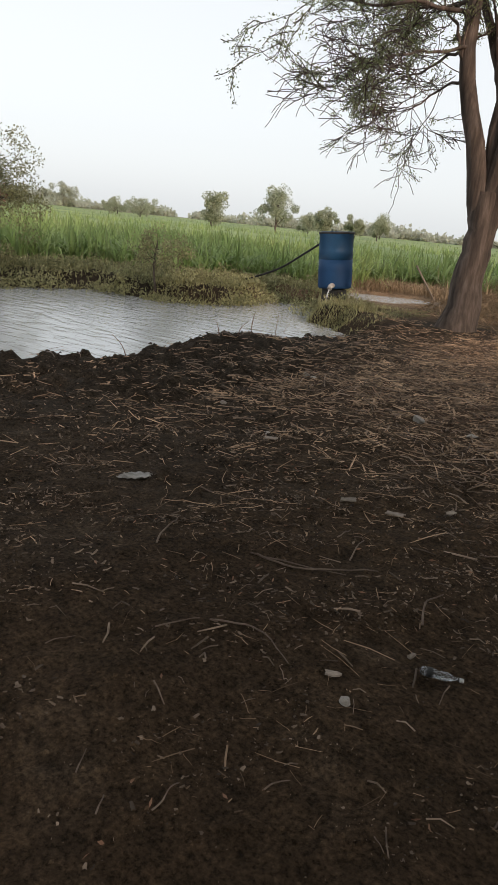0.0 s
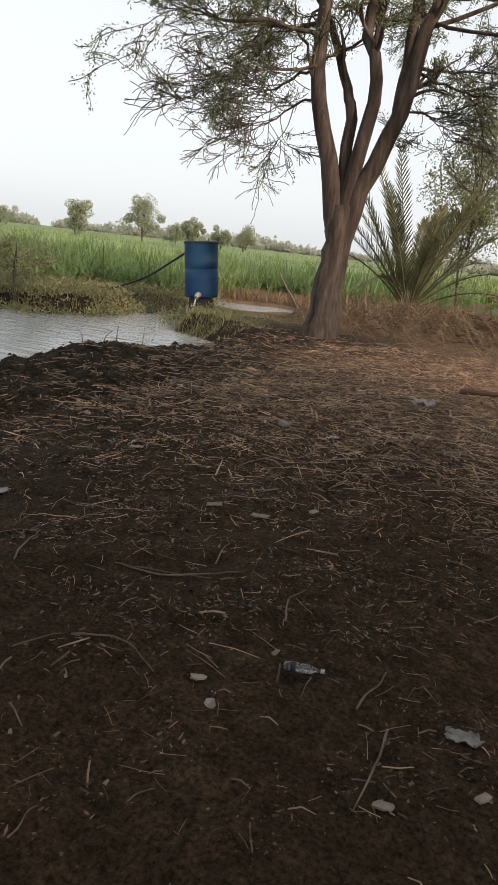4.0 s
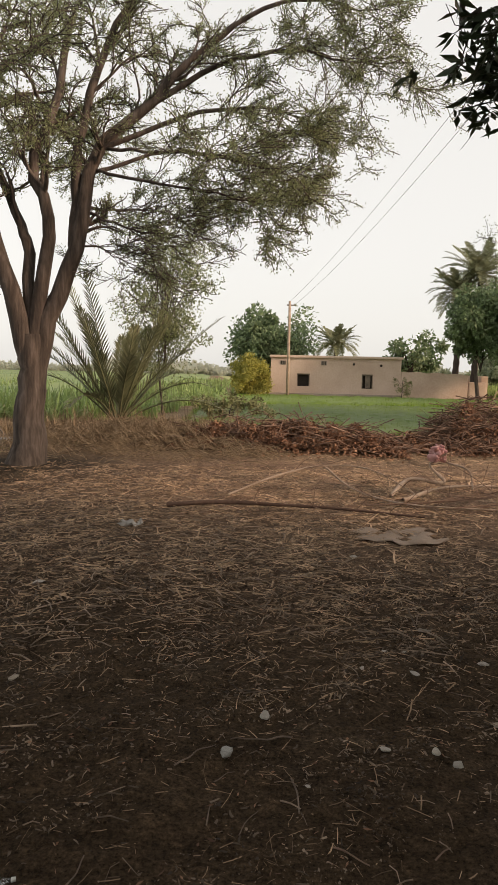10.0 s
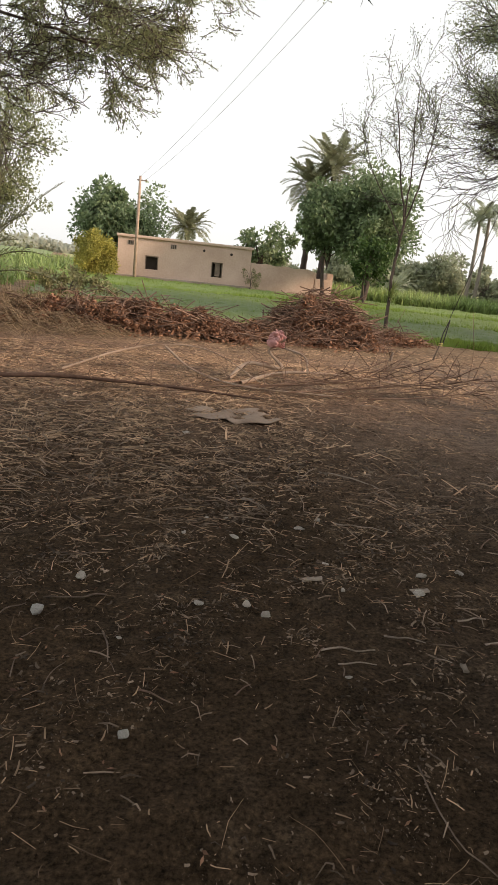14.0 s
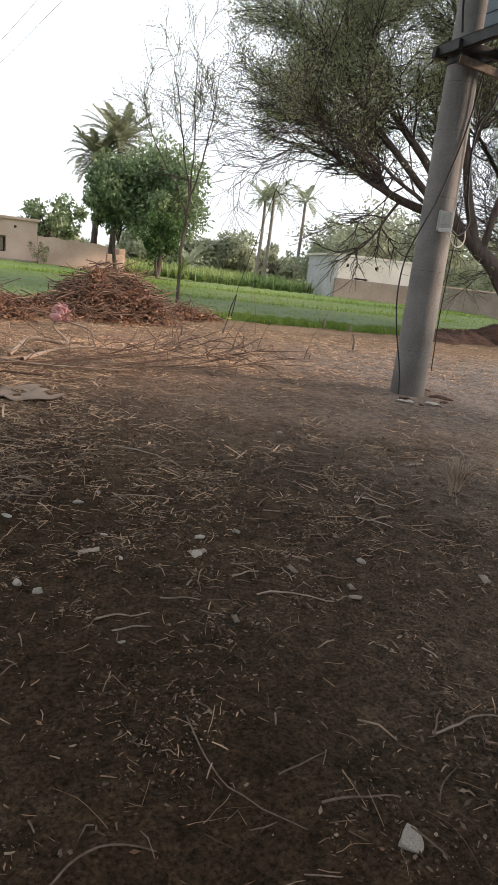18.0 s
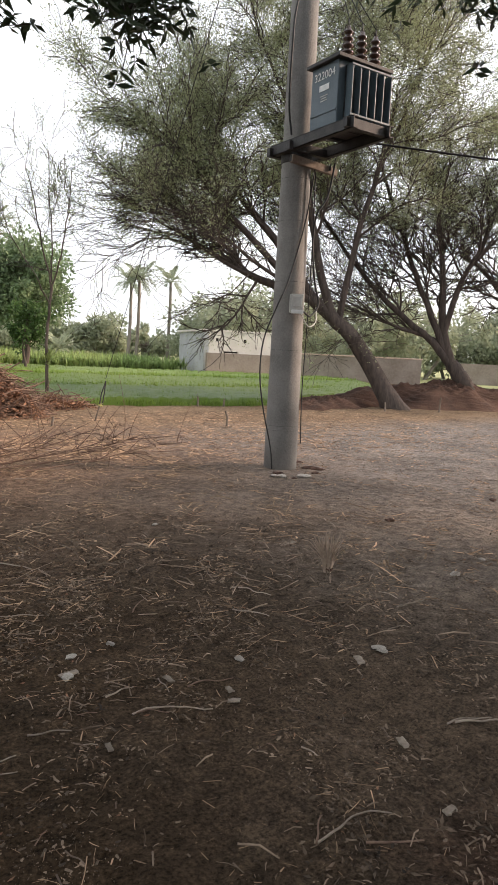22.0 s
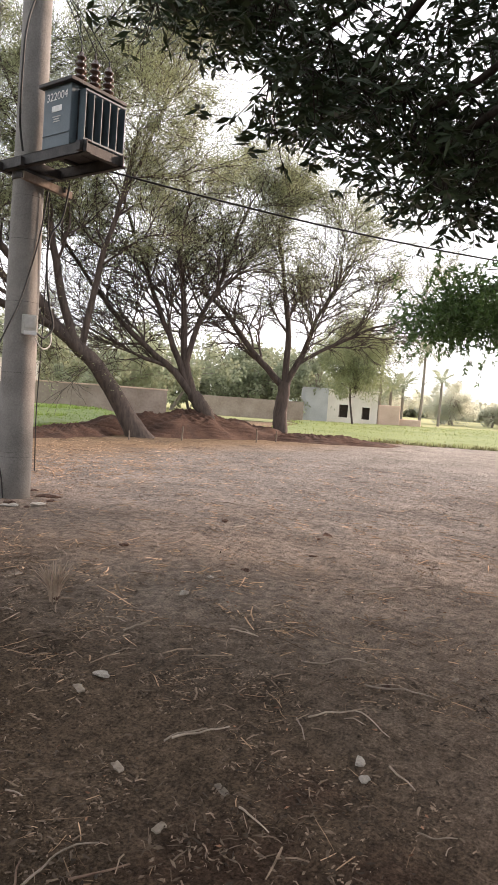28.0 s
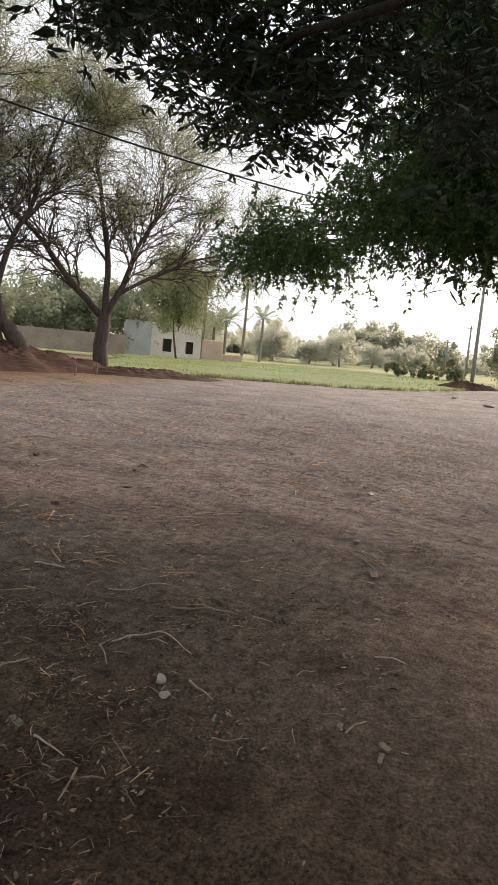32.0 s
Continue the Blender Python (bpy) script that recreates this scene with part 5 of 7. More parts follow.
def mud_house():
    h = thing("mud_house", "low flat-roofed mud-plastered house with dark windows", "house", at=(0, 40.0, 0))
    holes = [(-0.8, 0.72, 0.66, 0.72), (2.85, 0.62, 0.6, 0.8)]
    w = wall_with_openings("front_wall", -2.3, 5.02, 2.27, 0.35, holes, MUD, h)
    for x, ww, z, hh in holes:
        win = part("window", box("window", (ww, 0.05, hh), (x + ww / 2, 0.1, z + hh / 2), OPENING_SHADE, 0.0), h, "dark unglazed window opening")
        part("window_frame", box("window_frame", (0.05, 0.08, hh), (x + 0.03, -0.06, z + hh / 2), WOODEN, 0.004), win)
        part("window_frame", box("window_frame", (0.05, 0.08, hh), (x + ww - 0.03, -0.06, z + hh / 2), WOODEN, 0.004), win)
        part("lintel", box("lintel", (ww - 0.11, 0.08, 0.06), (x + ww / 2, -0.06, z + hh - 0.031), WOODEN, 0.004), win)
    part("shutter", box("shutter", (0.3, 0.04, 0.7), (3.2, -0.03, 1.0), WOODEN, 0.004, (0, 0, 20)), w)
    for x, z, r_ in ((2.38, 1.95, 0.07), (3.9, 1.9, 0.07)):
        part("spout_hole", turned("spout_hole", [(r_, 0), (r_, 0.05)], OPENING_SHADE, 12, (0, 0, 0), False), h).matrix_basis = pose(x, -0.178, z, 90, 0, 0)
    for x in (-1.6, 0.7):
        part("vent", box("vent", (0.34, 0.05, 0.24), (x, -0.165, 1.98), BRICKWORK, 0.01), h, "small latticed brick vent")
        for k in range(3):
            part("vent_bar", box("vent_bar", (0.04, 0.03, 0.2), (x - 0.1 + 0.1 * k, -0.2, 1.98), OPENING_SHADE, 0.0), h)
    part("side_wall", box("side_wall", (0.35, 6, 2.37), (-2.12, 3.18, 1.08), MUD, 0.03), h)
    part("side_wall", box("side_wall", (0.35, 6, 2.37), (4.84, 3.18, 1.08), MUD, 0.03), h)
    part("roof", box("roof", (7.5, 6.6, 0.14), (1.37, 3.0, 2.33), MUD, 0.04), h)
    part("plinth", box("plinth", (7.4, 0.3, 0.34), (1.36, -0.32, 0.1), BRICKWORK, 0.05), h, "worn darker plinth band")
    c = thing("courtyard_wall", "mud courtyard wall stepping down to broken end", "wall", at=(0, 40.0, 0))
    bm = bmesh.new()
    n = 30
    for k in range(n):
        a, b = 5.04 + k * 3.66 / n, 5.04 + (k + 1) * 3.66 / n
        t = 1.7 - 0.03 * math.sin(k * 0.7) - 0.1 * k / n
        r_ = bmesh.ops.create_cube(bm, size=1.0)
        for v in r_["verts"]:
            v.co = ((a + b) / 2 + v.co.x * (b - a), v.co.y * 0.4, t / 2 - 0.1 + v.co.z * t)
    bmesh.ops.remove_doubles(bm, verts=bm.verts, dist=0.05)
    part("wall", bm_mesh("wall", bm, MUD), c)
    part("broken_end", box("broken_end", (1.0, 0.42, 1.2), (9.24, 0, 0.5), MUD, 0.1), c)
    part("return_wall", box("return_wall", (0.4, 5, 1.5), (9.7, 2.8, 0.7), MUD, 0.08), c)


mud_house()


def grey_house():
    """White building with a lean-to grey yard wall before it."""
    h = thing("white_building", "flat-roofed plastered building, cream above grey", "house", at=(21.75, 37.4, 0), turn=-14)
    part("side_wall", box("side_wall", (0.3, 6.4, 2.7), (0.15, 3.2, 1.25), GREY_PLASTER, 0.02), h)
    wall_with_openings("front_wall", 0.3, 6.0, 2.6, 0.3, [(0.75, 0.2, 2.0, 0.2), (2.55, 0.2, 2.0, 0.2), (1.3, 0.9, 1.32, 0.1)], CREAM, h, 0.15)
    for x, ww, z, hh in ((0.75, 0.2, 2.0, 0.2), (2.55, 0.2, 2.0, 0.2), (1.3, 0.9, 1.32, 0.1)):
        part("vent", box("vent", (ww, 0.05, hh), (x + ww / 2, 0.2, z + hh / 2), OPENING_SHADE, 0.0), h)
    part("roof", box("roof", (6.3, 6.5, 0.12), (3.0, 3.2, 2.66), CREAM, 0.02), h)
    part("back_wall", box("back_wall", (6, 0.3, 2.6), (3.1, 6.2, 1.25), CREAM, 0.02), h)
    y = thing("yard_wall", "low grey plastered wall before white building", "wall", at=(21.75, 37.4, 0), turn=-14)
    part("wall", box("wall", (5.2, 0.3, 1.4), (2.65, -0.4, 0.6), BRICKWORK, 0.03), y)
    b = thing("brick_wall", "long weathered brick boundary wall along field", "wall", at=(25.9, 33.9, 0), turn=-42)
    part("wall", box("wall", (7.6, 0.34, 1.55), (3.8, 0, 0.68), BRICKWORK, 0.03), b)
    part("coping", box("coping", (7.7, 0.42, 0.08), (3.8, 0, 1.5), MUD, 0.03), b)
    rng = np.random.default_rng(71)
    bm = bmesh.new()
    courses = [(k, c) for c in range(16) for k in range(30)]
    v, f = [], []
    for k, c in courses:
        x, z = 0.1 + k * 0.25 + (c % 2) * 0.125, 0.06 + c * 0.09
        if x > 7.45 or rng.random() < 0.25:
            continue
        d = 0.172 + 0.012 * rng.random()
        n = len(v)
        v += [(x, -d, z), (x + 0.23, -d, z), (x + 0.23, -d, z + 0.07), (x, -d, z + 0.07), (x, -0.16, z), (x + 0.23, -0.16, z), (x + 0.23, -0.16, z + 0.07), (x, -0.16, z + 0.07)]
        f += [(n, n + 1, n + 2, n + 3), (n, n + 4, n + 5, n + 1), (n + 3, n + 2, n + 6, n + 7), (n, n + 3, n + 7, n + 4), (n + 1, n + 5, n + 6, n + 2)]
    bm.free()
    part("brickwork", mesh_of("bricks", v, f, BRICKWORK), b, kind="stuff")
    t = thing("brick_wall", "far low grey boundary wall behind trees", "wall", at=(38.8, 32.3, 0), turn=-53.5)
    part("wall", box("wall", (7.4, 0.3, 1.5), (3.7, 0, 0.65), BRICKWORK, 0.04), t)


grey_house()


def road_house():
    h = thing("roadside_house", "small cream and grey house with dark doorways", "house", at=(48.9, 27.4, 0), turn=-64)
    part("side_wall", box("side_wall", (0.3, 5, 2.6), (-2.2, 2.5, 1.2), GREY_PLASTER, 0.02), h)
    part("side_front", box("side_front", (2.0, 0.3, 2.6), (-1.2, 0.15, 1.2), GREY_PLASTER, 0.02), h)
    part("gable", box("gable", (2.2, 3, 0.16), (-1.2, 1.6, 2.58), GREY_PLASTER, 0.05), h)
    holes = [(0.7, 0.7, 0.45, 1.0), (2.5, 0.6, 0.4, 0.95)]
    wall_with_openings("front_wall", -0.2, 3.7, 2.5, 0.3, holes, CREAM, h, 0.15)
    for x, ww, z, hh in holes:
        d = part("doorway", box("doorway", (ww, 0.05, hh), (x + ww / 2, 0.2, z + hh / 2), OPENING_SHADE, 0.0), h, "dark doorway")
        part("frame", box("frame", (0.06, 0.1, hh), (x + 0.04, 0.05, z + hh / 2), WOODEN, 0.004), d)
    part("roof", box("roof", (4.0, 5, 0.12), (1.8, 2.4, 2.57), CREAM, 0.02), h)
    part("lean_to", box("lean_to", (1.7, 2.2, 1.7), (4.6, 1.2, 0.8), MUD, 0.12), h)
    part("low_wall", box("low_wall", (1.8, 0.3, 0.7), (6.2, 0.6, 0.3), MUD, 0.1), h)


road_house()

# ---- trees round the buildings and beyond ----
clump_tree("shade_tree", (-2.9, 47, 0), "dense dark green tree behind mud house", "tree", BROAD, 201, 5.7, 5.8, 60, 260, (0.24, 0.075), low=0.2)
clump_tree("yellow_shrub", (-3.3, 37.5, 0), "yellowish green bushy shrub beside mud house", "shrub", YELLOW_LEAF, 202, 2.4, 2.6, 60, 220, (0.11, 0.035), 0.05, low=0.02)
clump_tree("shade_tree", (6.4, 46, 0), "broad-leaved tree behind courtyard wall", "tree", BROAD, 203, 4.0, 4.5, 24, 110, (0.26, 0.08))
palm("date_palm", (1.6, 52, 0), "date palm rising behind mud house", 3.5, 44, 2.0, 204, HAZE_TINTED_LEAF, leaflets=26, width=0.035)
clump_tree("shade_tree", (11.1, 38.0, 0), "large leafy tree beside courtyard wall", "tree", BROAD, 205, 6.9, 5.4, 90, 260, (0.22, 0.062), 0.2, low=0.26)
clump_tree("shade_tree", (8.95, 38.2, 0), "leafy tree with drooping leaves before date palms", "tree", BROAD, 218, 6.2, 3.8, 60, 240, (0.22, 0.062), 0.12, low=0.36)
clump_tree("shade_tree", (10.0, 33.6, 0), "young green tree before courtyard wall end", "tree", NEEM, 206, 3.4, 2.6, 26, 110, (0.18, 0.05), 0.08)
palm("date_palm", (9.3, 41.6, 0), "tall date palm among leafy trees", 7.1, 50, 2.5, 207, HAZE_TINTED_LEAF, leaflets=30, width=0.03)
palm("date_palm", (8.35, 42.2, 0), "shorter date palm against leafy tree", 6.1, 44, 2.2, 217, HAZE_TINTED_LEAF, leaflets=30, width=0.03)
clump_tree("bush", (5.0, 38.9, 0), "thin dusty bush against mud wall", "shrub", WEED, 208, 1.5, 1.1, 14, 70, (0.07, 0.02), 0.03, low=0.1)
# the sapling by the brush heap
tree("sapling", (5.55, 16.1, 0), "slender young tree with thin crown beside field", "tree", [
    ([(5.55, 16.1, -0.1), (5.52, 16.1, 1.2), (5.6, 16.05, 2.6)], 0.042, 0.03),
    ([(5.6, 16.05, 2.5), (5.42, 16.1, 3.4), (5.2, 16.1, 4.4), (5.0, 16.1, 5.1)], 0.024, 0.008),
    ([(5.6, 16.05, 2.6), (5.8, 16.0, 3.4), (5.95, 16.0, 4.4), (6.0, 16.0, 5.2)], 0.022, 0.008),
    ([(5.56, 16.05, 2.2), (5.2, 16.2, 2.9), (4.8, 16.3, 3.6), (4.5, 16.3, 4.2)], 0.016, 0.007),
    ([(5.6, 16.05, 2.7), (5.6, 16.1, 3.8), (5.5, 16.1, 5.5)], 0.02, 0.007),
], dict(pull=[0.0, 0.05, 0.08], wander=0.17, kids=[0, 5, 5], ratio=0.62, fork=(0.3, 0.8), flat=0.1), LEAF, 105, per_tip=22, leaf_size=(0.045, 0.01), depth=2, first=0.8, ends=8)
rng = np.random.default_rng(209)
sp = thing("spiky_plant", "small spiky pale plant tied to sapling", "plant", at=(5.55, 16.05, 0.95))
part("leaves", mesh_of("leaves", *blades(rng, rng.normal(0, 0.03, (46, 3)) * [1, 1, 2], 0.42, 0.012, 1.3, 4, 0.6), PALE_CROP), sp)
palm("palm_bush", (-3.85, 14.3, 0), "bushy young date palm with spiky grey-green fronds", 0.15, 30, 3.2, 210, bush=True, leaflets=30, leaf_len=0.42, width=0.0145)
palm("date_palm", (17.5, 52, 0), "low far date palm beyond fields", 1.0, 20, 2.2, 211, leaflets=16, width=0.05, leaf=HAZY_LEAF, bark=HAZY_BARK)
clump_tree("shrub", (-3.2, 15.9, 0), "tall loose shrub with small pale leaves behind palm bush", "shrub", LEAF, 212, 5.2, 2.2, 150, 110, (0.06, 0.018), 0.03, low=0.1)
clump_tree("shrub", (-1.8, 17.8, 0), "low grey-green shrub at field edge", "shrub", WEED, 213, 0.8, 2.4, 24, 110, (0.09, 0.022), 0.03, low=0.05)
clump_tree("bank_bush", (-11.5, 7.0, 0), "dry twiggy bush on the pond bank", "shrub", WEED, 214, 2.5, 2.0, 60, 230, (0.045, 0.011), 0.04, low=0.05)
clump_tree("bank_bush", (-11.3, 6.2, 0), "dark scrubby bush on the pond bank", "shrub", DRY_LEAF, 215, 2.0, 1.8, 44, 220, (0.045, 0.011), 0.04, low=0.02)
clump_tree("bank_bush", (-8.45, 8.2, 0), "small weedy bush at water edge", "shrub", WEED, 216, 0.95, 1.2, 24, 80, (0.05, 0.014), 0.02, low=0.02)

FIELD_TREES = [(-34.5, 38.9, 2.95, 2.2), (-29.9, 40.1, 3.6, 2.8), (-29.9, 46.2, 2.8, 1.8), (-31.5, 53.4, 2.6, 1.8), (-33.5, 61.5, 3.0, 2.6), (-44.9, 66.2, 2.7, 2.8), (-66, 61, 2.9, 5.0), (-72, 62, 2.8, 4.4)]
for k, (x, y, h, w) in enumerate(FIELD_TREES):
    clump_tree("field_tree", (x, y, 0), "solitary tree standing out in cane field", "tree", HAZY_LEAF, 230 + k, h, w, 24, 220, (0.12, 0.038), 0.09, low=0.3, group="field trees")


def tree_line(x0, y0, x1, y1, n, h0, h1, seed, leaf=HAZY_LEAF, size=0.6, per=110):
    rng = np.random.default_rng(seed)
    for k in range(n):
        t = (k + rng.random()) / n
        h = rng.uniform(h0, h1)
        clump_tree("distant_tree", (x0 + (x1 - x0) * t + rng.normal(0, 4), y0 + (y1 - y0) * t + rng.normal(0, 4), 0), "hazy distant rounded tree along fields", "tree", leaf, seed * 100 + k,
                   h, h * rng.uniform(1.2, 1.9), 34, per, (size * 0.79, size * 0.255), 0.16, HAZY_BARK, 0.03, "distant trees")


def far_woods(a, b, height, clumps, seed):
    """A low hazy belt of woods on the horizon with an uneven top."""
    rng = np.random.default_rng(seed)
    t = rng.random((clumps, 1))
    c = np.array(a) + t * (np.array(b) - np.array(a)) + rng.normal(0, 9, (clumps, 2))
    h = height * rng.uniform(0.5, 1.3, clumps) * (0.8 + 0.35 * bumps(c[:, 0], c[:, 1], seed, 5, 50))
    per = 130
    u = unit(rng.normal(0, 1, (clumps, per, 3))) * rng.random((clumps, per, 1)) ** 0.4
    p = np.concatenate([c, (h * 0.5)[:, None]], 1)[:, None] + u * np.stack([h * 1.3, h * 1.3, h * 0.55], 1)[:, None]
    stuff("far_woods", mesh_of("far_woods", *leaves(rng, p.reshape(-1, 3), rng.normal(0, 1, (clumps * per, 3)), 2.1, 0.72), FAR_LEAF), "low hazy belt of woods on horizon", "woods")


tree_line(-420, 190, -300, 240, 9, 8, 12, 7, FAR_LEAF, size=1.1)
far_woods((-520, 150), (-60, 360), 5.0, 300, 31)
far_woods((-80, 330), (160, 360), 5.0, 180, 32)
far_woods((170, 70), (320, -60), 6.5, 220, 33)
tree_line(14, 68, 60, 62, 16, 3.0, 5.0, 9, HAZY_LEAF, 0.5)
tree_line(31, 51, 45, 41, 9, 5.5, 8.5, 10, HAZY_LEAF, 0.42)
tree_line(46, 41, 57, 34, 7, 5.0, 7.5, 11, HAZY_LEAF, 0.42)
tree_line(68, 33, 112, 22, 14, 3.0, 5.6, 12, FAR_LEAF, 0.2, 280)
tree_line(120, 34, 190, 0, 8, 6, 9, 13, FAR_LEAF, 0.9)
for k, (x, y, h) in enumerate(((23.5, 53, 6.5), (24.2, 53, 6.8), (27.5, 54, 7.0), (56.6, 25.9, 3.0), (58.2, 25.5, 3.4), (61.7, 25.2, 6.6), (68.5, 26.0, 4.4), (57.3, 27.3, 6.4), (55.8, 27.9, 6.2))):
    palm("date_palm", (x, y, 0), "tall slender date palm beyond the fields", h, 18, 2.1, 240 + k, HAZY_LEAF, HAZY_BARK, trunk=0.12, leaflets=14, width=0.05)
clump_tree("hanging_tree", (43.4, 22.4, 0), "feathery tree before roadside house", "tree", LEAF_OLIVE, 260, 7.8, 5.6, 130, 260, (0.17, 0.034), 0.08, low=0.28)
for x, y, h in ((70.6, 4.9, 9.4), (120, 9.6, 8.2), (129.2, 14.0, 6.0), (129.0, 15.8, 5.0)):
    fp = thing("utility_pole", "far slim utility pole by the road", "pole", at=(x, y, 0))
    part("shaft", turned("shaft", [(0.2, -0.2), (0.13, h)], CONCRETE, 10), fp)
    part("crossarm", box("crossarm", (0.1, 1.2, 0.1), (0, 0, h - 0.4), DARK_STEEL, 0.01), fp)
clump_tree("roadside_tree", (51.5, 0.9, 0), "rounded grey-green tree beside the road", "tree", HAZE_TINTED_LEAF, 271, 4.2, 4.6, 50, 200, (0.17, 0.05), 0.14, low=0.12)
for k, (x, y, w) in enumerate(((58.0, 7.6, 3.2), (60.0, 5.6, 2.6), (57.0, 9.6, 2.4))):
    clump_tree("roadside_shrub", (x, y, 0), "low grey-green shrub along the road edge", "shrub", HAZE_TINTED_LEAF, 272 + k, 1.3, w, 26, 120, (0.14, 0.045), 0.03, low=0.02, group="roadside shrubs")
mound("rubble_heap", (41.0, 3.0, 0.0), (2.4, 1.0), 0.5, RED_SOIL, "low heap of dark rubble beside dirt road", 55, 70, 0.12)
# strip of tall reeds before the far trees
rng = np.random.default_rng(15)
r = scatter(rng, 3500, 10, 22, 40, 47)
stuff("tall_reeds", mesh_of("reeds", *blades(rng, np.repeat(r, 3, 0), 1.1, 0.04, 0.5, 3, 0.5), CANE), "tall green reed strip beyond the paddies", "crop")

# ---- drum, pipe and hose ----
drum = thing("blue_drum", "upright blue plastic drum on concrete block in water", "drum", at=(-6.22, 10.14, 0.22))
drum.rotation_euler = (radians(2.6), radians(-4.2), 0)
part("body", turned("body", [(0.276, 0.46), (0.277, 0.6), (0.276, 0.84), (0.284, 0.85), (0.284, 0.875), (0.27, 0.88)], DRUM_BLUE, 40), drum)
part("filled_part", turned("filled_part", [(0.262, 0.0), (0.276, 0.012), (0.277, 0.05), (0.279, 0.3), (0.276, 0.46)], DRUM_WET, 40), drum, "darker water-filled lower half")
part("lid", turned("lid", [(0.262, 0.882), (0.262, 0.895), (0.24, 0.897)], DRUM_BLUE, 40), drum)
part("rim", turned("rim", [(0.286, 0.86), (0.292, 0.868), (0.292, 0.885), (0.286, 0.89)], DARK_STEEL, 40), drum, "dark clamping ring")
block = thing("drum_base", "wet dark concrete block under drum", "block", at=(-6.22, 10.14, -0.5))
part("block", box("block", (0.3, 0.3, 0.71), (0, 0, 0.355), WET_CONCRETE, 0.03), block)
spout = thing("water_spout", "short white pipe pouring water from drum foot", "pipe", at=(-6.1, 9.87, 0.24))
part("pipe", tubes("pipe", [(spline([(-0.02, 0.08, 0.02), (0.0, -0.04, 0.03), (0.01, -0.1, -0.02)], 8), np.full(8, 0.04))], PLASTIC, 12), spout)
part("stream", tubes("stream", [(spline([(0.01, -0.1, -0.02), (0.02, -0.16, -0.15), (0.02, -0.19, -0.47)], 10), np.linspace(0.010, 0.016, 10))], WATER, 8), spout, "thin falling stream of water")
wire("hose", spline([(-6.49, 10.09, 0.95), (-6.85, 10.1, 0.72), (-7.4, 10.2, 0.42), (-8.0, 10.3, 0.2), (-8.5, 10.3, 0.05)], 24), 0.018, "black hose running from drum rim to bank")

# ---- the shovel and boards behind the tree ----
sh = thing("tool_handle", "bare wooden tool handle leaning on channel bank", "tool", at=(-5.2, 12.0, 0))
part("handle", tubes("handle", [([(-0.55, 0.1, 0.66), (-0.2, 0.05, 0.25), (0.0, 0, 0.02)], [0.016, 0.017, 0.018])], WOODEN, 8), sh)
part("blade", box("blade", (0.22, 0.28, 0.012), (0.1, -0.05, 0.03), CONCRETE, 0.004, (10, 12, 30)), sh)
bd = thing("stone_slab", "pale broken concrete slab on channel bank", "slab", at=(-4.6, 11.6, 0.02))
part("slab", box("slab", (0.5, 0.35, 0.06), (0, 0, 0.03), CONCRETE, 0.02, (3, -6, 25)), bd)


# ---- cut brush rows ----
def brush(name, at, radii, height, twigs, leafs, seed, label, turn=0.0):
    rng = np.random.default_rng(seed)
    top = thing(name, label, "brushwood", at=at, turn=turn)
    lines = []
    for _ in range(twigs):
        p = np.array([rng.uniform(-1, 1) * radii[0], rng.normal(0, 0.4) * radii[1], 0])
        k = max(0, 1 - (p[0] / radii[0]) ** 2) ** 0.5 * max(0.1, 1 - (p[1] / radii[1]) ** 2)
        p[2] = height * k * rng.uniform(0.05, 1.0) + 0.02
        a = rng.uniform(0, 6.28)
        d = np.array([math.cos(a), 0.6 * math.sin(a), rng.normal(0, 0.25)]) * rng.uniform(0.2, 0.55)
        mid = rng.normal(0, 0.08, 3)
        q_ = spline([p - d, p + mid, p + d * 0.9], 6)
        q_[:, 2] = np.maximum(q_[:, 2], 0.012)
        lines.append((q_, np.linspace(0.009, 0.003, 6) * rng.uniform(0.6, 1.4)))
    part("twig_work", tubes("twigs", lines, TWIG, 4), top, kind="stuff")
    x = rng.uniform(-1, 1, leafs) * radii[0]
    y = rng.normal(0, 0.42, leafs) * radii[1]
    k = np.sqrt(np.clip(1 - (x / radii[0]) ** 2, 0, 1)) * np.clip(1 - (y / radii[1]) ** 2, 0.08, 1)
    lump = 0.75 + 0.3 * bumps(x, y, seed, 6, 0.8)
    z = height * k * lump * rng.uniform(0.1, 1.0, leafs) ** 0.5 + 0.015
    v, f = leaves(rng, np.stack([x, y, z], 1), rng.normal(0, 1, (leafs, 3)) * [1, 1, 0.5], 0.075, 0.019, 0.4, 0.4)
    part("dry_foliage", mesh_of("dry_leaves", v, f, DRY_LEAF), top)
    return top


brush("brush_row", (-0.2, 12.0, 0), (2.0, 0.75), 0.54, 620, 15000, 81, "row of cut brushwood with dry reddish leaves", -2)
brush("brush_row", (1.9, 12.3, 0), (1.6, 0.5), 0.3, 320, 5000, 82, "low row of dry cut brushwood", 4)
brush("brush_heap", (3.25, 12.8, 0), (1.0, 0.9), 0.92, 1100, 6500, 83, "heap of tangled cut branches and dry leaves", 8)
brush("brush_heap", (4.9, 13.9, 0), (0.9, 0.45), 0.3, 140, 2200, 84, "small trail of dry brush beside sapling", 20)


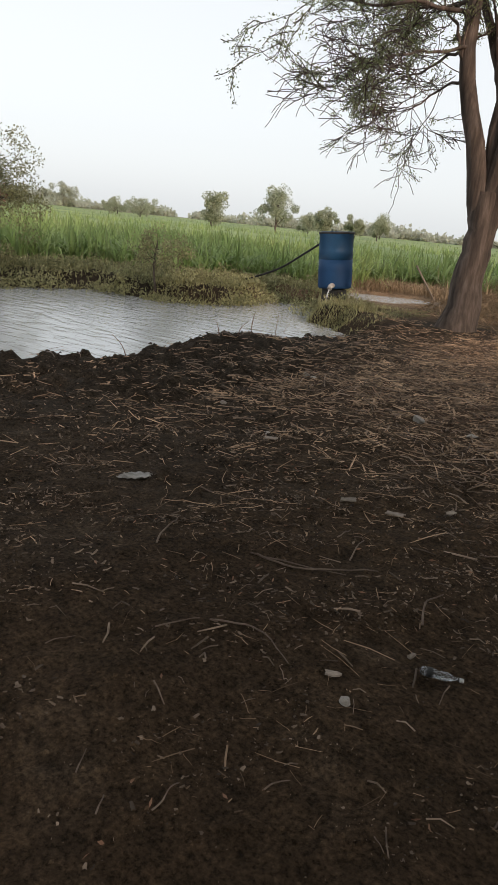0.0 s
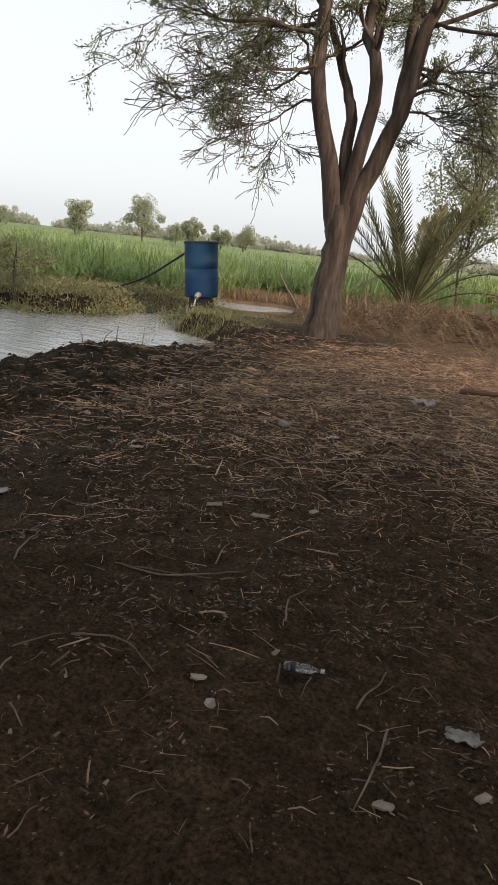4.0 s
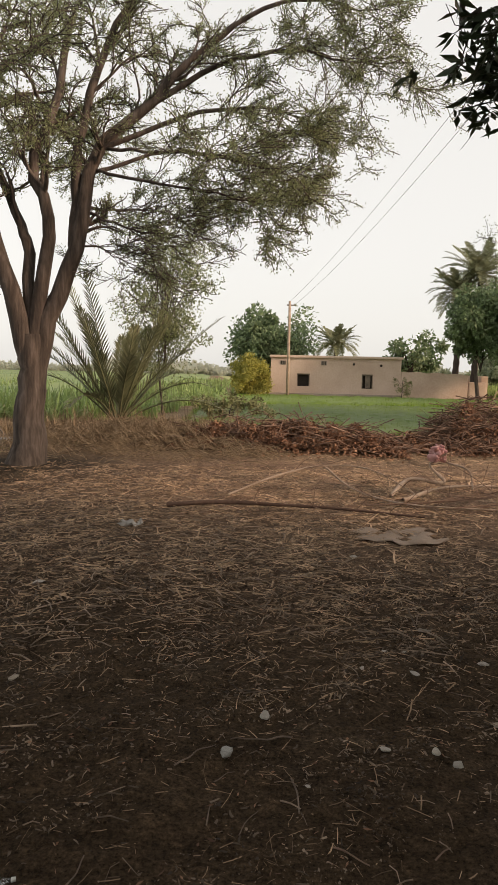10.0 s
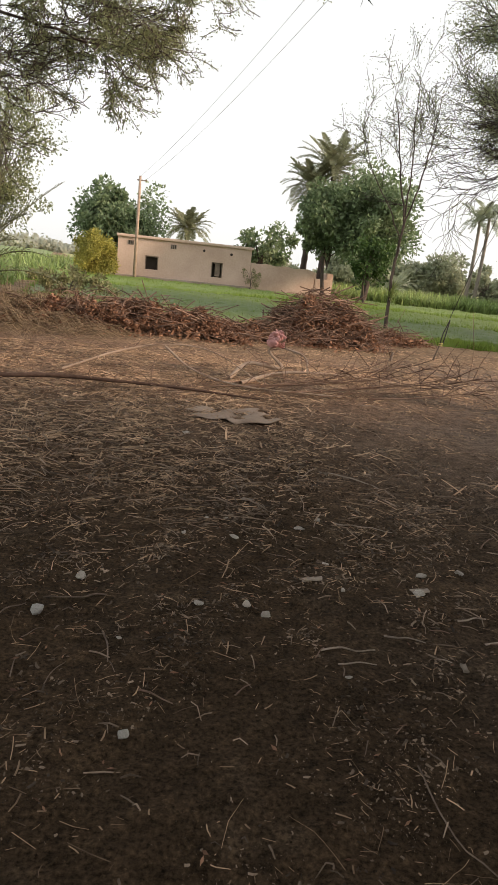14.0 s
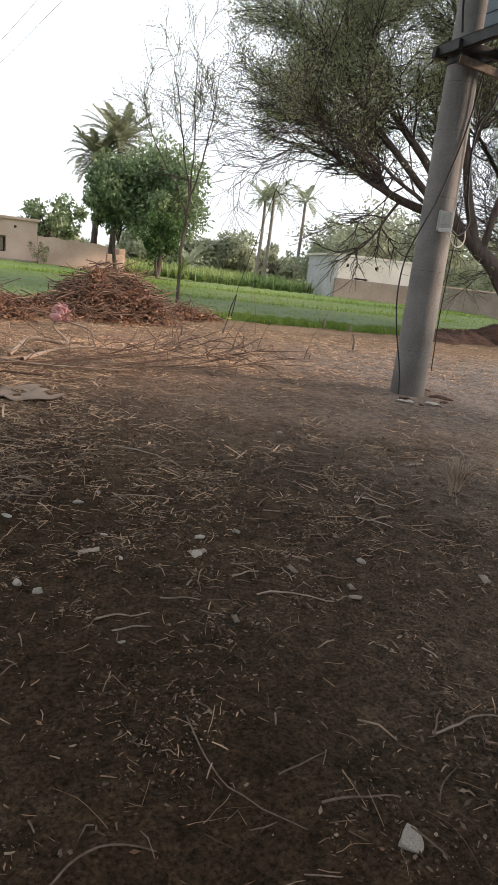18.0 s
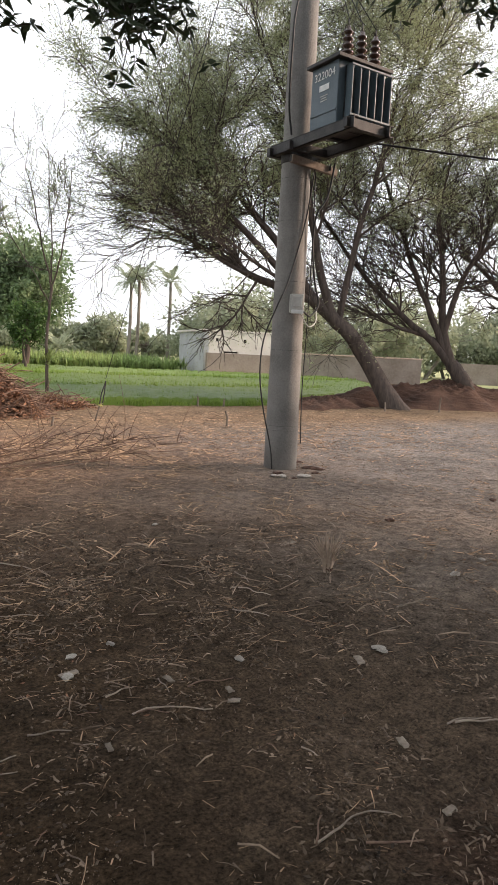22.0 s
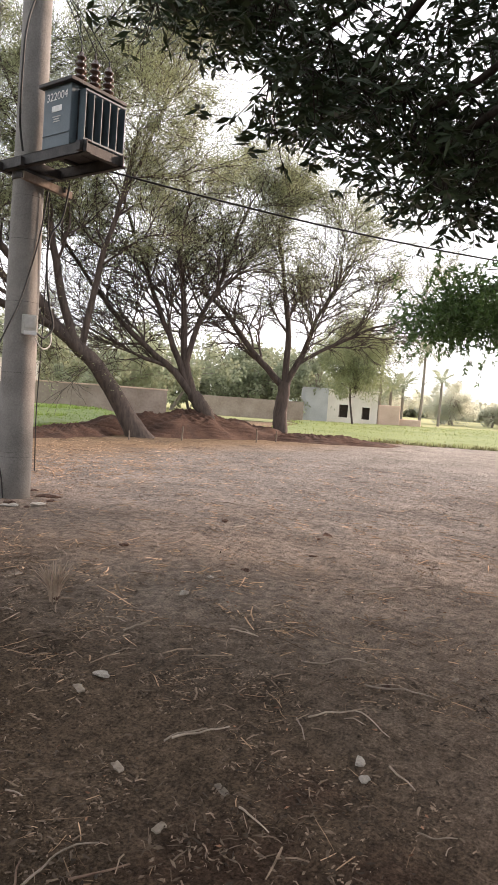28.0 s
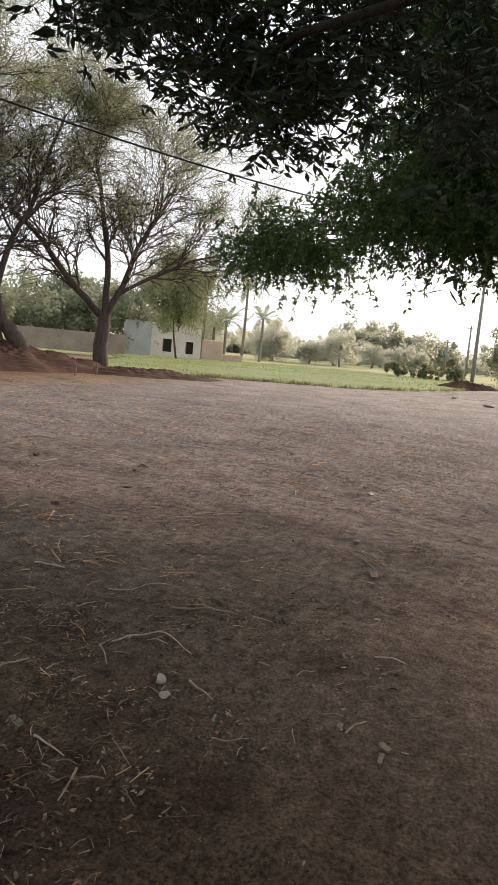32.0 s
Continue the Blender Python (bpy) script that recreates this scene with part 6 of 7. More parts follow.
# ---- straw heap under the palm bush ----
def straw_heap():
    rng = np.random.default_rng(91)
    lines = []
    for _ in range(2600):
        x, y = rng.uniform(-5.0, -0.6), rng.normal(12.2, 0.85)
        h = 0.42 * max(0, 1 - ((x + 3.0) / 2.4) ** 2) * max(0, 1 - ((y - 12.3) / 2.0) ** 2)
        z = h * rng.random() + 0.01
        a = rng.normal(-0.5, 0.5)
        ln = rng.uniform(0.2, 0.8)
        d = np.array([math.cos(a), math.sin(a), 0]) * ln
        lines.append((spline([(x, y, z), (x + d[0] * 0.5, y + d[1] * 0.5, z + rng.uniform(0.0, 0.14)), (x + d[0], y + d[1], max(z - 0.1, 0.01))], 5), np.full(5, rng.uniform(0.003, 0.006))))
    top = thing("straw_heap", "sprawling heap of dry brown reed stalks under palm", "straw")
    part("stalk_mat", tubes("stalks", lines, DRY_GRASS, 3), top, kind="stuff")
    r = scatter(rng, 900, -5.2, -1.2, 11.6, 14.6)
    part("upright_reed", mesh_of("upright", *blades(rng, r, 0.75, 0.006, 0.6, 4, 0.4), DRY_GRASS), top)


straw_heap()


# ---- cut branches, sack and cloth in the yard ----
def branch(name, pts, r0, r1, mat, label, twigs=0, seed=0, twig_len=0.6):
    rng = np.random.default_rng(seed)
    p = spline(pts, 22)
    base = p[0].copy()
    base[2] = 0
    top = thing(name, label, "branch", at=tuple(base))
    rad = np.linspace(r0, r1, 22) * (1 + 0.08 * rng.normal(0, 1, 22))
    part("stem", tubes("stem", [(p - base, rad)], mat, 9), top)
    lines = []
    for _ in range(twigs):
        i = rng.integers(6, 21)
        d = unit(p[min(i + 1, 21)] - p[i - 1] + rng.normal(0, 0.5, 3) * [1, 1, 0.5] + [0, 0, 0.15])
        ln = twig_len * rng.uniform(0.4, 1.2)
        q_ = spline([p[i] - base, p[i] - base + d * ln * 0.5 + rng.normal(0, 0.03, 3), p[i] - base + d * ln + [0, 0, rng.uniform(-0.1, 0.08)]], 6)
        q_[:, 2] = np.maximum(q_[:, 2], 0.01)
        lines.append((q_, np.linspace(0.0042, 0.0018, 6)))
    if lines:
        part("twig_work", tubes("twigs", lines, TWIG, 4), top, kind="stuff")
    return top


RED_BARK = material("reddish_bark", [(0.045, 0.027, 0.02), (0.125, 0.078, 0.058)], 6.0, 0.9, 0.6, 40)
branch("fallen_log", [(-1.1, 6.42, 0.05), (-0.6, 6.5, 0.08), (-0.1, 6.53, 0.07), (0.5, 6.56, 0.05), (1.3, 6.45, 0.02)], 0.027, 0.008, RED_BARK, "reddish brown fallen branch lying across yard", 12, 301, 0.4)
branch("fallen_branch", [(-0.6, 7.1, 0.05), (-0.1, 7.45, 0.22), (0.4, 7.6, 0.32), (0.9, 7.5, 0.3), (1.4, 7.2, 0.06)], 0.012, 0.005, PEELED, "pale peeled branch arching over ground", 10, 302)
branch("fallen_branch", [(0.4, 7.6, 0.3), (0.7, 7.3, 0.12), (1.2, 7.0, 0.04), (2.2, 6.9, 0.03)], 0.013, 0.006, PEELED, "thin peeled branch on the ground", 14, 303)
branch("fallen_branch", [(1.1, 7.5, 0.03), (1.35, 7.9, 0.16), (1.75, 8.0, 0.12), (1.6, 8.1, 0.3), (1.75, 8.0, 0.45)], 0.024, 0.014, PEELED, "twisted pale branch holding pink cloth", 6, 304)
branch("fallen_branch", [(1.2, 7.25, 0.03), (1.7, 7.75, 0.1), (2.4, 8.0, 0.1), (3.2, 8.0, 0.05)], 0.022, 0.006, PEELED, "pale branch lying across yard", 10, 305)
branch("fallen_branch", [(1.75, 7.9, 0.36), (1.95, 7.75, 0.3), (2.0, 7.7, 0.1)], 0.014, 0.008, PEELED, "short curved pale branch", 0, 306)
for k in range(7):
    x0, y0 = 0.8 + 0.28 * k, 6.9 + 0.1 * (k % 3)
    branch("twiggy_branch", [(x0, y0, 0.03), (x0 + 0.7, y0 - 0.02 + 0.06 * k % 0.3, 0.1), (x0 + 1.4, y0 + 0.12, 0.22), (x0 + 1.9, y0 + 0.2, 0.42 - 0.03 * k)], 0.007, 0.003, TWIG, "slender dry branch with fine twigs", 20, 310 + k, 0.6)


def cloth(name, at, size, mat, label, category, seed, turn=0.0, tall=0.03, droop=False):
    rng = np.random.default_rng(seed)
    n = 22
    u, v = np.meshgrid(np.linspace(-1, 1, n), np.linspace(-1, 1, n), indexing="ij")
    edge = 1 + 0.22 * bumps(np.sign(u) * u * u, v, seed, 4, 1.2)
    x, y = u * size[0] / 2 * edge, v * size[1] / 2 * (1 + 0.2 * bumps(u, v, seed + 1, 4, 1.0))
    z = tall * (0.5 + 0.5 * bumps(x / size[0], y / size[1], seed + 2, 6, 0.5)).clip(0) + 0.006
    if droop:
        z = size[1] * 0.5 * (1 - v) + 0.02 * bumps(u, v, seed + 3, 4, 0.6)
        y = 0.05 * bumps(u, v, seed + 4, 4, 0.7)
    k, l = np.meshgrid(np.arange(n - 1), np.arange(n - 1), indexing="ij")
    f = np.stack([k * n + l, (k + 1) * n + l, (k + 1) * n + l + 1, k * n + l + 1], -1).reshape(-1, 4)
    ob = thing(name, label, category, at=at, turn=turn, data=mesh_of(name, np.stack([x, y, z], -1).reshape(-1, 3), f, mat, True))
    so = ob.modifiers.new("thickness", "SOLIDIFY")
    so.thickness = 0.004
    return ob


cloth("sack", (0.9, 5.66, 0), (0.72, 0.5), SACKING, "flattened torn grey sack on bare ground", "sack", 401, 8, 0.03)
cloth("pink_cloth", (1.68, 8.05, 0.36), (0.16, 0.17), PINK, "scrap of pink cloth caught on branch", "cloth", 402, 30, 0.05, True)
cloth("plastic_bag", (-1.25, 5.66, 0), (0.17, 0.13), PLASTIC, "crumpled pale plastic bag on straw", "bag", 403, 20, 0.045)
cloth("plastic_scrap", (-2.1, 1.98, 0.0), (0.13, 0.06), PLASTIC, "torn pale plastic scrap on earth", "litter", 404, 60, 0.008)
cloth("plastic_scrap", (-0.07, 1.59, 0.0), (0.08, 0.045), PLASTIC, "torn pale plastic scrap on earth", "litter", 405, 10, 0.008)

# ---- stones and scraps that can be told apart ----
POND_STONES = [("a", (-1.77, 4.11), 0.056), ("b", (-1.40, 4.09), 0.044), ("c", (-2.84, 4.49), 0.035), ("a", (-0.64, 1.34), 0.019), ("b", (0.11, 2.58), 0.032), ("c", (0.28, 2.15), 0.012), ("a", (-2.96, 4.57), 0.037), ("b", (0.58, 4.99), 0.045),
          ("c", (0.54, 2.38), 0.023), ("a", (0.72, 2.40), 0.022), ("b", (0.73, 3.02), 0.026), ("c", (1.06, 3.17), 0.028), ("a", (1.18, 3.31), 0.023), ("b", (1.10, 2.78), 0.017), ("c", (1.49, 2.69), 0.030), ("a", (1.11, 2.52), 0.014),
          ("b", (0.63, 3.29), 0.017), ("c", (0.72, 3.27), 0.014), ("a", (0.51, 3.07), 0.016), ("b", (0.98, 1.93), 0.013)]
TRACK_STONES = [("c", (1.42, 2.52), 0.035), ("a", (1.69, 2.76), 0.026), ("b", (2.80, 4.63), 0.034), ("c", (2.12, 2.39), 0.030), ("a", (0.78, 2.32), 0.023), ("a", (1.40, 1.04), 0.04), ("c", (2.70, 2.14), 0.042), ("a", (3.95, 2.78), 0.041),
          ("b", (4.33, 2.88), 0.032), ("c", (4.85, 5.97), 0.060), ("a", (2.88, 1.00), 0.029), ("b", (5.19, 0.82), 0.023), ("c", (2.89, 0.33), 0.012), ("a", (-2.75, 3.32), 0.03), ("b", (-2.14, 2.98), 0.03), ("a", (27.3, 2.34), 0.17),
          ("b", (24.6, 0.99), 0.2), ("c", (3.9, 0.42), 0.02), ("c", (2.80, 0.94), 0.03), ("b", (4.93, 5.95), 0.07), ("c", (5.12, 5.82), 0.085), ("b", (6.9, 1.1), 0.05), ("a", (8.6, 2.4), 0.04)]
shapes = {"a": stone_mesh(1, (1.0, 0.9, 0.75)), "b": stone_mesh(2, (1.15, 0.7, 0.5)), "c": stone_mesh(3, (1.3, 0.65, 0.4))}
for k, (kind_, (x, y), size) in enumerate(POND_STONES + TRACK_STONES):
    ob = thing("stone", "pale rough stone lying on bare earth", "stone", "loose stones", at=(x, y, float(ground_z(x, y)) + size * 0.2), turn=k * 67, data=shapes[kind_])
    ob.scale = (size, size, size)
CHIP = material("weathered_chip", [(0.16, 0.13, 0.102), (0.36, 0.3, 0.245)], 14.0, 0.9, 0.4, 80, objects=0.3)
SCRAPS = [(-2.06, 2.91, 0.085, 0.067, 10), (-1.12, 2.54, 0.097, 0.064, 5), (-0.98, 2.79, 0.051, 0.045, 70), (-1.33, 2.50, 0.079, 0.079, 30), (-0.72, 1.41, 0.047, 0.034, 20), (-0.61, 1.65, 0.027, 0.027, 80), (-0.17, 1.27, 0.050, 0.037, 15), (0.01, 1.41, 0.035, 0.035, 60), (1.00, 2.59, 0.103, 0.051, 8), (0.85, 3.56, 0.073, 0.073, -40), (0.78, 1.07, 0.097, 0.066, 12), (1.43, 2.54, 0.081, 0.052, 0), (2.55, 2.11, 0.077, 0.056, 75), (2.28, 1.59, 0.060, 0.057, 80), (1.37, 1.98, 0.044, 0.035, 85), (6.05, 3.94, 0.166, 0.097, -10), (4.59, 0.58, 0.101, 0.089, 20), (2.41, 1.25, 0.069, 0.045, 70), (2.12, 1.25, 0.045, 0.045, -5), (1.75, 2.32, 0.055, 0.04, 100), (1.9, 2.08, 0.06, 0.045, -30), (1.93, 2.16, 0.039, 0.039, 90), (3.4, 3.76, 0.133, 0.068, 10), (3.84, 1.0, 0.056, 0.029, 0), (2.9, 0.34, 0.031, 0.032, 0), (2.84, 0.18, 0.046, 0.042, 60), (2.77, 0.18, 0.06, 0.025, 0)]
for k, (x, y, a, b, t) in enumerate(SCRAPS):
    rng = np.random.default_rng(700 + k)
    bm = bmesh.new()
    bmesh.ops.create_grid(bm, x_segments=4, y_segments=2, size=0.5)
    for v in bm.verts:
        v.co = (v.co.x * a * 0.85 * (1 + 0.1 * rng.normal()), v.co.y * b * 0.5 * (1 + 0.15 * rng.normal()), 0.002 * rng.random() + 0.12 * b * (v.co.x + 0.5))
    extra = bmesh.ops.extrude_face_region(bm, geom=list(bm.faces))
    for v in extra["geom"]:
        if isinstance(v, bmesh.types.BMVert):
            v.co.z += 0.006
    thing("wood_chip", "flat weathered wood chip on bare earth", "litter", "wood chips", at=(x, y, float(ground_z(x, y)) + 0.002), turn=t, data=bm_mesh("chip", bm, CHIP))
for k, (x, y, size, a) in enumerate(((0.0, 2.27, 0.035, 70), (0.32, 1.66, 0.02, 20))):
    ob = thing("paper_scrap", "crumpled pale paper scrap on earth", "litter", "paper scraps", at=(x, y, float(ground_z(x, y)) + size * 0.35), turn=a, data=stone_mesh(40 + k, (1.2, 0.7, 0.6), PLASTIC))
    ob.scale = (size, size, size)
bottle = thing("plastic_bottle", "crushed clear plastic bottle lying on earth", "bottle", at=(-0.51, 1.6, 0.012), turn=20)
bottle.scale = (0.62, 0.62, 0.42)
part("body", turned("body", [(0.008, 0), (0.026, 0.01), (0.027, 0.06), (0.022, 0.075), (0.026, 0.09), (0.025, 0.115), (0.01, 0.15), (0.01, 0.165)], CLEAR, 14), bottle).matrix_basis = pose(-0.08, 0, 0.008, 0, 90, 0)
part("cap", turned("cap", [(0.012, 0), (0.012, 0.018)], BOX_GREY, 12), bottle).matrix_basis = pose(0.085, 0, 0.008, 0, 90, 0)
part("label_band", turned("label_band", [(0.0275, 0.03), (0.0278, 0.055)], WIRE, 14), bottle, "dark label band").matrix_basis = pose(-0.08, 0, 0.008, 0, 90, 0)
tuft = thing("dry_tuft", "dry uprooted grass tuft on bare earth", "grass", at=(3.26, 3.18, 0))
rng = np.random.default_rng(95)
twigs = []
for k in range(46):
    a, lean, ln = rng.uniform(0, 2 * math.pi), rng.uniform(0.03, 0.13), rng.uniform(0.13, 0.22)
    foot = np.array([math.cos(a), math.sin(a), 0]) * 0.018
    twigs.append((spline([foot - [0, 0, 0.01], foot * 2.2 + [0, 0, ln * 0.5], foot / 0.018 * lean + [0, 0, ln]], 5), np.linspace(0.0055, 0.0024, 5)))
part("stem_fan", tubes("stem_fan", twigs, PEELED, 5), tuft, kind="stuff")
part("root", stone_mesh(77, (0.035, 0.03, 0.03), RED_SOIL), tuft, "dark root clod").location = (0, 0, 0.015)
PEGS = [(6.97, 10.44, 0.28), (8.64, 14.5, 0.25), (15.05, 12.74, 0.4), (17.55, 12.0, 0.4), (18.6, 12.0, 0.35), (9.3, 14.4, 0.2), (11.6, 14.2, 0.2), (13.2, 12.9, 0.25), (4.0, 10.9, 0.15)]
for k, (x, y, h) in enumerate(PEGS):
    thing("wooden_peg", "short wooden peg driven into ground", "peg", "pegs", at=(x, y, 0), data=tubes("peg", [([(0, 0, -0.1), (0.02, 0, h * 0.6), (0.03 * (k % 3 - 1), 0, h)], [0.024, 0.022, 0.018])], WOODEN, 7))
PLANTED = [(-4.46, 4.07, 0.24, 0.16, 225), (-4.15, 5.1, 0.16, 0.12, 20), (-4.05, 5.2, 0.2, 0.05, 90), (-4.25, 5.0, 0.12, 0.14, 160), (-5.0, 6.9, 0.5, 0.06, 100), (-5.4, 7.6, 0.3, 0.08, 40)]
CLODS = [(5.62, 6.3, 0.1), (5.0, 6.1, 0.09), (5.4, 5.95, 0.06), (4.59, 3.99, 0.045), (4.99, 5.83, 0.043), (5.77, 6.75, 0.055), (3.12, 7.00, 0.026), (6.42, 3.17, 0.055), (6.21, 3.14, 0.022), (4.72, 2.87, 0.037), (6.22, 4.25, 0.041), (1.49, 3.45, 0.013), (3.01, 6.79, 0.025), (0.45, 6.24, 0.040), (4.48, 6.74, 0.027), (3.52, 1.20, 0.025), (5.60, 2.83, 0.028)]
for x, y, ln, lean, a in PLANTED:
    c, w = math.cos(radians(a)), math.sin(radians(a))
    p = spline([(0, 0, -0.08), (c * lean * 0.4, w * lean * 0.4, ln * 0.55), (c * lean, w * lean, ln)], 8)
    thing("stick", "thin dead twig standing in muddy bank", "stick", "standing twigs", at=(x, y, float(ground_z(x, y))), data=tubes("twig", [(p, np.linspace(0.006, 0.002, 8))], TWIG, 5))
for x, y, size in CLODS:
    ob = thing("soil_clod", "dark crumbly clod lying on trodden earth", "clod", "dark clods", at=(x, y, float(ground_z(x, y))), turn=x * 90, data=stone_mesh(int(x * 10), (1.4, 1.0, 0.45), RED_SOIL))
    ob.scale = (size, size, size)
# x, y, length, direction, bow
POND_STICKS = [(-1.59, 1.67, 0.29, 119, 0.00), (-1.75, 2.14, 0.20, 8, 0.00), (-0.67, 1.92, 0.21, 97, 0.12), (-0.32, 1.64, 0.19, 85, 0.01), (-0.23, 1.38, 0.31, -86, 0.03), (-1.32, 1.00, 0.08, 63, 0.00), (-0.94, 0.77, 0.07, 124, 0.00), (-0.75, 0.83, 0.09, 97, -0.06), (-0.61, 1.02, 0.06, 62, 0.00), (-1.09, 1.89, 0.42, 30, -0.15), (-0.96, 1.35, 0.27, 3, 0.23), (-1.15, 1.27, 0.13, 60, 0.00), (-0.18, 1.24, 0.06, -59, 0.00), (-1.05, 2.10, 0.20, 105, 0.00), (-0.37, 1.02, 0.04, -34, 0.00), (-0.82, 0.72, 0.05, 122, 0.00), (0.11, 1.95, 0.13, 70, 0.00), (0.01, 2.16, 0.09, 50, 0.00), (-0.10, 2.25, 0.19, 53, 0.01)]
YARD_STICKS = [(-0.01, 1.97, 0.10, 89, 0.00), (-1.13, 1.83, 0.34, 19, -0.00), (0.11, 2.41, 0.22, -167, 0.00), (-1.16, 2.19, 0.14, 100, 0.00), (1.02, 2.09, 0.18, -1, 0.11), (0.92, 2.07, 0.09, 59, 0.00), (1.40, 3.26, 0.30, -6, 0.00), (0.11, 2.76, 0.20, 20, 0.00), (0.27, 1.98, 0.06, -72, 0.00), (0.40, 1.84, 0.11, -29, 0.00), (0.24, 2.09, 0.17, -80, 0.00), (0.65, 1.87, 0.07, 45, 0.00), (1.24, 2.17, 0.14, -22, 0.00), (1.13, 1.34, 0.45, -73, -0.15), (1.28, 1.31, 0.16, 16, -0.06), (1.90, 2.25, 0.20, -3, 0.00), (0.76, 1.15, 0.24, 11, 0.22), (3.38, 3.74, 0.15, 9, 0.00), (1.61, 1.17, 0.15, 35, 0.00)]
TRACK_STICKS = [(1.74, 1.38, 0.11, 43, 0.00), (1.36, 1.17, 0.20, -7, 0.00), (2.00, 3.14, 0.22, 48, 0.00), (1.83, 1.33, 0.25, -6, 0.16), (1.59, 2.14, 0.13, -29, 0.00), (1.72, 2.30, 0.12, -96, 0.00), (2.60, 3.03, 0.24, -59, 0.00), (2.60, 1.57, 0.18, -20, 0.00), (1.07, 1.70, 0.06, 43, 0.00), (1.12, 1.58, 0.08, -70, 0.00), (1.88, 1.23, 0.16, -28, 0.00), (3.05, 1.14, 0.32, -77, 0.33), (2.88, 0.84, 0.15, -121, 0.00), (3.64, 2.08, 0.21, -98, 0.00), (4.88, 0.71, 0.36, -136, 0.03), (2.66, 0.63, 0.12, -57, -0.12), (2.78, 0.46, 0.08, -155, 0.00), (3.20, 0.55, 0.10, -27, 0.00), (4.98, 0.72, 0.06, -111, 0.00), (3.54, 1.20, 0.10, -63, 0.00), (5.33, 1.81, 0.27, -29, 0.00), (2.35, 1.08, 0.14, -105, 0.00)]
LOOSE_STICKS = [(2.43, 2.77, 0.19, -48, 0.02), (1.67, 2.12, 0.29, -18, 0.02), (3.30, 2.53, 0.28, 13, 0.02), (1.55, 2.32, 0.13, 16, 0.02), (1.85, 1.76, 0.06, -87, 0.02), (1.94, 1.68, 0.07, -80, 0.02), (1.39, 2.23, 0.07, -15, 0.02), (1.03, 2.01, 0.13, 4, 0.02), (2.67, 3.23, 0.19, -98, 0.02), (1.53, 4.05, 0.41, -42, 0.02), (4.02, 4.07, 0.35, -115, 0.02), (1.33, 2.04, 0.05, -28, 0.02), (2.91, 3.14, 0.10, -72, 0.02), (3.31, 2.71, 0.12, -75, 0.02), (3.00, 2.32, 0.12, -17, 0.02), (2.41, 6.56, 0.27, -9, 0.02), (3.75, 5.26, 0.19, -31, 0.02), (2.64, 1.53, 0.23, -28, 0.02), (3.66, 2.10, 0.25, -103, 0.02)]
CORNER_STICKS = [(3.88, 1.99, 0.28, -37, 0.0), (3.63, 1.50, 0.37, -48, 0.0), (2.93, 1.28, 0.16, -137, 0.0), (3.10, 1.14, 0.09, -78, 0.0), (2.62, 0.58, 0.05, 1, 0.0), (2.92, 0.29, 0.12, -22, 0.0), (4.83, 0.69, 0.38, -132, 0.0), (4.76, 0.67, 0.30, -140, 0.0), (4.89, 0.65, 0.34, -145, 0.0), (4.17, 0.36, 0.15, -16, 0.0), (2.95, 0.38, 0.07, -77, 0.0), (3.52, 1.13, 0.32, -72, 0.0), (4.99, 2.07, 0.30, -38, 0.0), (5.26, 1.87, 0.35, -66, 0.0), (5.30, 1.78, 0.22, -36, 0.0), (6.06, 1.10, 0.21, -105, 0.0), (3.46, 0.28, 0.12, -80, 0.0), (4.03, 2.31, 0.16, -97, 0.0), (4.19, 2.22, 0.18, 5, 0.0)]
for k, (x, y, ln, a, bow) in enumerate(POND_STICKS + YARD_STICKS + TRACK_STICKS + LOOSE_STICKS + CORNER_STICKS):
    rng = np.random.default_rng(500 + k)
    c, w = math.cos(radians(a)), math.sin(radians(a))
    q_ = np.array([(-0.5, 0), (-0.2, 0.75 * bow + rng.normal(0, 0.03)), (0.1, bow + rng.normal(0, 0.03)), (0.5, 0)]) * ln
    r0 = min(0.0055, 0.002 + 0.015 * ln) * rng.uniform(0.8, 1.3) * (0.62 if x < 0.4 or math.hypot(x - 0.4, y) < 1.75 else 0.8)
    p = spline(np.stack([q_[:, 0] * c - q_[:, 1] * w, q_[:, 0] * w + q_[:, 1] * c, [0, 0.004, 0.006, 0]], 1), 12)
    base = float(ground_z(x, y))
    p[:, 2] += ground_z(p[:, 0] + x, p[:, 1] + y) - base + r0 * 1.2
    thing("stick", "bowed dry stick lying on bare earth" if bow else "thin dry stick lying on bare earth", "stick", "fallen sticks", at=(x, y, base),
          data=tubes("stick", [(p, np.linspace(r0, r0 * 0.55, 12))], OLD_STICK if x < 0.4 or math.hypot(x - 0.4, y) < 1.75 else PALE_STICK if x > 2.4 or k % 2 else TWIG, 6))


# ---- straw, leaf scraps and crumbs over the yard ----
def yard_density(x, y, rng):
    """Share of strewn straw: a thick mat by the tree, a warm strip before the fields, loose drifts elsewhere."""
    mat = 1.25 * np.exp(-(((x + 1.0) / 2.3) ** 4 + ((y - 5.6) / 2.6) ** 2))
    warm = 0.95 * np.exp(-(((x - 4) / 6) ** 4 + ((y - 10.0) / 2.6) ** 4))
    base = 0.17 + 0.14 * np.exp(-(((x - 0.5) / 2) ** 2 + ((y - 2.4) / 2.0) ** 2))
    drift = np.clip(0.35 + 0.75 * bumps(x, y, 24, 8, 0.55), 0.04, 1.6)
    patch = 0.75 + 0.35 * bumps(x, y, 17, 7, 1.1)
    d = poly_inside(x, y, POND)
    return (rng.random(len(x)) < np.clip((mat + warm) * patch + base * drift, 0.004, 1)) & (d > 0.15)


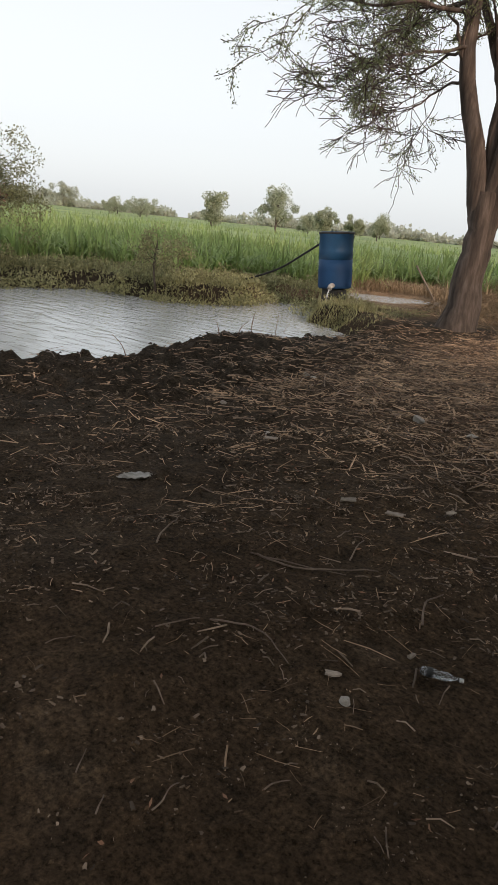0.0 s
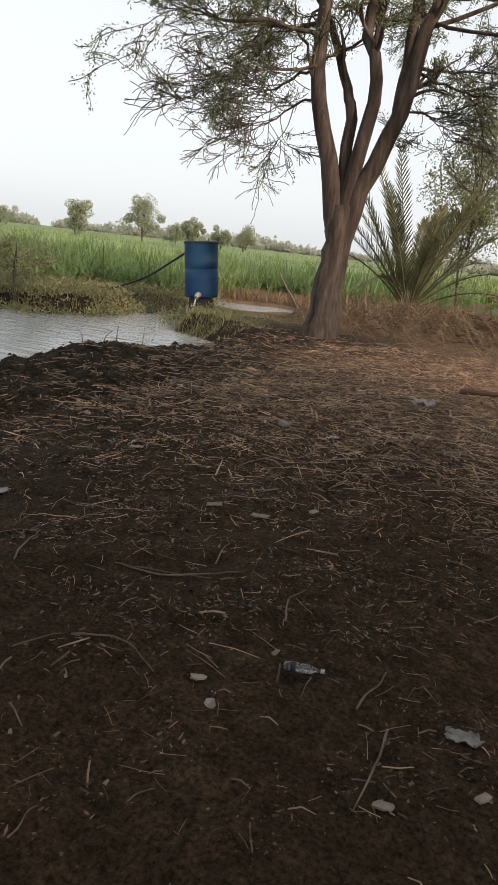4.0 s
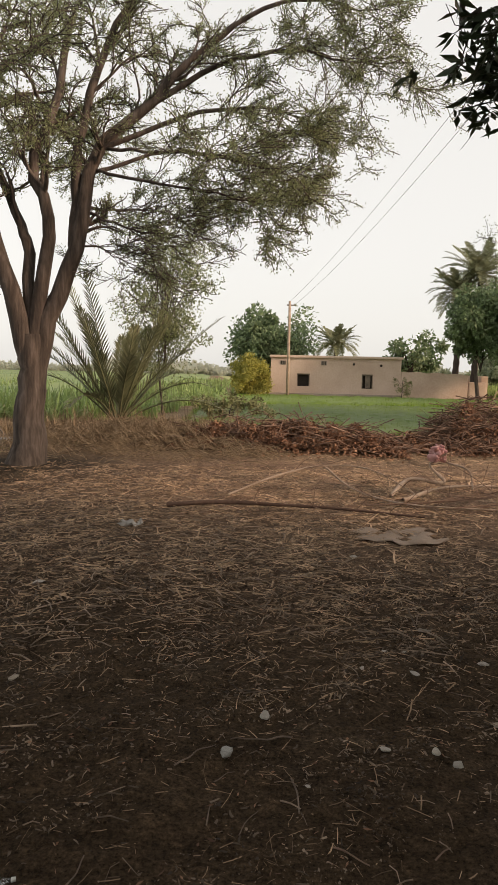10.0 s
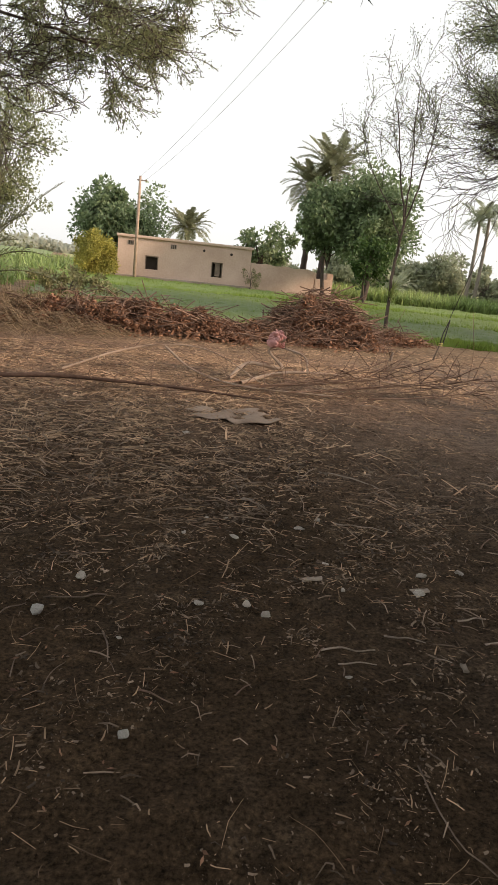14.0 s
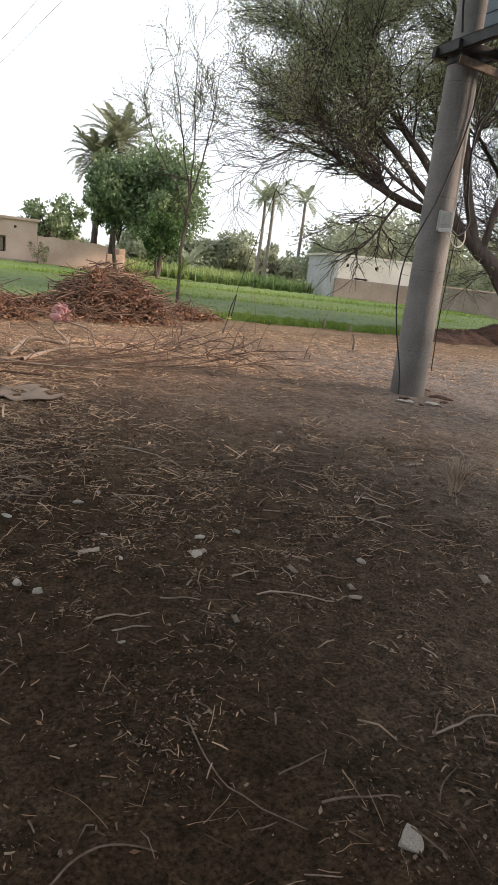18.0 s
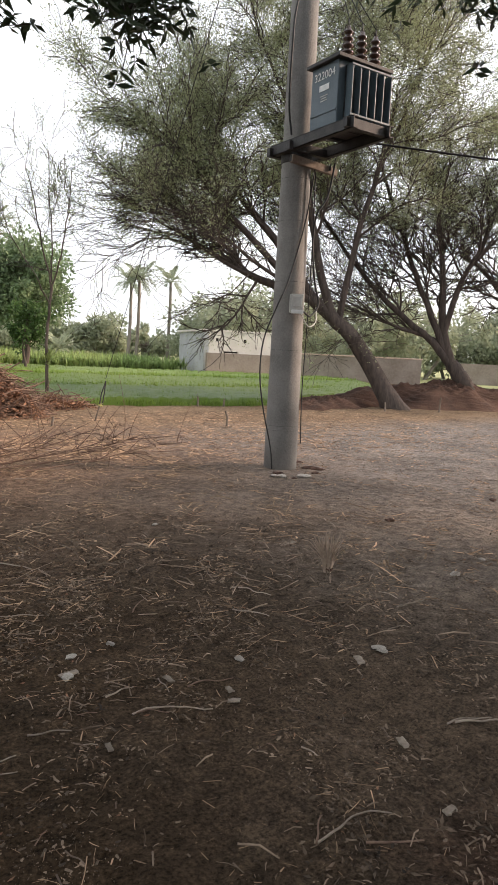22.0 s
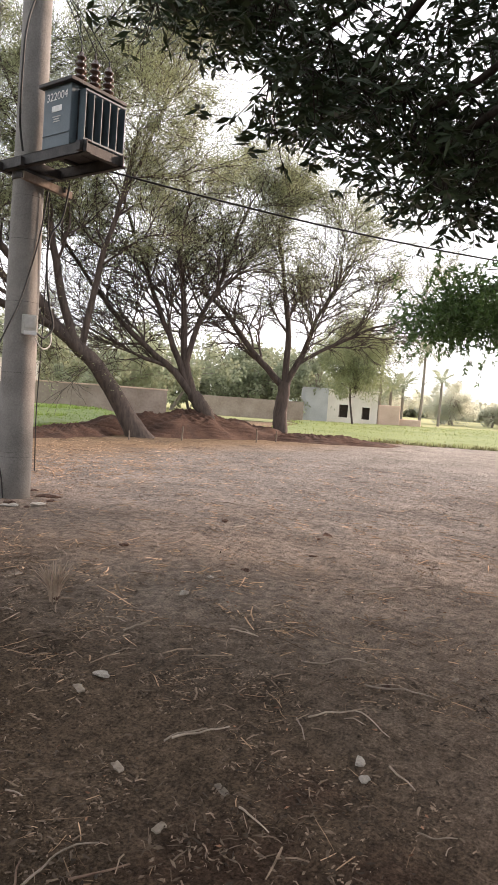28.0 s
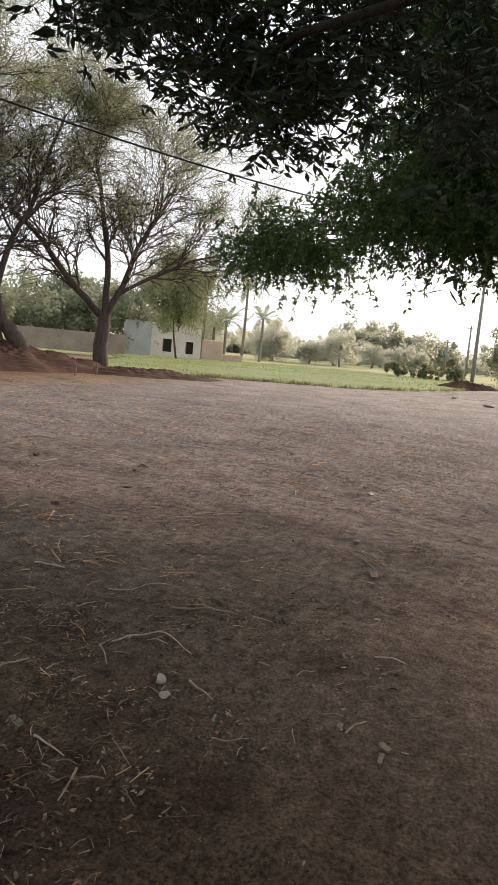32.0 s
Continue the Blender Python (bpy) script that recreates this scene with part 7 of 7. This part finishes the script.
def drifts(x, y, rng):
    """Trodden drifts of chaff with bare soil between them."""
    fade = np.exp(-((np.hypot(x - 1.5, y - 1.5) / 9) ** 4))
    return rng.random(len(x)) < fade * np.clip(0.16 + 0.5 * bumps(x, y, 24, 8, 0.55) + 0.3 * bumps(x, y, 25, 8, 0.2), 0.02, 1)


def strips(rng, p, ln, wide, tall, bow=0.04, tilt=0.12):
    """Bent three-sided stalk pieces lying at the places, with their lengths, half widths and heights."""
    n = len(p)
    a = rng.uniform(0, 2 * np.pi, n)
    d = np.stack([np.cos(a), np.sin(a), rng.normal(0, tilt, n)], 1) * ln[:, None] / 2
    side = np.stack([-np.sin(a), np.cos(a), 0 * a], 1)
    w, up = side * wide[:, None], np.array([0, 0, 1.0]) * tall[:, None]
    p = p + [0, 0, 0.001] + np.abs(d[:, 2:3]) * [0, 0, 1.0]
    bend = side * (ln * rng.normal(0, bow, n))[:, None]
    v = np.stack([p - d - w, p - d + w, p - d + up, p + bend - w, p + bend + w, p + bend + up, p + d - w * 0.7, p + d + w * 0.7, p + d + up * 0.7], 1)
    k = np.arange(n)[:, None] * 9
    return v.reshape(-1, 3), np.concatenate([k + c for c in ([0, 3, 5, 2], [2, 5, 4, 1], [3, 6, 8, 5], [5, 8, 7, 4])])


def straw_litter():
    rng = np.random.default_rng(16)
    p = np.concatenate([scatter(rng, 110000, -5, 4.5, 0.8, 9.5, yard_density), scatter(rng, 90000, 0, 14, 0.4, 13.5, yard_density)])
    n = len(p)
    far = np.clip((np.hypot(p[:, 0] - 0.4, p[:, 1]) - 1.4) / 3.4, 0.3, 1.0)
    ln = rng.gamma(1.2, 0.046, n).clip(0.012, 0.34) * far ** 0.6
    return mesh_of("straw", *strips(rng, p, ln, rng.gamma(2.2, 0.0016, n).clip(0.0007, 0.008) * far, rng.uniform(0.002, 0.005, n) * far), STRAW)


def long_stems():
    """Single long thin stems, curled and broken, strewn over the bare soil."""
    rng = np.random.default_rng(26)
    p = np.concatenate([scatter(rng, 150, -3.2, 3.5, 0.7, 3.4), scatter(rng, 320, -4, 9, 2.5, 8.5, lambda x, y, g: poly_inside(x, y, POND) > 0.3)])
    lines = []
    for q_ in p:
        near = np.hypot(q_[0] - 0.4, q_[1]) < 2.8
        ln, a, turn = rng.gamma(2.2, 0.03 if near else 0.06), rng.uniform(0, 6.28), rng.normal(0, 0.28)
        pts = [q_ + [0, 0, 0.004]]
        for k in range(5):
            a += turn * rng.uniform(0, 0.8) + rng.normal(0, 0.12)
            pts.append(pts[-1] + np.array([math.cos(a), math.sin(a), 0]) * ln / 5)
        pts = np.array(pts)
        pts[:, 2] = ground_z(pts[:, 0], pts[:, 1]) + 0.003 + np.abs(rng.normal(0, 0.004, 6))
        r_ = rng.uniform(0.0005, 0.0011) * (1 if near else 2.0)
        lines.append((pts, np.linspace(r_, r_ * 0.5, 6)))
    return tubes("stems", lines, STRAW, 4)


stuff("long_stems", long_stems(), "long thin curled dry stems on soil", "straw")


def reed_pieces():
    """Thicker broken reed stalks lying tangled over the mat near the tree and in the trodden corner by the track."""
    rng = np.random.default_rng(20)
    p = np.concatenate([scatter(rng, 5200, -4.6, 2.2, 3.0, 8.8, lambda x, y, g: (poly_inside(x, y, POND) > 0.4) & (g.random(len(x)) < np.exp(-(((x + 1.6) / 2.6) ** 4 + ((y - 6.0) / 2.3) ** 4)))),
                        scatter(rng, 1000, -1.5, 3.4, 1.0, 4.4),
                        scatter(rng, 900, 1.5, 2.9, 0.5, 1.6, lambda x, y, g: g.random(len(x)) < np.exp(-(np.hypot((x - 2.15) / 0.38, (y - 1.0) / 0.25) ** 2)))])
    lines = []
    for q_ in p:
        a, ln = rng.uniform(0, 6.28), rng.gamma(3.0, 0.036)
        if np.hypot(q_[0] - 0.5, q_[1]) < 3.2:
            ln *= 0.26 if q_[0] > 1.55 and q_[1] < 1.7 else 0.4
        d = np.array([math.cos(a), math.sin(a), 0]) * ln
        z = rng.random() ** 2 * 0.04
        r_ = rng.uniform(0.0016, 0.0045) * min(1.0, 0.35 + ln * 5)
        lines.append((np.array([q_ - d / 2 + [0, 0, z + r_], q_ + rng.normal(0, 0.045, 3) * [ln, ln, 0] + [0, 0, z + r_ + 0.002], q_ + d / 2 + [0, 0, z * rng.random() + r_]]), np.array([r_, r_, r_ * 0.7])))
    return tubes("reed_pieces", lines, REED, 5)


REED = material("broken_reed", [(0.085, 0.06, 0.044), (0.32, 0.236, 0.175)], 9.0, 0.85, 0.2, 40, island=0.55)
stuff("reed_pieces", reed_pieces(), "tangled broken brown reed stalks on earth", "straw")


def chaff():
    """Broken bits of stalk trodden into the soil."""
    rng = np.random.default_rng(19)
    p = np.concatenate([scatter(rng, 130000, -4.2, 4.0, 0.6, 5.0, drifts), scatter(rng, 140000, 0.0, 13, 0.0, 9, drifts)])
    n = len(p)
    ln = rng.gamma(1.1, 0.0095, n).clip(0.003, 0.06) * np.clip((np.hypot(p[:, 0] - 0.4, p[:, 1]) - 0.6) / 2.4, 0.35, 1.1)
    return mesh_of("chaff", *strips(rng, p, ln, (ln * rng.uniform(0.05, 0.42, n)).clip(0.0004, 0.0045), rng.uniform(0.001, 0.004, n), 0.1, 0.2), CHAFF)


stuff("chaff", chaff(), "fine broken stalk bits trodden into soil", "straw")
stuff("straw_litter", straw_litter(), "chopped pale straw strewn over brown earth", "straw")
rng = np.random.default_rng(17)
p = np.concatenate([scatter(rng, 16000, -5, 8, 0.6, 9, yard_density), scatter(rng, 7000, 0, 14, 6, 14, yard_density)])
q_ = scatter(rng, 1500, 1.2, 3.0, 0.4, 1.7, lambda x, y, g: g.random(len(x)) < np.exp(-((np.hypot((x - 2.02) / 0.4, (y - 1.05) / 0.28)) ** 2)))
stuff("leaf_pile", mesh_of("leaf_pile", *leaves(rng, q_ + [0, 0, 0.012] * rng.random((len(q_), 1)) + [0, 0, 0.006], rng.normal(0, 1, (len(q_), 3)) * [1, 1, 0.3], 0.03, 0.005, 0.1, 0.5), CHAFF), "trodden patch of dry leaves and twigs", "leaves")
stuff("leaf_litter", mesh_of("leaf_litter", *leaves(rng, p + [0, 0, 0.006], rng.normal(0, 1, (len(p), 3)) * [1, 1, 0.1], 0.024, 0.004, 0.05, 0.3), DRY_LEAF), "small dry leaves scattered on the yard", "leaves")


def bank_clods():
    """Rough dark clods heaped along the pond's near bank."""
    rng = np.random.default_rng(28)
    p = scatter(rng, 5000, -6.0, -2.8, 2.2, 7.6, lambda x, y, g: (poly_inside(x, y, POND) > 0.05) & (poly_inside(x, y, POND) < 0.9) & (g.random(len(x)) < 0.5 + 0.5 * bumps(x, y, 29, 6, 0.7)))
    n = len(p)
    s = rng.gamma(2.0, 0.012, n).clip(0.01, 0.042)[:, None, None]
    o = np.array([(1, 0, 0), (0.3, 0.9, 0.1), (-0.8, 0.6, 0), (-0.8, -0.6, 0.1), (0.3, -0.9, 0), (0.2, 0.2, 0.75), (-0.3, -0.1, 0.7)])
    v = p[:, None] + o[None] * s * rng.uniform(0.6, 1.3, (n, 7, 1)) - [0, 0, 0.004]
    k = np.arange(n)[:, None] * 7
    f = np.concatenate([k + c for c in ([0, 1, 5], [1, 2, 5], [2, 6, 5], [2, 3, 6], [3, 4, 6], [4, 5, 6], [4, 0, 5])])
    return mesh_of("bank_clods", v.reshape(-1, 3), f, SOIL)


stuff("bank_clods", bank_clods(), "rough dark clods of mud along pond bank", "soil")


def crumb_drift(x, y, rng):
    fade = np.exp(-((np.hypot(x - 1.5, y - 1.5) / 8.5) ** 4))
    return (poly_inside(x, y, POND) > 0.0) & (rng.random(len(x)) < fade * np.clip(0.3 + 0.5 * bumps(x, y, 34, 8, 0.4), 0.04, 1) * np.interp(x, [1.5, 4.5], [1, 0.22]))


def crumbs():
    rng = np.random.default_rng(18)
    p = np.concatenate([scatter(rng, 120000, -4, 4, 0.5, 4.6, crumb_drift), scatter(rng, 190000, -5, 13, 0.0, 11, crumb_drift)])
    n = len(p)
    s = (rng.gamma(1.3, 0.0046, n).clip(0.0016, 0.017) * np.clip(np.hypot(p[:, 0] - 0.4, p[:, 1]) / 4, 0.5, 1.15))[:, None, None]
    o = np.array([(1, 0, 0), (-1, 0, 0), (0, 1, 0), (0, -1, 0), (0, 0, 0.7), (0, 0, -0.4)])
    v = p[:, None] + o[None] * s * rng.uniform(0.6, 1.3, (n, 6, 1)) + [0, 0, 0.001]
    k = np.arange(n)[:, None] * 6
    f = np.concatenate([k + c for c in ([0, 2, 4], [2, 1, 4], [1, 3, 4], [3, 0, 4])])
    return mesh_of("crumbs", v.reshape(-1, 3), f, LOOSE_SOIL)


stuff("soil_crumbs", crumbs(), "loose brown clods and crumbs of soil", "soil")
